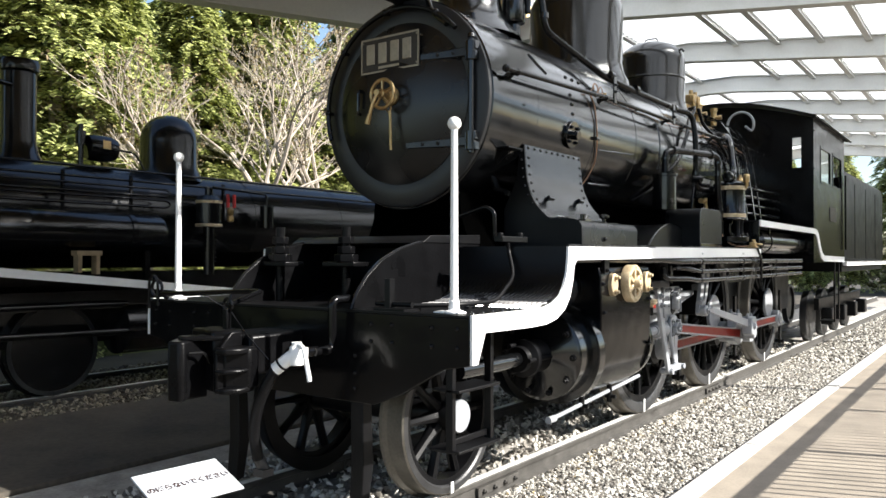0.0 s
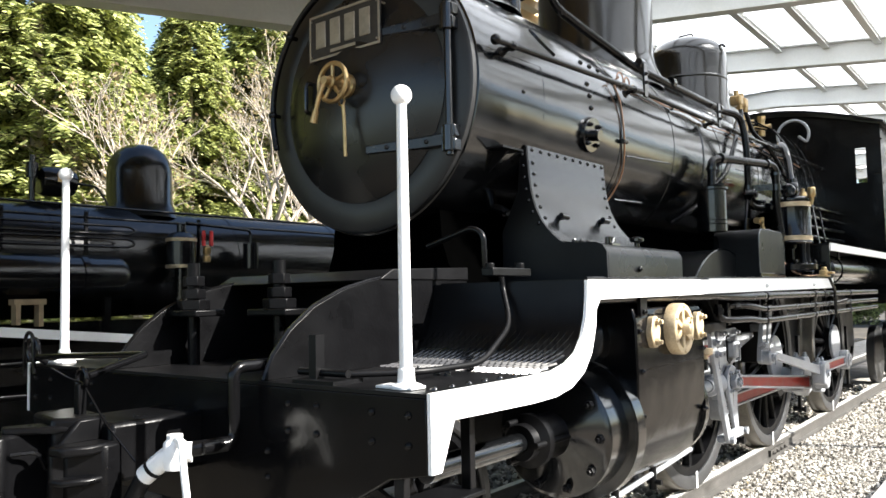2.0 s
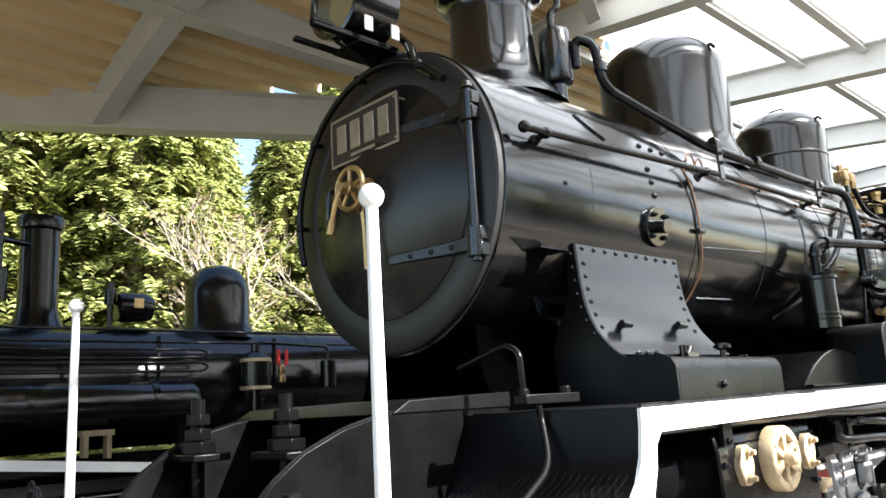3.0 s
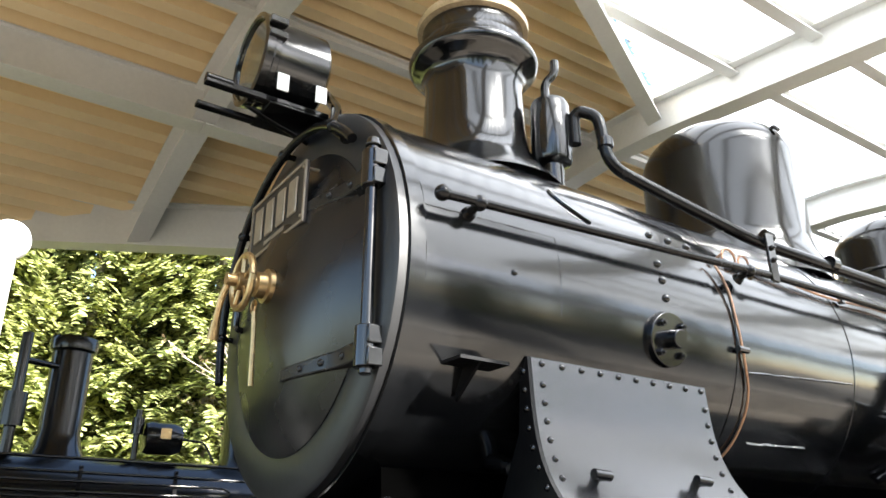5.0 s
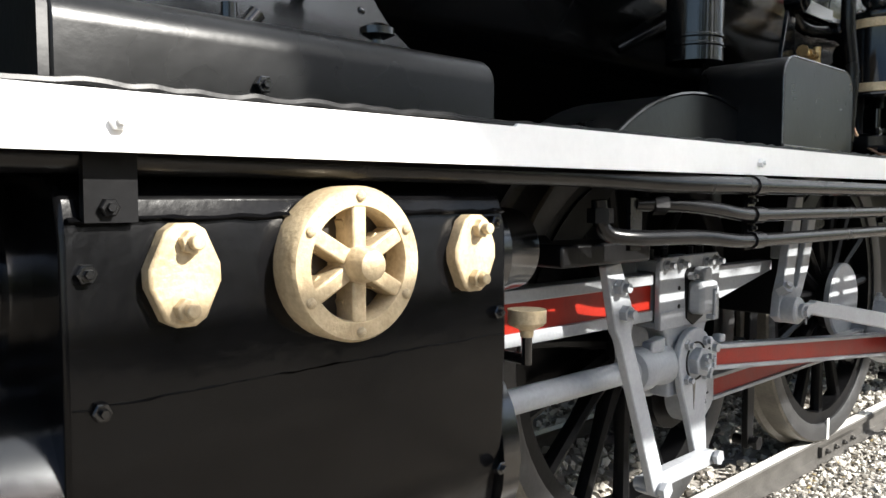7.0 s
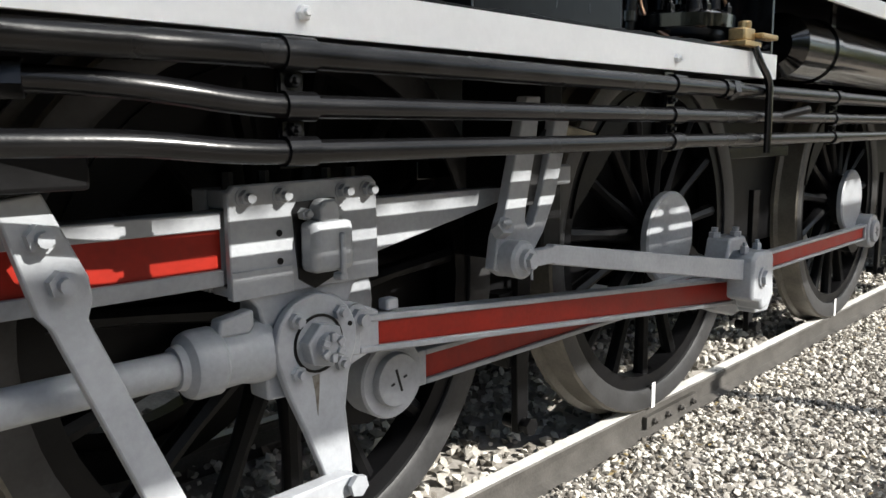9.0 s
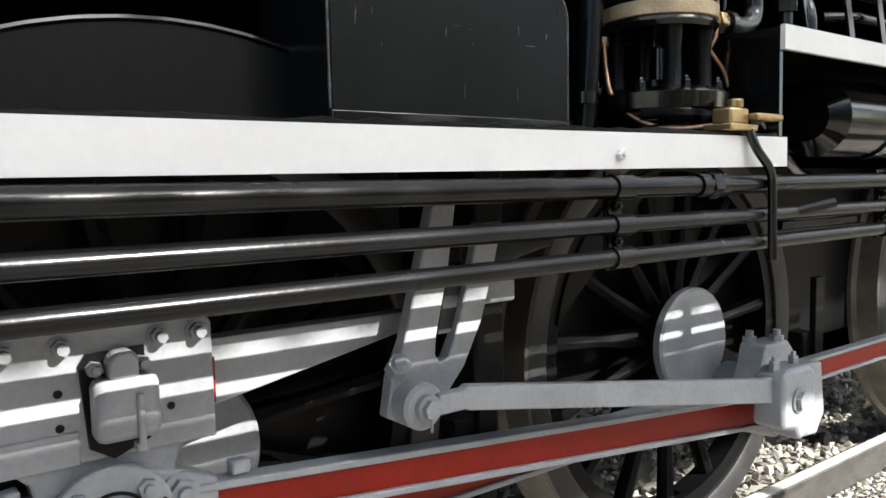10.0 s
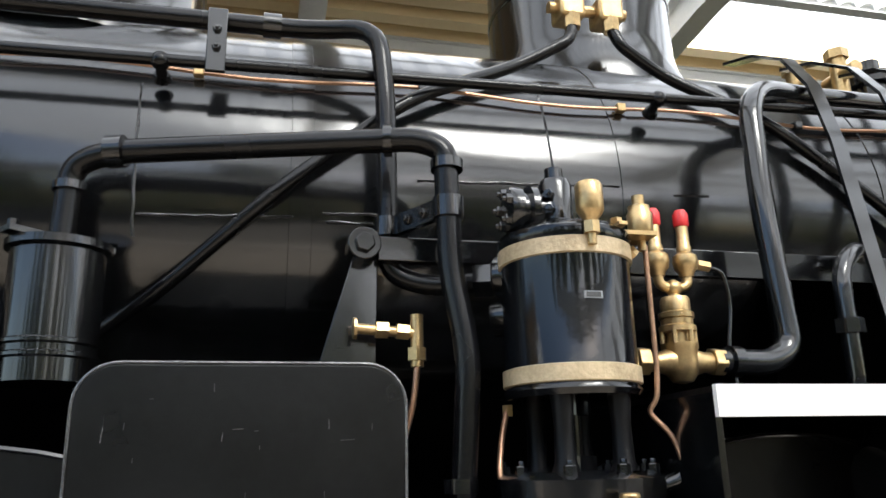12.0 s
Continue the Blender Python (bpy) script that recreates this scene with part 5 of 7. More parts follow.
    for k in range(6):
        m = Matrix.Translation((0, yc, zc)) @ Matrix.Rotation(math.pi / 3 * k, 4, "X")
        part("cover_spoke", Geo().box(1.233, 1.284, -0.0135, 0.0135, 0.02, 0.100, m), GOLD, d, bevel=0.004)
        p = m @ Vector((1.286, 0.0, 0.110))
        part("cover_stud", Geo().rivet(p, (1, 0, 0), 0.009), GOLD, d)
    part("cover_hub", Geo().lathe([(0.031, 1.235), (0.031, 1.293), (0.024, 1.320), (0.021, 1.322), (0.0, 1.322)], (0, yc, zc), "x", 20), GOLD, d)
    for m in range(6):
        a = math.pi / 3 * (m + 0.5)
        part("inner_nut", Geo().cyl((1.234, yc + 0.066 * math.cos(a), zc + 0.066 * math.sin(a)), (1.256, yc + 0.066 * math.cos(a), zc + 0.066 * math.sin(a)), 0.017, n=6), GOLD, d)
    for y, zc, k in ((1.712, 1.237, 1.0), (2.287, 1.243, 1.0)):
        shape = [(0.014, 0.073), (0.030, 0.064), (0.052, 0.016), (0.053, -0.010), (0.030, -0.062), (0.014, -0.073)]
        shape = shape + [(-a, -b) for a, b in shape]
        f = part("gilt_flange", Geo().prism([(y + a, zc + b) for a, b in shape], "x", 1.225, 1.258), GOLD, loco, "gilt lozenge flange with two nuts", bevel=0.005)
        for s in (1, -1):
            part("flange_nut", Geo().cyl((1.256, y + 0.004 * s, zc + s * 0.047), (1.274, y + 0.004 * s, zc + s * 0.047), 0.018, n=6).cyl((1.274, y + 0.004 * s, zc + s * 0.047), (1.29, y + 0.004 * s, zc + s * 0.047), 0.0105, n=10), GOLD, f, bevel=0.002)
    oc = part("oil_cup", Geo().lathe([(0.0, 1.045), (0.014, 1.05), (0.016, 1.065), (0.036, 1.075), (0.042, 1.082), (0.042, 1.110), (0.0, 1.113)], (1.20, 2.50, 0), "z", 20), GOLD, loco, "small gilt oil cup")
    part("oil_cup_stem", Geo().cyl((1.20, 2.50, 0.99), (1.20, 2.50, 1.05), 0.012).cyl((1.0, 2.50, 1.0), (1.2, 2.50, 1.0), 0.012), BLACK, oc)
    part("drain_rod", Geo().tube([(1.0, 1.30, 0.40), (1.0, 2.75, 0.50)], 0.014).cyl((1.0, 1.28, 0.40), (1.0, 1.36, 0.40), 0.022), SILVER, c, "grey drain cock rod")
    for y in (1.75, 2.20):
        part("drain_cock", Geo().cyl((1.0, y, 0.38), (1.0, y, 0.51), 0.02).cyl((0.97, y, 0.42), (1.05, y, 0.42), 0.015), BLACK_FLAT, c)


cylinder()


def rod(name, a, b, x0, x1, ha, hb, label, red=True):
    """A fluted rod between two points of the (y, z) plane: grey flanges, red web."""
    a, b = Vector((0, *a)), Vector((0, *b))
    d = (b - a)
    n = d.length
    m = Matrix.Translation(a) @ Matrix.Rotation(math.atan2(d.z, d.y), 4, "X")
    g = Geo()
    def bar(y0, y1, l0, l1, u0, u1, xa, xb):
        vs = [m @ Vector(p) for p in ((xa, y0, l0), (xb, y0, l0), (xb, y0, l1), (xa, y0, l1), (xa, y1, u0), (xb, y1, u0), (xb, y1, u1), (xa, y1, u1))]
        g.add(vs, [(0, 1, 2, 3), (4, 7, 6, 5), (0, 4, 5, 1), (1, 5, 6, 2), (2, 6, 7, 3), (3, 7, 4, 0)])
    fl = 0.017
    e = 0.14
    bar(e, n - e, ha / 2 - fl, ha / 2, hb / 2 - fl, hb / 2, x0, x1)
    bar(e, n - e, -ha / 2, -ha / 2 + fl, -hb / 2, -hb / 2 + fl, x0, x1)
    bar(0, e, -ha / 2, ha / 2, -ha / 2, ha / 2, x0, x1)
    bar(n - e, n, -hb / 2, hb / 2, -hb / 2, hb / 2, x0, x1)
    r = part(name, g, SILVER, loco, label, bevel=0.004)
    if red:
        g = Geo()
        bar(e, n - e, -ha / 2 + fl, ha / 2 - fl, -hb / 2 + fl, hb / 2 - fl, (x0 + x1) / 2 - 0.012, x1 - 0.012)
        part("web", g, RED, r, "red painted web")
    return r


def rod_parts():
    z1 = 0.80 + CRANK[1]
    pins = [y + CRANK[0] for y in W]
    for a, b in ((0, 1), (1, 2)):
        rod("side_rod", (pins[a], z1), (pins[b], z1), 0.715, 0.762, 0.105, 0.105, "grey side rod with red fluting")
    for i, y in enumerate(pins):
        b = part("rod_boss", Geo().lathe([(0.0, 0.69), (0.114, 0.69), (0.114, 0.768), (0.108, 0.774), (0.076, 0.774), (0.076, 0.792), (0.073, 0.796), (0.0, 0.796)], (0, y, z1), "x", 36), SILVER, loco, "round grey crank pin boss")
        m = Matrix.Translation((0, y, z1)) @ Matrix.Rotation(0.3, 4, "X")
        part("boss_slot", Geo().box(0.794, 0.7985, -0.003, 0.003, -0.034, 0.034, m), BLACK_FLAT, b)
        for s in (-1, 1):
            part("boss_hole", Geo().box(0.794, 0.7985, s * 0.024 - 0.006, s * 0.024 + 0.006, -0.003, 0.003, m), BLACK_FLAT, b)
    # main rod, its big end strap and the return crank
    mr = rod("main_rod", (3.63, 0.806), (pins[1], z1 - 0.012), 0.90, 0.955, 0.092, 0.118, "grey main connecting rod with red fluting")
    part("small_end", Geo().prism([(3.60, 0.715), (3.74, 0.725), (3.83, 0.752), (3.83, 0.842), (3.76, 0.872), (3.66, 0.895), (3.56, 0.87), (3.53, 0.80)], "x", 0.895, 0.95), SILVER, mr, bevel=0.006)
    part("wedge_washer", Geo().cyl((0.95, 3.755, 0.835), (0.958, 3.755, 0.835), 0.036, n=20).cyl((0.958, 3.755, 0.835), (0.975, 3.755, 0.835), 0.026, n=6).cyl((0.975, 3.755, 0.835), (0.992, 3.755, 0.835), 0.015, n=10), SILVER, mr)
    part("rod_oil_cap", Geo().box(0.91, 0.945, 3.86, 3.90, 0.832, 0.862), SILVER, mr, bevel=0.006)
    p1 = pins[1]
    strap = [(p1 - 0.19, z1 - 0.08), (p1 - 0.17, z1 + 0.06), (p1 - 0.125, z1 + 0.095), (p1 - 0.09, z1 + 0.15), (p1 - 0.07, z1 + 0.215), (p1 + 0.08, z1 + 0.215), (p1 + 0.14, z1 + 0.15), (p1 + 0.15, z1 - 0.10), (p1, z1 - 0.14)]
    be = part("big_end", Geo().prism(strap, "x", 0.79, 0.90), SILVER, loco, "grey main rod big end strap", bevel=0.012)
    for dx, dy in ((0.815, -0.045), (0.87, 0.045)):
        part("wedge_bolt", Geo().cyl((dx, p1 + dy, z1 + 0.21), (dx, p1 + dy, z1 + 0.235), 0.026, n=6).cyl((dx, p1 + dy, z1 + 0.235), (dx, p1 + dy, z1 + 0.256), 0.015, n=10), SILVER, be)
    part("return_crank", Geo().prism([(p1 - 0.10, z1 - 0.09), (p1 - 0.12, z1 + 0.10), (p1 - 0.05, z1 + 0.165), (p1 + 0.06, z1 + 0.16), (p1 + 0.085, z1 - 0.03), (p1 + 0.03, z1 - 0.10)], "x", 0.955, 1.035), SILVER, loco, "grey return crank", bevel=0.010)
    part("crank_arm", Geo().prism([(p1 - 0.30, 0.62), (p1 - 0.29, 0.73), (p1 - 0.10, z1 + 0.12), (p1 - 0.04, z1 - 0.06)], "x", 1.0, 1.04), SILVER, be, bevel=0.006)
    # eccentric rod
    e = part("eccentric_rod", Geo().prism([(4.27, 0.905), (4.27, 0.950), (4.345, 0.950), (4.355, 0.957), (5.57, 0.765), (5.63, 0.762), (5.63, 0.675), (5.57, 0.686), (4.355, 0.900), (4.345, 0.905)], "x", 1.055, 1.085), SILVER, loco, "slim grey eccentric rod", bevel=0.004)
    part("rod_end", Geo().prism([(5.60, 0.60), (5.60, 0.765), (5.64, 0.79), (5.77, 0.785), (5.80, 0.76), (5.80, 0.60), (5.76, 0.555), (5.70, 0.545), (5.68, 0.585)], "x", 1.015, 1.125), SILVER, e, "squared grey rod end", bevel=0.014)
    part("rod_end_pin", Geo().cyl((1.125, 5.69, 0.685), (1.132, 5.69, 0.685), 0.042, n=20).cyl((1.132, 5.69, 0.685), (1.148, 5.69, 0.685), 0.030, n=6), SILVER, e)
    for y in (5.635, 5.755):
        part("end_bolt", Geo().bolt((1.07, y, 0.788), (0, 0, 1), 0.018, 0.024), SILVER, e)
    part("rod_fork", Geo().lathe([(0.0, 0.985), (0.05, 0.985), (0.052, 1.06), (0.045, 1.068), (0.030, 1.070), (0.030, 1.086), (0.0, 1.087)], (0, 4.245, 0.925), "x", 22), SILVER, e)
    part("fork_nut", Geo().cyl((1.086, 4.245, 0.925), (1.10, 4.245, 0.925), 0.022, n=6), SILVER, e)
    part("split_pin", Geo().cyl((1.09, 4.245, 0.875), (1.09, 4.245, 0.905), 0.003, n=6), SILVER, e)
    # slotted expansion link, leaning back
    outline = [(4.185, 0.90), (4.20, 0.985), (4.235, 1.06), (4.275, 1.20), (4.32, 1.36), (4.385, 1.36), (4.358, 1.20), (4.322, 1.06), (4.318, 1.02), (4.33, 1.0), (4.352, 1.005), (4.375, 1.05), (4.425, 1.20), (4.455, 1.31), (4.525, 1.31), (4.495, 1.20), (4.455, 1.08), (4.40, 0.98), (4.345, 0.92), (4.29, 0.885), (4.23, 0.875)]
    k = part("expansion_link", Geo().prism(outline, "x", 0.975, 1.01), SILVER, loco, "grey slotted expansion link", bevel=0.004)
    part("link_block", Geo().prism([(4.34, 1.06), (4.385, 1.06), (4.42, 1.20), (4.375, 1.20)], "x", 0.965, 0.99), TYRE, k)
    part("link_bolt", Geo().cyl((1.0, 4.215, 1.0), (1.035, 4.205, 1.02), 0.026, n=6).cyl((1.035, 4.205, 1.02), (1.045, 4.2, 1.03), 0.013, n=8), SILVER, k)
    part("link_trunnion", Geo().box(0.86, 0.95, 4.43, 4.62, 1.105, 1.165), SILVER, k, "grey trunnion block", bevel=0.008)
    part("link_support", Geo().box(0.60, 0.93, 4.50, 4.60, 0.86, 1.45), BLACK_FLAT, k, bevel=0.01)
    part("weigh_shaft_arm", Geo().prism([(4.36, 1.20), (4.46, 1.18), (4.74, 1.235), (4.74, 1.262), (4.50, 1.30), (4.38, 1.27)], "x", 0.92, 0.96), BLACK, k, bevel=0.006)
    part("weigh_shaft_nut", Geo().cyl((0.96, 4.44, 1.24), (0.985, 4.44, 1.24), 0.034, n=6), BLACK, k)
    # guide bar: grey flanges, sunk red panel, tapering tail
    gb = part("guide_bar", Geo().prism([(2.45, 0.955), (2.45, 1.108), (4.33, 1.108), (4.33, 1.07), (4.19, 1.042), (3.83, 0.972), (3.44, 0.955)], "x", 0.86, 0.915), SILVER, loco, "grey crosshead guide bar with red panel", bevel=0.003)
    part("bar_flange", Geo().box(0.915, 0.930, 2.45, 3.435, 1.072, 1.108), SILVER, gb, bevel=0.003)
    part("bar_flange", Geo().box(0.915, 0.930, 2.45, 3.435, 0.955, 0.990), SILVER, gb, bevel=0.003)
    part("red_panel", Geo().box(0.910, 0.919, 2.46, 3.435, 0.990, 1.072), RED, gb, "red painted panel")
    part("red_edge", Geo().box(0.85, 0.935, 3.826, 3.838, 0.985, 1.075), RED, gb)
    # crosshead
    c = part("crosshead", Geo().prism([(3.437, 0.925), (3.437, 1.145), (3.452, 1.160), (3.812, 1.166), (3.828, 1.15), (3.83, 0.925)], "x", 0.932, 0.952), SILVER, loco, "grey crosshead with bolted slipper plate", bevel=0.004)
    part("slipper_block", Geo().box(0.80, 0.858, 3.44, 3.825, 0.93, 1.15).box(0.858, 0.932, 3.445, 3.822, 1.112, 1.15).box(0.858, 0.932, 3.445, 3.822, 0.928, 0.950), SILVER, c, bevel=0.004)
    for y in (3.475, 3.562, 3.727, 3.798):
        part("slipper_washer", Geo().cyl((0.952, y, 1.135), (0.955, y, 1.135), 0.021, n=18), SILVER, c)
        part("slipper_bolt", Geo().cyl((0.955, y, 1.135), (0.969, y, 1.135), 0.0165, n=6).cyl((0.969, y, 1.135), (0.984, y, 1.135), 0.010, n=10), SILVER, c)
        part("slipper_stud", Geo().cyl((0.89, y, 1.15), (0.89, y, 1.185), 0.013, n=6), BLACK_FLAT, c)
    for y, z in ((3.555, 1.055), (3.555, 0.995), (3.745, 1.0)):
        part("oil_hole", Geo().cyl((0.951, y, z), (0.9535, y, z), 0.0075, n=12), BLACK_FLAT, c)
    part("plate_step", Geo().box(0.952, 0.956, 3.437, 3.585, 0.925, 0.985), SILVER, c, bevel=0.002)
    ob = part("oil_box", Geo().box(0.952, 1.012, 3.602, 3.712, 0.965, 1.078), SILVER, c, "small grey oil box with lid", bevel=0.016)
    # thin dark plate reaching past the box at its left, top and bottom
    part("oil_box_back", Geo().prism([(3.588, 1.10), (3.60, 1.118), (3.70, 1.122), (3.705, 0.95), (3.64, 0.925), (3.60, 0.95)], "x", 0.951, 0.958), BLACK_FLAT, ob, "dark backing behind the oil box")
    part("oil_box_lid", Geo().prism([(3.628, 1.075), (3.628, 1.108), (3.640, 1.122), (3.668, 1.124), (3.678, 1.110), (3.678, 1.075)], "x", 0.958, 1.005), SILVER, ob, bevel=0.006)
    for y in (3.612, 3.692):
        part("oil_box_nut", Geo().cyl((0.955, y, 1.092), (0.978, y, 1.092), 0.014, n=6).cyl((0.978, y, 1.092), (0.988, y, 1.092), 0.008, n=8), SILVER, ob)
    part("oil_box_clip", Geo().box(1.010, 1.022, 3.668, 3.680, 0.955, 1.05).box(0.99, 1.020, 3.664, 3.684, 0.945, 0.962), SILVER, ob, bevel=0.004)
    body = [(3.475, 0.93), (3.80, 0.93), (3.765, 0.915), (3.752, 0.88), (3.75, 0.74), (3.70, 0.68), (3.52, 0.69), (3.515, 0.86), (3.505, 0.90)]
    part("crosshead_body", Geo().prism(body, "x", 0.865, 0.938), SILVER, c, bevel=0.006)
    # wrist plate running down into the drop arm
    tear = [(3.628 + 0.110 * math.cos(radians(a)), 0.808 + 0.110 * math.sin(radians(a))) for a in range(-32, 213, 14)]
    arm = [(3.55, 0.70), (3.585, 0.62), (3.625, 0.52), (3.640, 0.475), (3.665, 0.452), (3.695, 0.455), (3.715, 0.48), (3.712, 0.52), (3.700, 0.64), (3.712, 0.72)]
    wp = part("wrist_plate", Geo().prism(tear + arm, "x", 0.952, 0.978), SILVER, c, "round wrist pin plate with a drop arm", bevel=0.005)
    # flat black ring drawn as the shadow round the wrist nut; no gap modelled
    part("painted_gap_shadow", Geo().lathe([(0.060, 0.976), (0.066, 0.976), (0.066, 0.981), (0.060, 0.981), (0.060, 0.976)], (0, 3.628, 0.806), "x", 28), BLACK_FLAT, wp)
    for k4 in range(4):
        a = math.pi / 4 + math.pi / 2 * k4
        y, z = 3.628 + 0.083 * math.cos(a), 0.808 + 0.083 * math.sin(a)
        part("wrist_bolt", Geo().cyl((0.978, y, z), (0.991, y, z), 0.018, n=6).cyl((0.991, y, z), (1.004, y, z), 0.010, n=10), SILVER, wp)
    part("wrist_nut", Geo().cyl((0.976, 3.628, 0.806), (1.010, 3.628, 0.806), 0.052, n=6), SILVER, wp, bevel=0.003)
    g = Geo().cyl((1.008, 3.628, 0.806), (1.030, 3.628, 0.806), 0.030, n=16)
    for k4 in range(6):
        g.box(1.024, 1.038, -0.007, 0.007, 0.014, 0.033, Matrix.Translation((0, 3.628, 0.806)) @ Matrix.Rotation(math.pi / 3 * k4, 4, "X"))
    part("castle_nut", g, SILVER, wp, bevel=0.002)
    part("plate_hole", Geo().cyl((0.977, 3.717, 0.835), (0.980, 3.717, 0.835), 0.006, n=10), BLACK_FLAT, wp)
    part("rust_streak", Geo().prism([(3.608, 0.735), (3.628, 0.737), (3.626, 0.70), (3.620, 0.64), (3.614, 0.70)], "x", 0.977, 0.9788), RUST, wp, "brown oil streak")
    # piston rod with its socket and cotter
    pr = part("piston_rod", Geo().cyl((0.905, 2.48, 0.80), (0.905, 3.36, 0.80), 0.036, n=22), SILVER, loco, "grey piston rod")
    part("rod_socket", Geo().lathe([(0.036, 3.325), (0.044, 3.325), (0.048, 3.34), (0.066, 3.35), (0.072, 3.365), (0.072, 3.41), (0.064, 3.418), (0.063, 3.47), (0.070, 3.50), (0.070, 3.53)], (0.905, 0, 0.80), "y", 28), SILVER, pr)
    part("cotter", Geo().prism([(3.405, 0.852), (3.412, 0.888), (3.490, 0.900), (3.492, 0.866), (3.48, 0.850)], "x", 0.905, 0.945), SILVER, pr, bevel=0.006)
    # combination lever and union link
    lever = [(2.985, 1.165), (3.055, 1.175), (3.075, 1.13), (3.118, 1.035), (3.122, 0.995), (3.112, 0.965), (3.302, 0.505), (3.308, 0.475), (3.285, 0.452), (3.252, 0.458), (3.240, 0.485), (3.055, 0.955), (3.035, 0.98)]
    cl = part("combination_lever", Geo().prism(lever, "x", 1.035, 1.062), SILVER, loco, "grey slanting combination lever", bevel=0.004)
    for y, z in ((3.045, 1.105), (3.072, 1.030)):
        part("lever_bolt", Geo().cyl((1.062, y, z), (1.083, y, z), 0.024, n=6).cyl((1.083, y, z), (1.10, y, z), 0.013, n=10), SILVER, cl)
    part("union_link", Geo().prism([(3.255, 0.460), (3.275, 0.448), (3.67, 0.450), (3.695, 0.468), (3.69, 0.495), (3.655, 0.503), (3.275, 0.500)], "x", 0.985, 1.025), SILVER, cl, bevel=0.004)
    part("link_pin", Geo().cyl((0.98, 3.277, 0.478), (1.075, 3.277, 0.478), 0.020, n=14).cyl((1.075, 3.277, 0.478), (1.09, 3.277, 0.478), 0.027, n=6), SILVER, cl)
    part("link_pin", Geo().cyl((0.95, 3.678, 0.478), (1.035, 3.678, 0.478), 0.018, n=14).cyl((1.035, 3.678, 0.478), (1.048, 3.678, 0.478), 0.026, n=6), SILVER, cl)
    part("valve_guide", Geo().box(0.95, 1.12, 2.72, 3.11, 1.178, 1.235).cyl((1.0, 2.6, 1.225), (1.0, 2.8, 1.225), 0.03), BLACK_FLAT, loco, "black valve spindle guide", bevel=0.008)
    # brake hangers
    for y in (4.79, 6.80, 9.15):
        h = part("brake_hanger", Geo().prism([(y - 0.03, 0.95), (y + 0.05, 0.95), (y + 0.035, 0.45), (y + 0.03, 0.17), (y - 0.03, 0.17), (y - 0.035, 0.45)], "x", 0.60, 0.63), BLACK_FLAT, loco, "black brake hanger", bevel=0.003)
        part("hanger_pin", Geo().cyl((0.55, y, 0.20), (0.66, y, 0.20), 0.025).cyl((0.655, y, 0.20), (0.675, y, 0.20), 0.035, n=6), BLACK_FLAT, h)
        part("brake_shoe", Geo().prism([(y - 0.06, 0.42), (y - 0.10, 0.55), (y - 0.11, 0.70), (y - 0.02, 0.70), (y - 0.02, 0.42)], "x", 0.53, 0.61), BLACK_FLAT, h, bevel=0.004)
    # brake pull rods and spring gear glimpsed behind the wheels
    for y0, y1 in ((4.3, 4.95), (6.45, 7.3)):
        part("spring_pack", Geo().box(0.50, 0.60, y0, y1, 1.12, 1.18).box(0.50, 0.60, y0 + 0.08, y1 - 0.08, 1.18, 1.215).box(0.50, 0.60, y0 + 0.17, y1 - 0.17, 1.215, 1.25), BLACK, loco, "black leaf spring", bevel=0.004)


rod_parts()


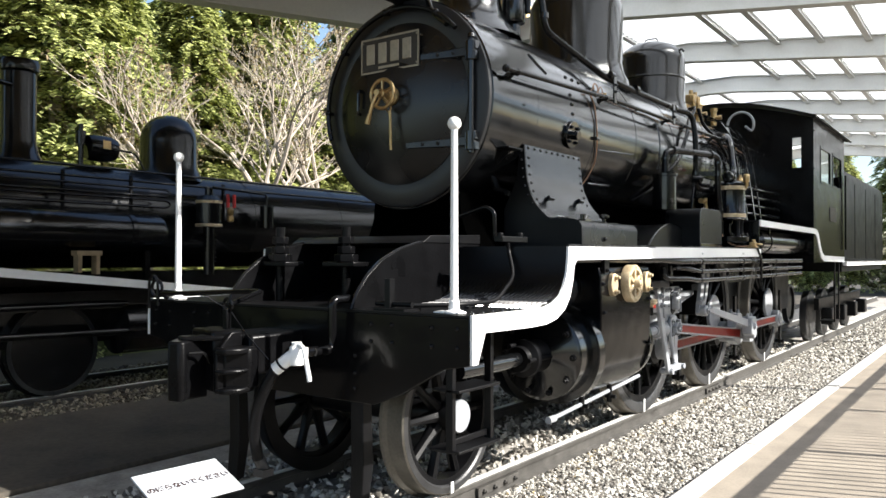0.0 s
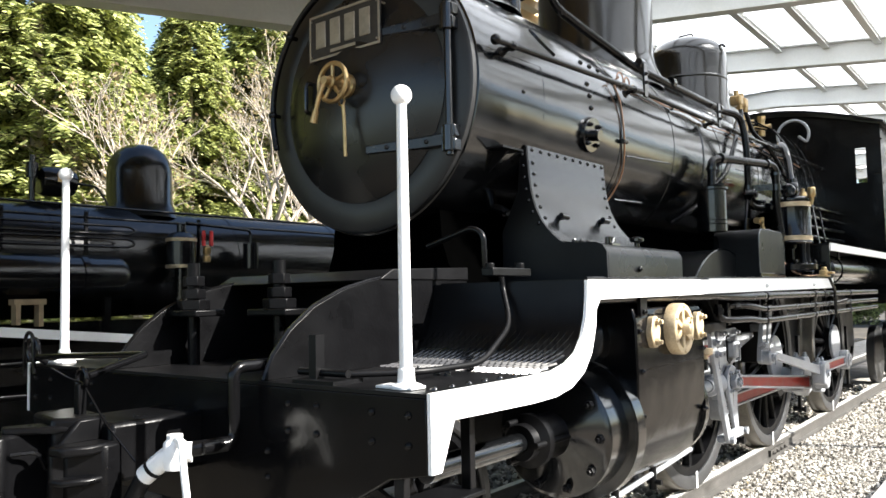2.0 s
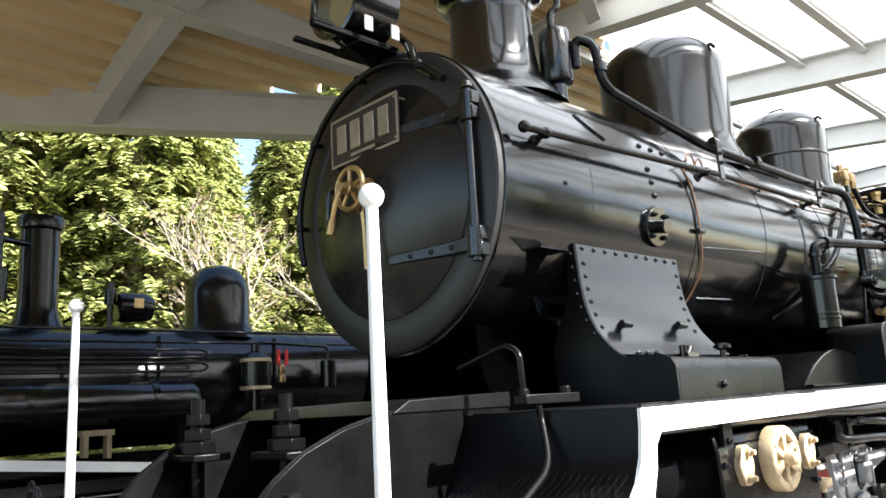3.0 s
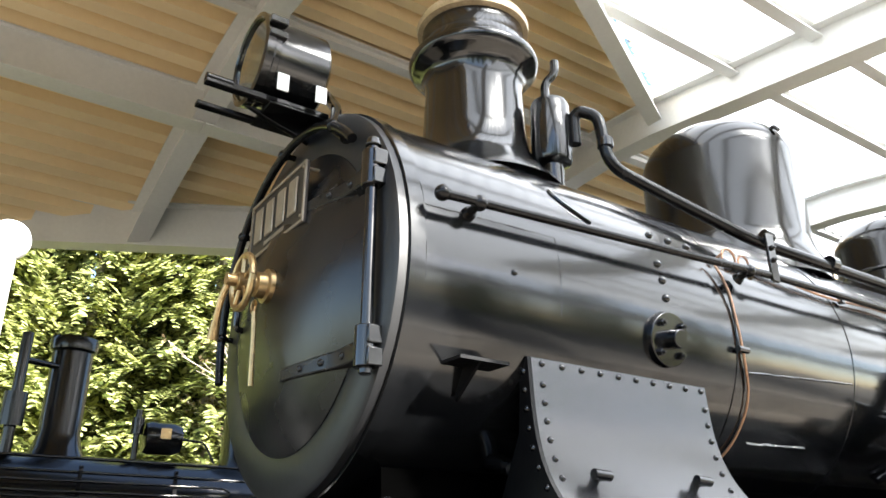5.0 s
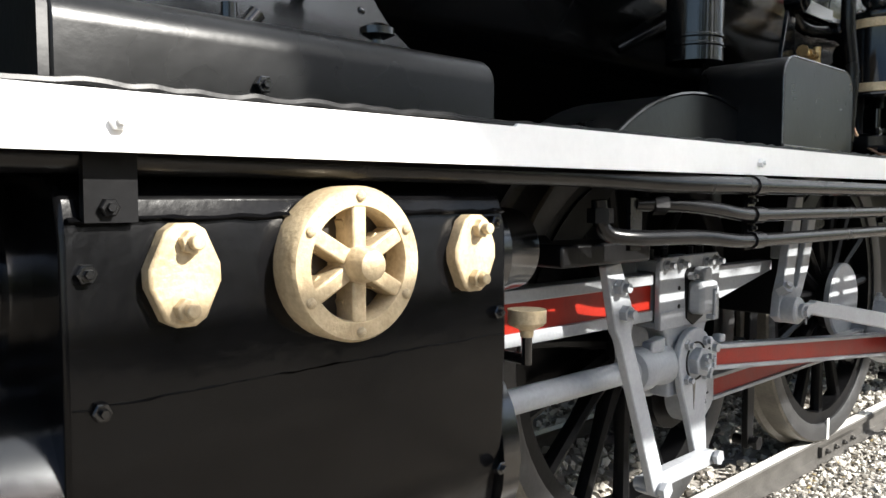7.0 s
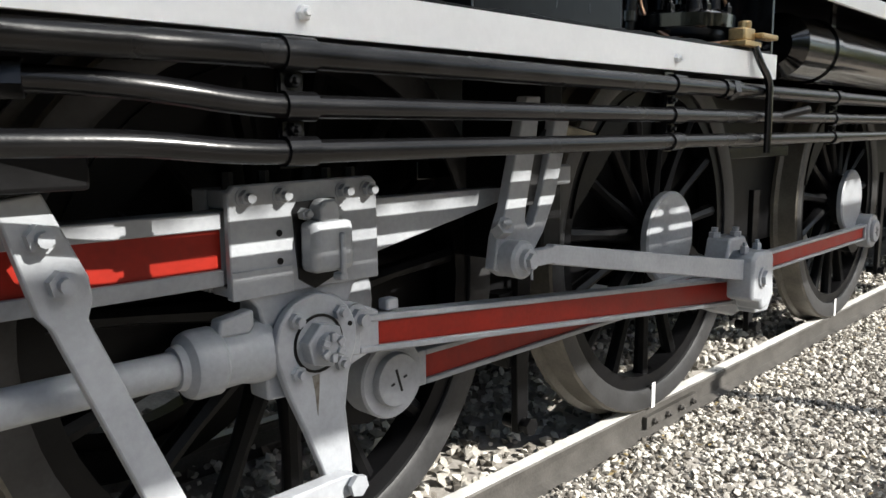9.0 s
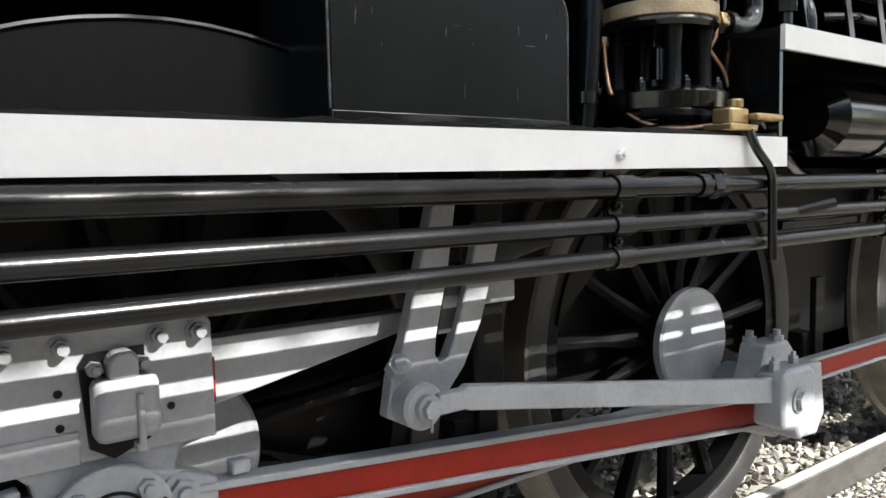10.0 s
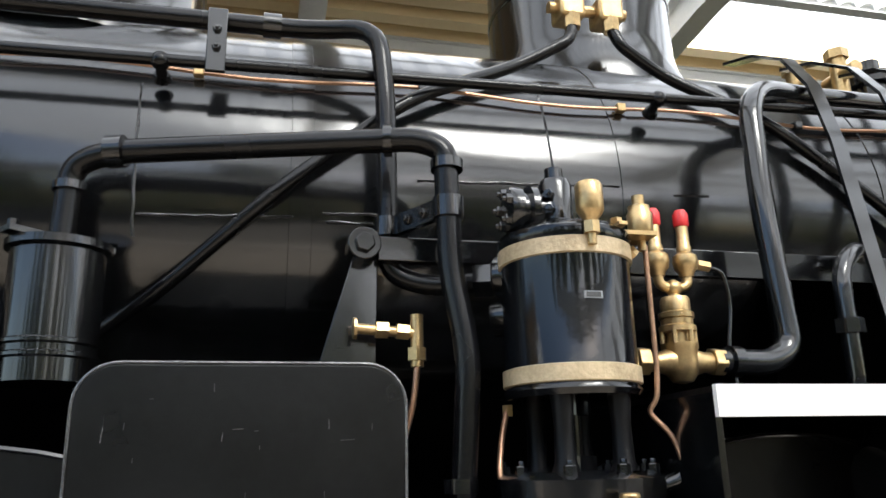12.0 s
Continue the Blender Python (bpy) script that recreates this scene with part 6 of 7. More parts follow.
def side_pipes():
    runs = ([(1.20, 1.02, 1.400), (1.23, 2.6, 1.398), (1.27, 2.95, 1.385), (1.29, 3.2, 1.385), (1.29, 7.2, 1.385)],
            [(1.20, 2.90, 1.335), (1.24, 3.02, 1.335), (1.275, 3.15, 1.325), (1.29, 3.30, 1.304), (1.29, 7.2, 1.306)],
            [(1.19, 2.77, 1.345), (1.19, 2.78, 1.262), (1.23, 2.86, 1.252), (1.27, 3.12, 1.250), (1.29, 3.28, 1.232), (1.29, 7.2, 1.236)])
    made = []
    for pts, r in zip(runs, (0.024, 0.0195, 0.0195)):
        made.append(part("side_pipe", Geo().tube(pts, r, 0.09, 14), PIPE, loco, "long black pipe below the running board"))
    for y in (3.375, 4.617, 5.90):
        g = Geo().box(1.262, 1.270, y - 0.024, y + 0.024, 1.205, 1.42)
        for z, r in ((1.385, 0.0285), (1.304, 0.0245), (1.233, 0.0245)):
            g.lathe([(r - 0.006, y - 0.03), (r, y - 0.03), (r, y + 0.03), (r - 0.006, y + 0.03)], (1.29, 0, z), "y", 18)
        b = part("pipe_clip", g, PIPE, made[0], "three-way pipe clip")
        part("clip_bolt", Geo().bolt((1.272, y, 1.345), (1, 0, 0), 0.012, 0.014).bolt((1.272, y, 1.268), (1, 0, 0), 0.012, 0.014).box(1.268, 1.276, y - 0.021, y + 0.021, 1.255, 1.36), PIPE, b)
    part("union_nut", Geo().cyl((1.29, 4.93, 1.385), (1.29, 4.965, 1.385), 0.034, n=6).cyl((1.29, 4.89, 1.385), (1.29, 5.0, 1.385), 0.029, n=14), PIPE, made[0])
    part("union_nut", Geo().cyl((1.215, 2.955, 1.335), (1.232, 2.99, 1.335), 0.028, n=6), PIPE, made[1])
    part("elbow_union", Geo().cyl((1.19, 2.775, 1.29), (1.19, 2.775, 1.325), 0.032, n=6).box(1.20, 1.212, 2.87, 2.92, 1.22, 1.35), PIPE, made[2])
    part("branch_stub", Geo().cyl((1.29, 5.33, 1.306), (1.36, 5.42, 1.33), 0.014), PIPE, made[1])
    # brass cock at the end of the lower board, with its drop pipe
    v = part("board_cock", Geo().box(1.245, 1.30, 5.02, 5.10, 1.535, 1.575), BRASS, loco, "aged brass cock on the running board", bevel=0.006)
    part("cock_flange", Geo().box(1.23, 1.31, 5.005, 5.125, 1.518, 1.535), BRASS, v, bevel=0.003)
    part("cock_handle", Geo().box(1.285, 1.325, 5.10, 5.22, 1.545, 1.562).cyl((1.27, 5.085, 1.575), (1.27, 5.085, 1.60), 0.02), BRASS, v, bevel=0.005)
    part("drop_pipe", Geo().tube([(1.30, 5.10, 1.52), (1.315, 5.11, 1.47), (1.325, 5.165, 1.42), (1.325, 5.17, 1.19)], 0.012, 0.04), BLACK, v)
    part("feed_pipe", Geo().tube([(1.26, 5.2, 1.55), (1.22, 5.35, 1.50), (1.15, 5.6, 1.42), (1.05, 5.9, 1.40)], 0.016, 0.08), BLACK, v)
    # air reservoir under the raised board
    r = part("air_reservoir", Geo().lathe([(0.0, 5.82), (0.08, 5.83), (0.13, 5.88), (0.13, 8.0), (0.08, 8.05), (0.0, 8.06)], (1.06, 0, 1.60), "y", 28), BLACK, loco, "black air reservoir slung under the board")
    for y in (6.2, 7.6):
        part("reservoir_strap", Geo().lathe([(0.128, y), (0.138, y), (0.138, y + 0.05), (0.128, y + 0.05)], (1.06, 0, 1.60), "y", 28).box(1.15, 1.16, y, y + 0.05, 1.6, 1.79), BLACK, r)


side_pipes()


def board_things():
    # rounded box
    rad = 0.085
    y0, y1, z0, z1 = 4.036, 4.69, 1.500, 1.870
    arc = [(y1 - rad + rad * math.cos(radians(a)), z1 - rad + rad * math.sin(radians(a))) for a in range(0, 91, 15)] + [(y0 + rad - rad * math.sin(radians(a)), z1 - rad + rad * math.cos(radians(a))) for a in range(0, 91, 15)]
    b = part("sheet_box", Geo().prism([(y0, z0), (y1, z0), *arc], "x", 0.74, 1.072), BOXPAINT, loco, "black sheet cover box with rounded top corners", bevel=0.007)
    part("worn_edge", Geo().tube([(1.070, yy, zz) for yy, zz in [(y1 - 0.001, z0 + 0.05), *arc, (y0 + 0.001, z0 + 0.05)]], 0.0035, 0.01, 6), WELD, b, "scuffed edge with bare glints")
    part("base_angle", Geo().box(1.072, 1.10, y0 - 0.02, y1 + 0.02, 1.507, 1.517).box(1.072, 1.078, y0, y1, 1.517, 1.548), BLACK, b, bevel=0.003)
    rnd = random.Random(12)
    for _ in range(14):
        yy, zz, ln = rnd.uniform(y0 + 0.06, y1 - 0.06), rnd.uniform(z0 + 0.08, z1 - 0.05), rnd.uniform(0.006, 0.030)
        m = Matrix.Translation((1.0722, yy, zz)) @ Matrix.Rotation(rnd.choice((0.05, 1.5, 1.62)), 4, "X")
        part("scuff", Geo().box(-0.0004, 0.0006, -ln / 2, ln / 2, -0.0009, 0.0009, m), WELD, b)
    pts = [(1.079, y0 + (y1 - y0) * i / 30, 1.512 + 0.004 * math.sin(1.7 * i) + rnd.uniform(0, 0.006)) for i in range(31)]
    part("foot_weld", Geo().tube(pts, 0.007, 0.01, 6), BLACK, b)
    # splashers
    for yc, n in ((W[0], 1), (W[1], 2)):
        pts = [(yc - 0.04 + 0.918 * math.cos(radians(a)), 0.80 + 0.918 * math.sin(radians(a))) for a in range(50, 131, 5)]
        s = part("splasher", Geo().prism([*pts], "x", 0.50, 0.90), BOXPAINT, loco, "low arched wheel splasher on the running board", bevel=0.004)
        part("splasher_rim", Geo().tube([(0.90, y, z) for y, z in pts], 0.007, 0.02, 6), BLACK, s)
        part("splasher_foot", Geo().box(0.88, 0.95, yc - 0.62, yc + 0.62, 1.506, 1.518), BLACK, s)
    # lubricator can
    c = part("oil_separator", Geo().lathe([(0.0, 1.85), (0.104, 1.855), (0.104, 1.905), (0.109, 1.91), (0.109, 1.917), (0.104, 1.921), (0.104, 1.935), (0.109, 1.94), (0.109, 1.947), (0.104, 1.951), (0.104, 2.155), (0.117, 2.162), (0.117, 2.18), (0.0, 2.182)], (0.785, 3.918, 0), "z", 40), BLACK, loco, "black upright oil separator can")
    part("can_clamp", Geo().prism([(0.87, 3.81), (0.905, 3.84), (0.72, 4.03), (0.68, 4.0)], "z", 2.182, 2.196).cyl((0.878, 3.838, 2.19), (0.878, 3.838, 2.212), 0.012, n=6).cyl((0.705, 4.002, 2.19), (0.705, 4.002, 2.212), 0.012, n=6), BLACK, c)
    ep = part("exhaust_pipe", Geo().tube([(0.79, 3.92, 2.18), (0.79, 3.925, 2.385), (0.83, 4.02, 2.408), (0.99, 4.74, 2.428), (1.005, 4.805, 2.40), (1.0, 4.812, 2.10), (1.015, 4.845, 1.90), (1.0, 4.822, 1.505)], 0.030, 0.06, 14), PIPE, loco, "thick black exhaust pipe with elbows")
    for p, q in (((0.79, 3.925, 2.315), (0.79, 3.925, 2.335)), ((0.828, 4.01, 2.407), (0.838, 4.05, 2.409)), ((0.972, 4.66, 2.426), (0.977, 4.68, 2.426)), ((1.004, 4.808, 2.345), (1.003, 4.808, 2.37)), ((1.0, 4.823, 1.60), (1.0, 4.823, 1.63))):
        part("elbow_collar", Geo().cyl(p, q, 0.040, n=16), BLACK, ep)
    part("pipe_strap", Geo().prism([(0.835, 4.715), (0.845, 4.700), (1.01, 4.790), (1.0, 4.805)], "z", 2.225, 2.275).cyl((1.003, 4.810, 2.225), (1.003, 4.810, 2.275), 0.038).cyl((0.82, 4.692, 2.225), (0.82, 4.692, 2.275), 0.036).bolt((0.90, 4.735, 2.25), (0.5, -0.85, 0), 0.014).bolt((0.95, 4.762, 2.25), (0.5, -0.85, 0), 0.014), BLACK, ep)
    # lever bracket below the pipes
    lb = part("lever_bracket", Geo().prism([(4.50, 1.82), (4.66, 1.82), (4.665, 2.16), (4.60, 2.16)], "x", 0.82, 0.84), BLACK, loco, bevel=0.003)
    part("lever_bar", Geo().box(0.84, 0.875, 4.66, 4.98, 2.150, 2.212).cyl((0.82, 4.625, 2.188), (0.895, 4.625, 2.188), 0.042).cyl((0.895, 4.625, 2.188), (0.91, 4.625, 2.188), 0.026, n=6), BLACK, lb, bevel=0.003)
    # brass cock
    k = part("drain_valve", Geo().cyl((0.90, 4.60, 1.975), (0.90, 4.76, 1.965), 0.013).cyl((0.90, 4.65, 1.973), (0.90, 4.68, 1.972), 0.022, n=6).cyl((0.90, 4.70, 1.97), (0.90, 4.73, 1.968), 0.020, n=6).cyl((0.90, 4.75, 1.885), (0.90, 4.75, 2.01), 0.016).cyl((0.90, 4.75, 1.90), (0.90, 4.75, 1.93), 0.024, n=6), BRASS, loco, "small brass drain valve")
    part("valve_wheel", Geo().cyl((0.90, 4.597, 1.975), (0.90, 4.605, 1.975), 0.026, n=8), BRASS, k)
    part("valve_pipe", Geo().tube([(0.90, 4.75, 1.89), (0.90, 4.74, 1.80), (0.88, 4.70, 1.65)], 0.008, 0.04), COPPER, k)
    # slanting sand pipes and brass sander valves
    a = part("sand_pipe", Geo().tube([(0.585, 5.36, 3.07), (0.60, 5.34, 3.0), on_boiler(36, 5.15, 0.04), on_boiler(18, 4.78, 0.05), on_boiler(-6, 4.42, 0.05), on_boiler(-30, 4.10, 0.03), on_boiler(-46, 3.85, 0.01)], 0.020, 0.12), PIPE, loco, "slanting black sand pipe")
    part("sand_pipe", Geo().tube([(0.585, 5.50, 3.07), (0.60, 5.52, 3.0), on_boiler(38, 5.68, 0.04), on_boiler(22, 5.95, 0.045), on_boiler(-4, 6.35, 0.05), on_boiler(-22, 6.6, 0.05)], 0.020, 0.12), PIPE, loco, "slanting black sand pipe")
    for y in (5.36, 5.50):
        c = Vector((0.555, y, 3.125))
        sv = part("sander_valve", Geo().box(c.x - 0.05, c.x + 0.05, c.y - 0.045, c.y + 0.045, c.z - 0.03, c.z + 0.06), BRASS, loco, "brass sander valve", bevel=0.012)
        part("valve_nut", Geo().cyl(c + Vector((0.03, 0, -0.07)), c + Vector((0.03, 0, -0.02)), 0.028, n=6).cyl(c + Vector((0, 0, 0.05)), c + Vector((0, 0, 0.11)), 0.022).cyl(c + Vector((0, -0.07, 0.02)), c + Vector((0, 0.07, 0.02)), 0.02), BRASS, sv)


board_things()


def pump():
    x, y = 1.04, 5.08
    p = part("air_pump", Geo().lathe([(0.0, 1.795), (0.150, 1.797), (0.157, 1.81), (0.151, 1.82), (0.150, 2.095), (0.156, 2.14), (0.160, 2.150), (0.158, 2.166), (0.140, 2.182), (0.09, 2.19), (0.0, 2.192)], (x, y, 0), "z", 56), PUMP, loco, "black air pump with gilt bands and brass fittings")
    for z0, z1 in ((1.822, 1.863), (2.100, 2.142)):
        part("gilt_band", Geo().lathe([(0.149, z0), (0.157, z0 + 0.003), (0.157, z1 - 0.003), (0.149, z1)], (x, y, 0), "z", 56), GOLD, p, "gilt band")
    part("maker_label", Geo().box(x + 0.148, x + 0.153, y - 0.022, y + 0.020, 1.998, 2.014), SILVER, p, "small raised plate")
    part("label_field", Geo().box(x + 0.152, x + 0.1545, y - 0.017, y + 0.015, 2.001, 2.011), BLACK, p)
    part("valve_head", Geo().lathe([(0.047, 2.18), (0.047, 2.20), (0.041, 2.205), (0.041, 2.292), (0.034, 2.308), (0.022, 2.312), (0.022, 2.338), (0.0, 2.338)], (1.07, 5.055, 0), "z", 20), BLACK, p)
    for dz in (2.225, 2.262):
        part("head_plug", Geo().bolt((1.10, 5.03, dz), (0.75, -0.6, 0), 0.013, 0.016), BLACK, p)
    part("steam_chest_cap", Geo().lathe([(0.0, 4.935), (0.052, 4.937), (0.056, 4.945), (0.056, 4.965), (0.045, 4.970), (0.045, 5.06)], (1.06, 0, 2.232), "y", 24), BLACK, p)
    part("chest_flange", Geo().lathe([(0.04, 4.985), (0.062, 4.985), (0.062, 5.0), (0.04, 5.0)], (1.06, 0, 2.232), "y", 24), BLACK, p)
    for k in range(5):
        a = 2 * math.pi * k / 5 + 0.4
        part("cap_bolt", Geo().bolt((1.06 + 0.040 * math.cos(a), 4.937, 2.232 + 0.040 * math.sin(a)), (0, -1, 0), 0.013, 0.014), BLACK, p)
    part("oil_cup", Geo().lathe([(0.010, 2.115), (0.010, 2.14), (0.012, 2.165), (0.026, 2.182), (0.031, 2.192), (0.031, 2.248), (0.026, 2.256), (0.0, 2.258)], (1.205, 5.08, 0), "z", 26), BRASS, p, "brass oil cup")
    part("cup_nut", Geo().cyl((1.205, 5.08, 2.140), (1.205, 5.08, 2.166), 0.019, n=6), BRASS, p)
    part("rim_tab", Geo().box(1.12, 1.20, 5.15, 5.17, 2.166, 2.174).box(1.06, 1.15, 5.17, 5.27, 2.160, 2.170).cyl((1.165, 5.16, 2.17), (1.165, 5.16, 2.19), 0.014, n=6), BRASS, p, "brass bracket tab")
    for ang in (-150, -35, 35, 150):
        q = Vector((x + 0.115 * math.cos(radians(ang)), y + 0.115 * math.sin(radians(ang)), 0))
        part("pump_leg", Geo().lathe([(0.034, 1.63), (0.024, 1.66), (0.021, 1.73), (0.026, 1.80)], (q.x, q.y, 0), "z", 14), BLACK_FLAT, p)
    part("piston_gland", Geo().cyl((x, y, 1.60), (x, y, 1.82), 0.016).cyl((x, y, 1.635), (x, y, 1.672), 0.045, n=6).cyl((x, y, 1.76), (x, y, 1.80), 0.034, n=6), BLACK, p)
    part("air_cylinder", Geo().lathe([(0.0, 1.506), (0.15, 1.507), (0.15, 1.518), (0.168, 1.524), (0.152, 1.532), (0.168, 1.540), (0.152, 1.548), (0.168, 1.556), (0.155, 1.565), (0.185, 1.585), (0.187, 1.625), (0.165, 1.640), (0.0, 1.642)], (x, y, 0), "z", 44), BLACK, p, "finned lower air cylinder")
    for k in range(9):
        a = 2 * math.pi * k / 9 + 0.2
        part("flange_bolt", Geo().bolt((x + 0.163 * math.cos(a), y + 0.163 * math.sin(a), 1.638), (0, 0, 1), 0.014, 0.016), BLACK, p)
    part("cylinder_elbow", Geo().tube([(1.08, 5.25, 1.60), (1.10, 5.30, 1.62), (1.10, 5.31, 1.655), (1.11, 5.33, 1.66), (1.11, 5.335, 1.54)], 0.022, 0.03), BLACK, p)
    part("inlet_flange", Geo().cyl((0.93, 4.95, 2.10), (0.97, 5.01, 2.10), 0.055, n=20).cyl((0.90, 4.90, 2.10), (0.92, 4.94, 2.10), 0.045, n=6), BLACK, p)
    part("inlet_flange", Geo().cyl((0.92, 4.94, 2.00), (0.96, 5.0, 2.00), 0.045, n=16), BLACK, p)
    # brass safety and check valves
    cx, cy = 0.93, 5.425
    f = part("brass_check_valve", Geo().lathe([(0.0, 1.842), (0.026, 1.848), (0.040, 1.868), (0.045, 1.895), (0.043, 1.925), (0.047, 1.932), (0.047, 1.944), (0.030, 1.946), (0.030, 1.972), (0.047, 1.974), (0.047, 1.988), (0.041, 1.992), (0.041, 2.006), (0.045, 2.009), (0.045, 2.022), (0.038, 2.026), (0.038, 2.056), (0.034, 2.064), (0.0, 2.066)], (cx, cy, 0), "z", 28), BRASS, loco, "stacked brass check valve and safety valves")
    for k in range(6):
        a = math.pi / 3 * k + 0.3
        part("cage_bar", Geo().cyl((cx + 0.041 * math.cos(a), cy + 0.041 * math.sin(a), 1.942), (cx + 0.041 * math.cos(a), cy + 0.041 * math.sin(a), 1.976), 0.0075, n=8), BRASS, f)
    part("valve_tee", Geo().lathe([(0.024, 5.31), (0.024, 5.36), (0.034, 5.385), (0.038, 5.42), (0.034, 5.46), (0.026, 5.49), (0.026, 5.53)], (cx, 0, 1.897), "y", 22), BRASS, f)
    for y2 in (5.315, 5.525):
        part("tee_nut", Geo().cyl((cx, y2 - 0.017, 1.899), (cx, y2 + 0.017, 1.899), 0.037, n=6), BRASS, f, bevel=0.003)
    part("junction", Geo().ball((cx, cy, 2.090), 0.022).cyl((cx, cy, 2.06), (cx, cy, 2.09), 0.014), BRASS, f)
    for y2 in (5.385, 5.468):
        b = part("safety_valve", Geo().tube([(cx, cy, 2.088), (cx, y2, 2.096), (cx, y2, 2.135)], 0.014, 0.02).lathe([(0.018, 2.120), (0.021, 2.132), (0.030, 2.142), (0.033, 2.160), (0.031, 2.176), (0.019, 2.186), (0.020, 2.20), (0.017, 2.205), (0.016, 2.275), (0.0, 2.276)], (cx, y2, 0), "z", 20), BRASS, f)
        part("red_cap", Geo().lathe([(0.019, 2.258), (0.0205, 2.262), (0.0205, 2.292), (0.014, 2.304), (0.0, 2.306)], (cx, y2, 0), "z", 18), CAPRED, b, "bright red cap")
    part("brass_governor", Geo().lathe([(0.010, 2.135), (0.010, 2.16), (0.024, 2.168), (0.029, 2.180), (0.031, 2.225), (0.026, 2.232), (0.026, 2.245), (0.015, 2.250), (0.015, 2.272), (0.0, 2.273)], (1.10, 5.255, 0), "z", 20), BRASS, f)
    part("governor_nut", Geo().cyl((1.10, 5.215, 2.135), (1.10, 5.23, 2.12), 0.018, n=6), BRASS, f)
    part("copper_drop", Geo().tube([(1.10, 5.262, 2.15), (1.10, 5.262, 1.85), (1.10, 5.255, 1.79), (1.09, 5.235, 1.765), (1.11, 5.28, 1.71), (1.12, 5.29, 1.66)], 0.0065, 0.04), COPPER, f)
    part("side_nut", Geo().cyl((cx, 5.50, 2.155), (cx, 5.535, 2.15), 0.015, n=6).cyl((cx, 5.47, 2.157), (cx, 5.50, 2.155), 0.010), BRASS, f)
    part("black_drop", Geo().tube([(cx, 5.53, 2.15), (cx, 5.575, 2.14), (cx - 0.01, 5.595, 2.06), (cx - 0.01, 5.57, 1.92), (cx, 5.58, 1.83)], 0.006, 0.05), BLACK, f)
    part("copper_drop", Geo().tube([(0.965, 4.945, 1.775), (0.985, 4.925, 1.72), (1.02, 4.90, 1.62), (1.10, 4.93, 1.545), (1.18, 4.99, 1.527), (1.24, 5.04, 1.535)], 0.007, 0.07), COPPER, f)
    part("drop_nut", Geo().cyl((0.962, 4.948, 1.765), (0.962, 4.948, 1.79), 0.013, n=6), BRASS, f)
    d = part("delivery_pipe", Geo().tube([(0.93, 5.53, 1.90), (0.92, 5.69, 1.900), (0.91, 5.765, 1.94), (0.89, 5.755, 2.36), (0.85, 5.79, 2.68), (0.79, 5.88, 2.775), (0.70, 6.10, 2.82), (0.63, 6.9, 2.85)], 0.034, 0.10, 14), BLACK, loco, "thick black delivery pipe")
    part("elbow", Geo().cyl((0.93, 5.56, 1.90), (0.928, 5.59, 1.90), 0.042, n=14), BLACK, d)
    # strap and pipes on the firebox side
    s = part("flat_strap", Geo().band([(0.35, 3.12), (0.52, 3.06), (0.66, 2.97), (0.76, 2.82), (0.82, 2.60), (0.88, 2.2), (0.94, 1.82)], "y", 6.08, 6.13, 0.012), BLACK, loco, "flat black strap curving down the boiler")
    for y in (6.18, 6.45):
        part("strap", Geo().band([(0.35, 3.12), (0.52, 3.06), (0.68, 2.95), (0.79, 2.80), (0.86, 2.55), (0.92, 2.2), (0.97, 1.82)], "y", y + 0.15, y + 0.19, 0.012), BLACK, s)
    for i, z in enumerate((2.24, 2.14, 2.04, 1.94)):
        part("cooling_pipe", Geo().tube([(0.80, 6.45, z), (0.88, 6.55, z), (0.92, 7.7, z)], 0.022, 0.05), BLACK, s)
    for pts, r in (([(0.76, 5.9, 1.80), (0.92, 5.95, 1.80), (0.92, 5.95, 2.16), (0.88, 6.05, 2.24), (0.80, 6.15, 2.24)], 0.026), ([(0.92, 6.12, 1.80), (0.92, 6.12, 2.02), (0.84, 6.16, 2.12)], 0.026)):
        part("firebox_pipe", Geo().tube(pts, r, 0.07), BLACK, s)
    part("firebox_band", Geo().box(0.735, 0.76, 5.25, 7.6, 2.168, 2.250).bolt((0.76, 6.02, 2.21), (1, 0, 0), 0.014), BLACK, s, "flat bar along the firebox", bevel=0.003)
    part("pipe_union", Geo().cyl((0.92, 5.95, 1.98), (0.92, 5.95, 2.02), 0.042, n=8), BLACK, s)
    # turret fittings over the firebox
    t = part("steam_turret", Geo().lathe([(0.09, 3.0), (0.09, 3.22), (0.12, 3.23), (0.12, 3.28), (0.05, 3.30), (0.05, 3.36), (0.0, 3.36)], (0.10, 7.0, 0), "z", 20), BLACK, loco, "steam turret with brass valves")
    for dx, dy in ((0.20, -0.25), (0.28, 0.1), (0.05, -0.35)):
        part("brass_valve", Geo().cyl((dx, 7.0 + dy, 3.12), (dx, 7.0 + dy, 3.32), 0.035).cyl((dx - 0.08, 7.0 + dy, 3.22), (dx + 0.10, 7.0 + dy, 3.22), 0.028).cyl((dx, 7.0 + dy, 3.30), (dx, 7.0 + dy, 3.34), 0.05, n=6), BRASS, t)
    part("handle_ring", Geo().tube([(0.55, 7.55, 3.15 + 0.0)] + [(0.48 + 0.17 * math.cos(q), 7.6, 3.18 + 0.17 * math.sin(q)) for q in np.linspace(-0.6, 3.6, 14)], 0.016, 0.03), SILVER, t)


pump()


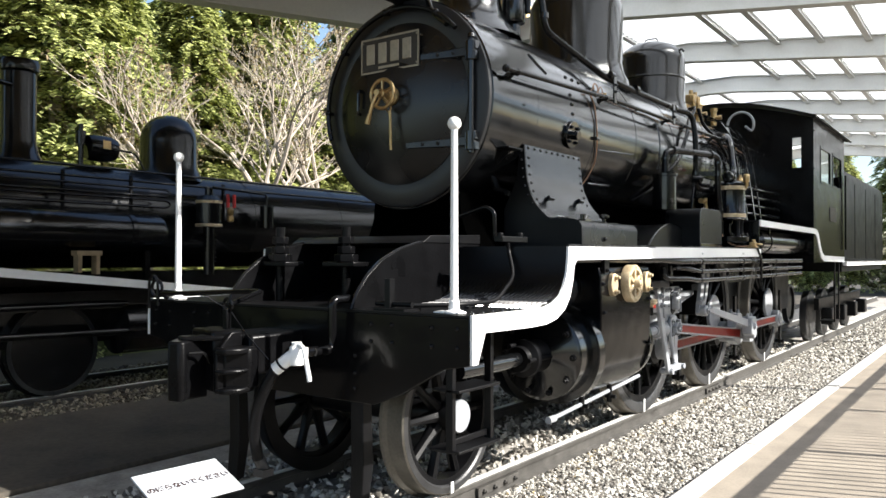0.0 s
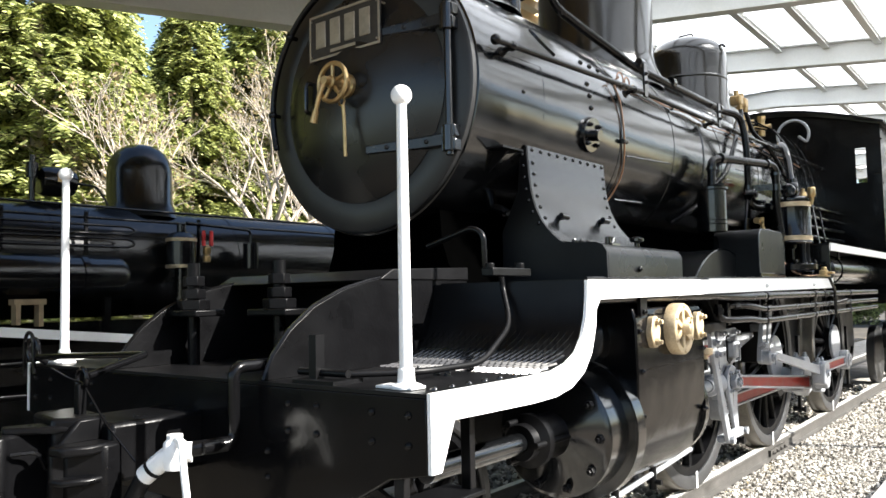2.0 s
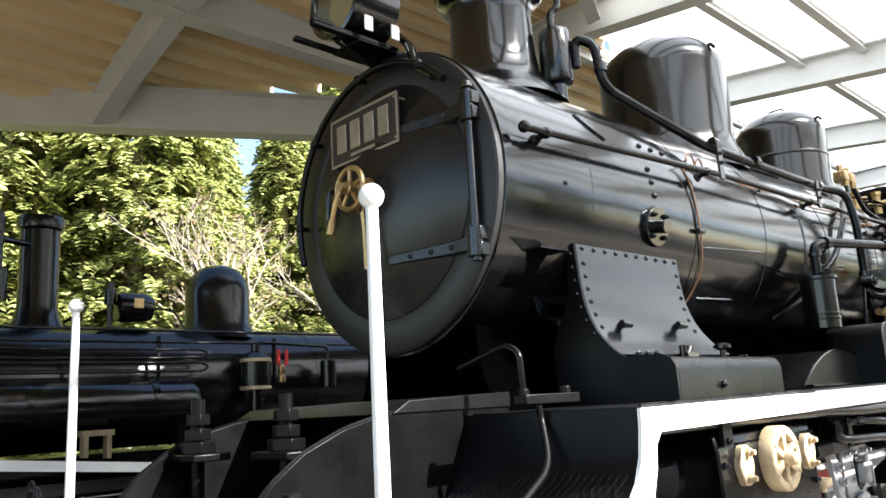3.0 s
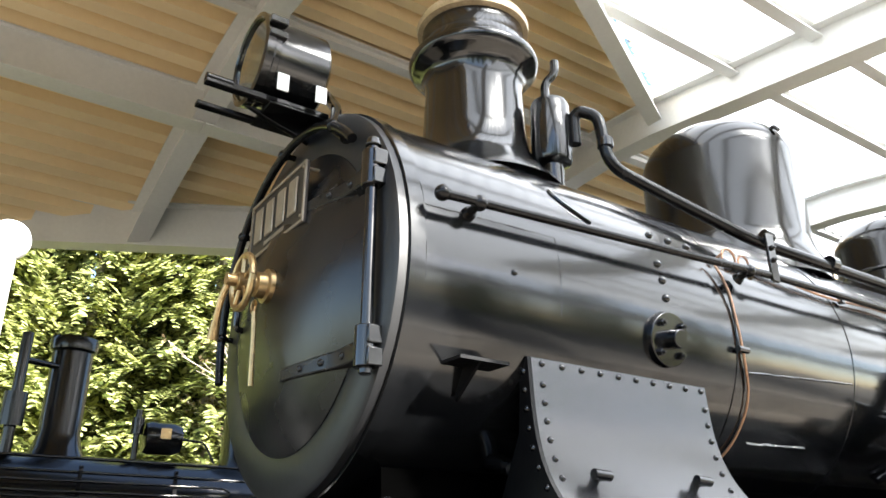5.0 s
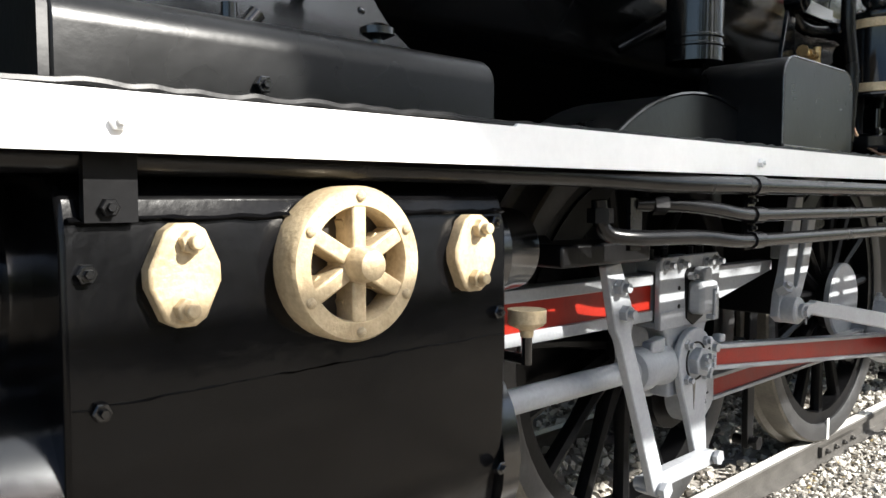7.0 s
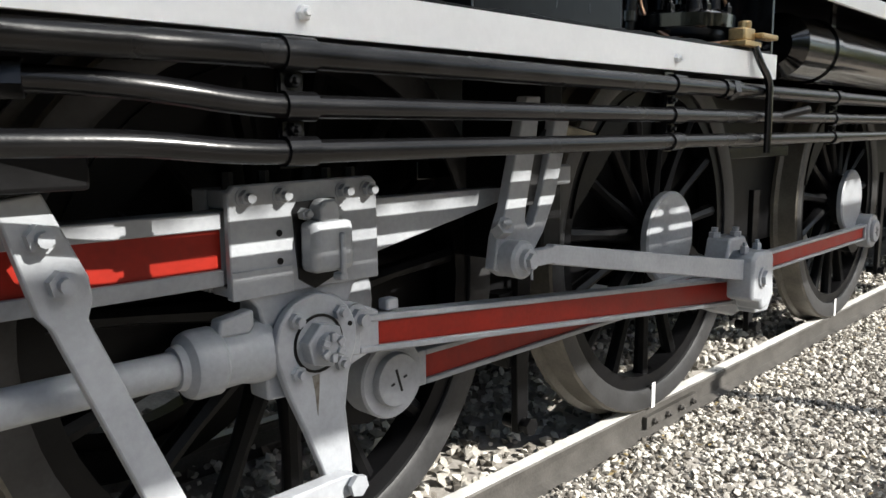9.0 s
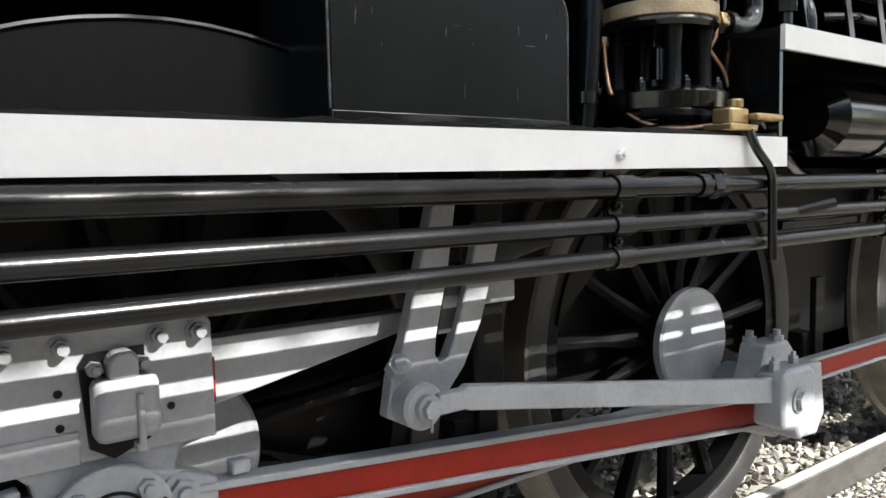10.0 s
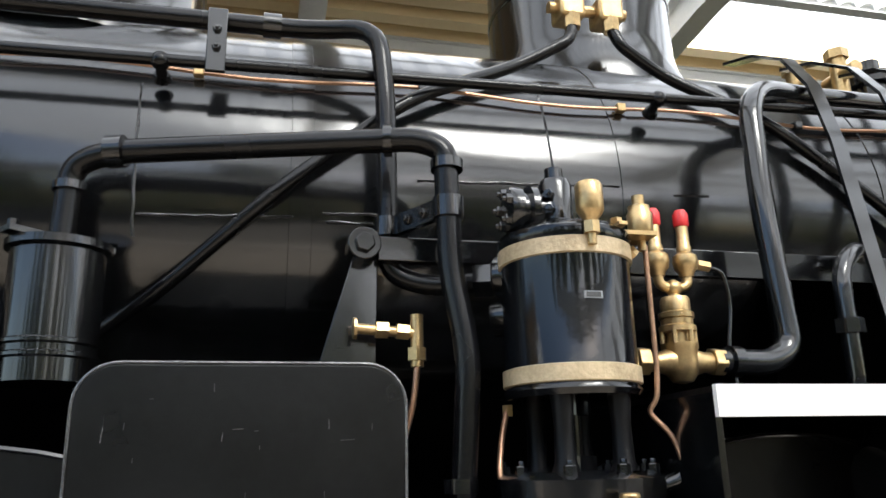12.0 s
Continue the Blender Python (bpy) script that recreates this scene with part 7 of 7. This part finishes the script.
def cab():
    c = part("cab", Geo().box(-1.26, 1.26, 10.40, 10.43, 1.36, 2.2), JACKET, loco, "black driver's cab with arched roof")
    for s in (1, -1):
        g = Geo()
        xa, xb = sorted((s * 1.262, s * 1.282))
        for y0, y1, z0, z1 in ((8.06, 10.45, 1.36, 2.44), (8.06, 10.45, 2.95, 3.27), (8.06, 8.52, 2.44, 2.95), (9.28, 9.45, 2.44, 2.95), (10.2, 10.45, 2.44, 2.95)):
            g.box(xa, xb, y0, y1, z0, z1)
        w = part("cab_side", g, JACKET, loco, "black cab side with two windows")
        for y0, y1 in ((8.52, 9.28), (9.45, 10.2)):
            fr = Geo()
            for a in ((y0, y1, 2.44, 2.475), (y0, y1, 2.915, 2.95), (y0, y0 + 0.03, 2.475, 2.915), (y1 - 0.03, y1, 2.475, 2.915)):
                fr.box(xa - 0.004, xb + 0.006, *a)
            part("window_frame", fr, JACKET, w)
        p = part("pane", Geo().box(s * 1.268, s * 1.272, 8.55, 9.25, 2.475, 2.915), GLASS, w)
        p.visible_shadow = False
        part("cab_rail", Geo().tube([(s * 1.31, 10.38, 1.55), (s * 1.31, 10.38, 2.7)], 0.014), JACKET, w)
        part("side_plate", Geo().box(s * 1.282, s * 1.290, 9.2, 9.7, 1.95, 2.15), PLATE, w, bevel=0.003)
        part("side_rivets", Geo().rivet((s * 1.283, 8.1, 2.0), (s, 0, 0)).rivet((s * 1.283, 8.1, 2.6), (s, 0, 0)).rivet((s * 1.283, 8.1, 3.1), (s, 0, 0)), JACKET, w)
    g = Geo()
    for x0, x1, z0, z1 in ((-1.262, 1.262, 1.36, 2.62), (-1.02, 1.02, 2.62, 3.02), (1.13, 1.262, 2.62, 3.02), (-1.262, -1.13, 2.62, 3.02)):
        g.box(x0, x1, 8.06, 8.08, z0, z1)
    top = [(-1.262, 3.02), (1.262, 3.02), (1.262, 3.27)] + [(1.262 - 2.524 * i / 12, 3.27 + 0.25 * math.sin(math.pi * i / 12)) for i in range(1, 12)] + [(-1.262, 3.27)]
    g.prism(top, "y", 8.06, 8.08)
    part("cab_front", g, JACKET, c, "black cab front with two small windows")
    roof_line = [(-1.34 + 2.68 * i / 20, 3.25 + 0.29 * math.sin(math.pi * i / 20)) for i in range(21)]
    part("cab_roof", Geo().band(roof_line, "y", 7.88, 10.75, 0.02), BLACK_FLAT, c, "arched black cab roof")
    part("cab_floor", Geo().box(-1.25, 1.25, 8.08, 10.45, 1.36, 1.40), BLACK_FLAT, c)
    part("cab_step", Geo().box(1.0, 1.22, 10.0, 10.4, 0.45, 0.47).box(1.2, 1.22, 10.0, 10.04, 0.45, 1.36).box(1.2, 1.22, 10.36, 10.4, 0.45, 1.36), BLACK_FLAT, c)


cab()


def tender():
    t = thing("tender", (0, 13.4, 0), "black coal tender coupled behind the locomotive", "tender")
    b = part("tank", Geo().prism([(-1.2, 1.40), (1.2, 1.40), (1.2, 2.72), (1.17, 2.86), (1.15, 2.86), (1.15, 2.5), (-1.15, 2.5), (-1.15, 2.86), (-1.17, 2.86), (-1.2, 2.72)], "y", 10.90, 15.9), BLACK_FLAT, t, "welded black tank side", bevel=0.01)
    part("white_edge", Geo().box(1.2, 1.26, 10.85, 15.95, 1.30, 1.37), WHITE, t, "white painted edging")
    part("tender_frame", Geo().box(-1.18, 1.18, 10.85, 15.95, 1.20, 1.40), BLACK_FLAT, t)
    part("coal_space", Geo().box(-1.1, 1.1, 11.1, 13.6, 2.5, 2.75), BLACK_FLAT, t)
    for i in range(4):
        y = 11.5 + 1.25 * i
        for s in (1, -1):
            w = part("wheel", Geo().lathe([(0.10, 0.52 * s), (0.36, 0.55 * s), (0.36, 0.50 * s), (0.43, 0.50 * s), (0.43, 0.60 * s), (0.36, 0.61 * s), (0.10, 0.56 * s)], (0, y, 0.43), "x", 32), TYRE, t)
        part("axle_box", Geo().box(0.78, 0.96, y - 0.13, y + 0.13, 0.30, 0.58), BLACK_FLAT, t, bevel=0.02)
    part("bogie_frame", Geo().box(0.72, 0.80, 11.1, 15.6, 0.55, 0.75), BLACK_FLAT, t, bevel=0.01)
    for y in (12.1, 13.4, 14.7):
        part("tank_rib", Geo().box(1.198, 1.206, y - 0.03, y + 0.03, 1.42, 2.70), BLACK_FLAT, t)


tender()


def far_locomotive():
    X = -5.6
    t = thing("steam_locomotive", (X, 3, -0.08), "second black steam locomotive on the next track", "locomotive")
    b = part("boiler", Geo().lathe([(0.3, -4.0), (0.60, -4.0), (0.62, -3.98), (0.62, 9.0), (0.3, 9.0)], (X, 0, 1.90), "y", 40), FAR, t, "black boiler")
    for y in (-1.0, 0.3, 1.9, 4.1, 5.8):
        part("boiler_band", Geo().lathe([(0.618, y - 0.03), (0.626, y - 0.03), (0.626, y + 0.03), (0.618, y + 0.03)], (X, 0, 1.90), "y", 40), FAR, b)
    c = part("chimney", Geo().lathe([(0.30, 2.42), (0.22, 2.56), (0.185, 2.70), (0.185, 3.46), (0.215, 3.48), (0.225, 3.56), (0.215, 3.60), (0.17, 3.60), (0.16, 3.0)], (X, 1.19, 0), "z", 32), FAR, t, "plain black chimney with a worn rim")
    part("side_vent", Geo().tube([(X + 0.25, 0.75, 2.45), (X + 0.25, 0.75, 3.55)], 0.05).cyl((X + 0.25, 0.75, 2.7), (X + 0.25, 0.75, 3.0), 0.10).cyl((X + 0.25, 0.75, 3.3), (X + 0.1, 1.1, 3.3), 0.03), FAR, c)
    prof = [(0.44, 2.40), (0.40, 2.50), (0.365, 2.58), (0.36, 2.92)] + [(max(1e-4, 0.36 * math.cos(math.pi / 2 * i / 10) ** 0.8), 2.92 + 0.35 * math.sin(math.pi / 2 * i / 10)) for i in range(1, 11)]
    part("dome", Geo().lathe(prof, (X, 3.12, 0), "z", 36), FAR, t, "round black dome")
    g = part("turbo_generator", Geo().lathe([(0.0, 1.92), (0.14, 1.93), (0.16, 1.98), (0.16, 2.2), (0.13, 2.28), (0.0, 2.30)], (X + 0.1, 0, 2.72), "y", 20), FAR, t, "small turbine generator")
    part("generator_plate", Geo().box(X + 0.255, X + 0.262, 2.05, 2.15, 2.70, 2.80), BRASS, g)
    part("whistle", Geo().cyl((X + 0.1, 1.86, 2.5), (X + 0.1, 1.86, 2.98), 0.03).cyl((X + 0.1, 1.86, 2.74), (X + 0.1, 1.86, 2.9), 0.06), FAR, g)
    part("wire", Geo().tube([(X + 0.15, 2.25, 2.72), (X + 0.2, 2.5, 2.70), (X + 0.25, 2.6, 2.5)], 0.012), FAR, g)
    for z, x in ((2.42, X + 0.66), (2.30, X + 0.70)):
        part("handrail", Geo().tube([(x, -3.5, z), (x, 8.5, z)], 0.014), FAR, t)
    for k in range(2):
        z = 2.22 - 0.13 * k
        part("cooling_coil", Geo().tube([(X + 0.78, 0.30, z), (X + 0.78, 2.55, z), (X + 0.78, 2.62, z - 0.04), (X + 0.78, 2.55, z - 0.085), (X + 0.78, 0.30, z - 0.085), (X + 0.78, 0.22, z - 0.11)], 0.013, 0.05), FAR, t, "looped black cooling pipe")
    for y in (0.5, 1.3, 2.1, 3.4):
        part("pipe_stay", Geo().box(X + 0.74, X + 0.77, y - 0.015, y + 0.015, 1.85, 2.35), FAR, t)
    r = part("air_reservoir", Geo().lathe([(0.0, 0.42), (0.16, 0.44), (0.21, 0.52), (0.21, 2.35), (0.16, 2.43), (0.0, 2.45)], (X + 0.85, 0, 1.70), "y", 28), FAR, t, "long black air reservoir")
    for y in (0.85, 1.95):
        part("strap", Geo().lathe([(0.208, y), (0.218, y), (0.218, y + 0.06), (0.208, y + 0.06)], (X + 0.85, 0, 1.70), "y", 28), FAR, r)
    px, py = X + 0.80, 3.15
    p = part("air_pump", Geo().lathe([(0.0, 1.80), (0.16, 1.80), (0.16, 2.13), (0.12, 2.18), (0.05, 2.2), (0.05, 2.28), (0.0, 2.28)], (px, py, 0), "z", 24), FAR, t, "black air pump with brass bands")
    for z in (1.80, 2.09):
        part("brass_band", Geo().lathe([(0.158, z), (0.166, z), (0.166, z + 0.035), (0.158, z + 0.035)], (px, py, 0), "z", 24), GOLD, p)
    for k in range(7):
        part("cooling_fin", Geo().lathe([(0.07, 1.35 + 0.055 * k), (0.10, 1.35 + 0.055 * k), (0.10, 1.37 + 0.055 * k), (0.07, 1.37 + 0.055 * k)], (px, py, 0), "z", 18), FAR, p)
    part("pump_column", Geo().cyl((px, py, 1.2), (px, py, 1.8), 0.07), FAR, p)
    v = part("brass_valve", Geo().lathe([(0.0, 1.86), (0.04, 1.87), (0.045, 1.93), (0.03, 1.95), (0.045, 1.97), (0.045, 2.03), (0.02, 2.06), (0.0, 2.06)], (px + 0.08, 3.42, 0), "z", 14), BRASS, p)
    for y in (3.38, 3.48):
        part("red_cap", Geo().cyl((px + 0.08, y, 2.05), (px + 0.08, y, 2.22), 0.022), CAPRED, v, "dull red cap")
    part("oil_separator", Geo().lathe([(0.0, 1.80), (0.09, 1.81), (0.09, 2.10), (0.0, 2.11)], (X + 0.85, 4.05, 0), "z", 20), FAR, t, "upright black can")
    part("separator_pipe", Geo().tube([(X + 0.85, 4.05, 2.1), (X + 0.85, 4.05, 2.26), (X + 0.82, 3.2, 2.30)], 0.018), FAR, t)
    # running board with its white edge, falling slightly
    def fz(y):
        return 1.29 - 0.10 * (y - 0.2) if y > 0.2 else 1.29
    ys = [-4, 0.2, 1.0, 2.0, 3.0, 3.6, 4.2]
    e = part("running_board", Geo().band([(y, fz(y) + 0.02) for y in ys], "x", X + 0.5, X + 1.2, 0.02), FAR, t, "running board with white edge")
    part("white_edge", Geo().band([(y, fz(y) - 0.04) for y in ys], "x", X + 1.2, X + 1.215, 0.085), WHITE, e, "white painted edging")
    s = part("wooden_block", Geo().box(X + 0.95, X + 1.05, 1.32, 1.36, 1.25, 1.45).box(X + 0.95, X + 1.05, 1.52, 1.56, 1.23, 1.45).box(X + 0.94, X + 1.06, 1.30, 1.58, 1.43, 1.48), WOOD, t, "small worn wooden stand")
    part("brace", Geo().box(X + 0.6, X + 0.66, 2.35, 2.42, 1.15, 1.55), FAR, t)
    part("frame", Geo().box(X - 0.5, X + 0.5, -4, 9, 0.45, 1.25), FAR, t)
    part("side_sill", Geo().box(X + 0.5, X + 0.9, -4, 3.0, 0.85, 1.05), FAR, t)
    part("valve_rod", Geo().tube([(X + 1.0, -3, 0.92), (X + 1.0, 1.9, 0.90)], 0.03).tube([(X + 1.0, -3, 0.70), (X + 1.0, 2.6, 0.58)], 0.04), FAR, t)
    part("cylinder", Geo().lathe([(0.0, 1.9), (0.30, 1.92), (0.30, 2.7), (0.0, 2.72)], (X + 0.75, 0, 0.62), "y", 28), FAR, t)
    for y in (-2.4, -0.5, 1.3, 3.3, 5.2):
        r = 0.50 if y < 2.5 else 0.42
        w = part("wheel", Geo().lathe([(0.08, 0.50), (0.10, 0.60), (r * 0.8, 0.56), (r * 0.8, 0.48), (r + 0.02, 0.48), (r, 0.50), (r, 0.60), (r * 0.8, 0.60)], (X, y, r - 0.08), "x", 36), FAR, t)
        part("tyre", Geo().lathe([(r * 0.9, 0.603), (r - 0.005, 0.603), (r - 0.005, 0.612), (r * 0.9, 0.612), (r * 0.9, 0.603)], (X, y, r - 0.08), "x", 36), TYRE, w)


far_locomotive()


# ---- trees behind ----
def bank():
    g = Geo()
    xs = [-8.2, -9.5, -11.5, -14, -18, -26, -60]
    zs = [-0.17, 0.1, 0.5, 0.9, 1.3, 2.0, 4.0]
    rnd = random.Random(8)
    ys = [-40 + 3 * i for i in range(42)]
    vs = [(x, y, z + (rnd.uniform(-0.15, 0.15) if k else 0)) for y in ys for k, (x, z) in enumerate(zip(xs, zs))]
    n = len(xs)
    fs = [(j * n + i, j * n + i + 1, (j + 1) * n + i + 1, (j + 1) * n + i) for j in range(len(ys) - 1) for i in range(n - 1)]
    single("hedge_bank", g.add(vs, fs), GRASS, "low dark green bank under the trees", "bank", kind="structure")


def conifer_mesh(seed, height, spread):
    """Crown of drooping limbs, each hung with feathery sprays, with dark gaps between the limbs."""
    rnd = random.Random(seed)
    verts, faces = [], []
    for _ in range(int(36 * height)):
        h = rnd.random() ** 0.9
        z0 = 0.5 + h * (height - 0.6)
        a = rnd.uniform(0, 2 * math.pi)
        reach = spread * (1 - h) ** 0.7 * rnd.uniform(0.7, 1.15) + 0.2
        lift = rnd.uniform(-0.05, 0.35)
        for _ in range(int(11 + 20 * reach / spread)):
            t = rnd.uniform(0.30, 1.0)
            wide = 0.30 * (1.15 - t) + 0.10
            c = Vector((reach * t * math.cos(a), reach * t * math.sin(a), z0 + reach * (lift * t - 0.55 * t * t)))
            c += Vector((-math.sin(a), math.cos(a), 0)) * rnd.uniform(-wide, wide) * 1.4 + Vector((0, 0, rnd.uniform(-0.16, 0.06)))
            b = a + rnd.uniform(-0.9, 0.9)
            o = Vector((math.cos(b), math.sin(b), rnd.uniform(-0.9, 0.05))).normalized()
            side = (o.cross(Vector((0, 0, 1))).normalized() + Vector((0, 0, rnd.uniform(-0.5, 0.5)))).normalized()
            ln = rnd.uniform(0.20, 0.42)
            for k in range(5):
                u = 0.12 + 0.2 * k
                base = c + o * ln * u + Vector((0, 0, -0.3 * ln * u * u))
                for s in (1, -1):
                    d = (o * 0.6 + side * s * 0.75 + Vector((0, 0, rnd.uniform(-0.4, 0.1)))).normalized()
                    w = d.cross(o).cross(d).normalized() * 0.022
                    tip = base + d * ln * (0.48 - 0.07 * k)
                    i = len(verts)
                    verts += [base - w, base + w, (base + tip) / 2 + w * 1.5, tip, (base + tip) / 2 - w * 1.5]
                    faces.append((i, i + 1, i + 2, i + 3, i + 4))
    me = bpy.data.meshes.new("crown")
    me.from_pydata([tuple(v) for v in verts], [], faces)
    me.materials.append(LEAF)
    return me


def conifers():
    rnd = random.Random(21)
    kinds = []
    for k, (h, w) in enumerate(((9.0, 1.9), (11.0, 2.2), (7.5, 1.8))):
        t = thing("conifer", (0, 0, 0), "dense bright green cypress tree, on the bank or in an added row", "tree", "trees behind the shed")
        part("trunk", Geo().cyl((0, 0, -0.3), (0, 0, h * 0.9), 0.16, 0.03, n=10), BARK, t)
        cr = part("crown", conifer_mesh(40 + k, h, w), LEAF, t, "feathery drooping foliage")
        kinds.append(t)
    spots = [(-10.6, -4.5), (-11.4, -1.8), (-10.4, 0.2), (-11.2, 2.2), (-10.2, 4.0), (-11.6, 5.6), (-12.2, 8.2), (-12.6, 10.6), (-12.0, 13.0), (-12.6, 15.6), (-13.0, 18.6), (-14.2, 0.8), (-14.6, 3.6), (-14.8, 6.8), (-15.2, 10.0), (-15.4, 13.6), (-15.0, 17.0), (-14.0, -2.4), (-15.5, 21.0), (-13.2, 22.5), (-17.6, -0.5), (-18.0, 2.4), (-17.4, 5.2), (-18.2, 8.2), (-17.8, 11.4), (-18.4, 15.0)]
    # unseen row added beyond the walkway to darken reflections in the black paint
    spots += [(25 + 3.0 * (k % 2), -24 + 3.5 * k) for k in range(17)]
    # row added past the tender as a dark backdrop against the sky
    spots += [(-9 + 2.9 * k, 38 + 3 * (k % 2)) for k in range(9)]
    for i, (x, y) in enumerate(spots):
        m = Matrix.Translation((x, y, 0.15)) @ Matrix.Rotation(rnd.uniform(0, 6.3), 4, "Z") @ Matrix.Scale(rnd.uniform(0.9, 1.12), 4)
        if i < 3:
            kinds[i].matrix_basis = m
        else:
            copy_thing(kinds[i % 3], m).scale = [rnd.uniform(0.9, 1.12) * (1.28 if x > 20 else 1.0)] * 3


def bare_tree(x, y, seed, height):
    rnd = random.Random(seed)
    g, twigs, leaves = Geo(), Geo(), Geo()
    def grow(p, d, ln, r, depth):
        q = p + d * ln
        bend = (p + q) / 2 + Vector((rnd.uniform(-1, 1), rnd.uniform(-1, 1), rnd.uniform(-0.5, 1))) * ln * 0.06
        (g if depth < 3 else twigs).tube([p, bend, q], r, ln * 0.3, 6 if depth < 3 else 4)
        if depth >= 5:
            if rnd.random() < 0.8:
                for _ in range(3):
                    c = q + Vector((rnd.uniform(-0.1, 0.1), rnd.uniform(-0.1, 0.1), rnd.uniform(-0.1, 0.05)))
                    u = Vector((rnd.uniform(-1, 1), rnd.uniform(-1, 1), rnd.uniform(-1, 1))).normalized() * 0.035
                    w = u.orthogonal().normalized() * 0.022
                    leaves.add([c - u, c + w, c + u, c - w], [(0, 1, 2, 3)])
            return
        for k in range(3 if depth else 5):
            e = (d + Vector((rnd.uniform(-1, 1), rnd.uniform(-1, 1), rnd.uniform(-0.25, 0.75))) * (0.85 if depth else 0.9)).normalized()
            grow(p + d * ln * rnd.uniform(0.55, 1.0), e, ln * rnd.uniform(0.58, 0.78), r * 0.52, depth + 1)
    t = thing("bare_tree", (x, y, 0.0), "bare deciduous tree with pale twigs and few dry leaves", "tree", "trees behind the shed")
    grow(Vector((x, y, -0.1)), Vector((0.03, 0.02, 1)).normalized(), height * 0.30, 0.085, 0)
    part("trunk", g, BARK, t)
    part("branchwork", twigs, BARK, t)
    part("dry_leaves", leaves, LEAF_DRY, t, "sparse brown leaves")


bank()
conifers()
for k, (x, y, h) in enumerate(((-8.8, 7.4, 8.6), (-9.4, 9.6, 9.4), (-9.2, 12.2, 8.6), (-9.2, 5.2, 7.6))):
    bare_tree(x, y, 60 + k, h)


# ---- small things outside the engine ----
def notice():
    t = thing("notice_board", (0.0, -0.45, -0.1), "white notice board with brown writing on short legs", "sign")
    a, b, c = Vector(SIGN_TL), Vector(SIGN_TR), Vector(SIGN_BR)
    u, w = (b - a).normalized(), (c - b)
    w = (w - u * w.dot(u)).normalized()
    n = w.cross(u).normalized()
    if n.z < 0:
        n = -n
    m = Matrix((( u.x, -w.x, n.x, a.x), (u.y, -w.y, n.y, a.y), (u.z, -w.z, n.z, a.z), (0, 0, 0, 1)))
    wd, ht = (b - a).length, 0.27
    bo = part("board", Geo().box(0, wd, -ht, 0, -0.012, 0.0, m), SIGN, t, "white board", bevel=0.004)
    cu = bpy.data.curves.new("writing", "FONT")
    cu.body = "\u306e\u307c\u3089\u306a\u3044\u3067\u304f\u3060\u3055\u3044"
    cu.size, cu.align_x, cu.align_y, cu.extrude = 0.043, "CENTER", "CENTER", 0.0006
    cu.offset = 0.0006
    tmp = bpy.data.objects.new("writing", cu)
    me = bpy.data.meshes.new_from_object(tmp)
    bpy.data.objects.remove(tmp)
    part("writing", me, INK, bo, at=m @ Matrix.Translation((wd / 2, -0.14, 0.004)))
    for k in (0.15, 0.85):
        f = m @ Vector((wd * k, -ht * 0.5, -0.02))
        part("leg", Geo().cyl((f.x, f.y, -0.16), (f.x, f.y, f.z), 0.012), DARKSTEEL, t)


SIGN_TL, SIGN_TR, SIGN_BR = (0.011, -0.942, 0.39), (0.045, -0.492, 0.39), (0.290, -0.563, 0.29)
notice()


def fence():
    f = thing("fence", (3.6, 5, -0.07), "dark steel fence along the walkway", "fence")
    for i in range(13):
        y = -2 + 2.0 * i
        part("post", Geo().box(3.58, 3.64, y - 0.03, y + 0.03, -0.07, 1.05), DARKSTEEL, f)
    part("rail", Geo().box(3.58, 3.64, -2, 22, 1.05, 1.10), DARKSTEEL, f)
    part("rail", Geo().box(3.59, 3.63, -2, 22, 0.10, 0.14), DARKSTEEL, f)
    bar = Geo().box(3.60, 3.62, -0.01, 0.01, 0.14, 1.05).mesh("baluster")
    for i in range(199):
        part("baluster", bar, DARKSTEEL, f, at=Matrix.Translation((0, -1.88 + 0.12 * i, 0)))
    p = thing("marker_post", (1.5, 14.6, -0.07), "dark slender post beside the tender", "post")
    part("post_shaft", Geo().cyl((1.5, 14.6, -0.07), (1.5, 14.6, 1.35), 0.045), DARKSTEEL, p)


fence()


def fallen_leaves():
    rnd = random.Random(77)
    g = Geo()
    for _ in range(420):
        c = Vector((rnd.uniform(0.66, 1.55) if rnd.random() < 0.5 else rnd.uniform(0.66, 0.9), rnd.uniform(-0.5, 11), rnd.uniform(-0.112, -0.098)))
        a = rnd.uniform(0, 6.3)
        u = Vector((math.cos(a), math.sin(a), rnd.uniform(-0.3, 0.3))) * rnd.uniform(0.010, 0.022)
        w = Vector((-math.sin(a), math.cos(a), rnd.uniform(-0.4, 0.4))) * rnd.uniform(0.005, 0.011)
        g.add([c - u, c + w, c + u, c - w], [(0, 1, 2, 3)])
    single("fallen_leaves", g, LEAF_DRY, "scattered dry brown leaves on the ballast", "leaves", kind="stuff")


fallen_leaves()
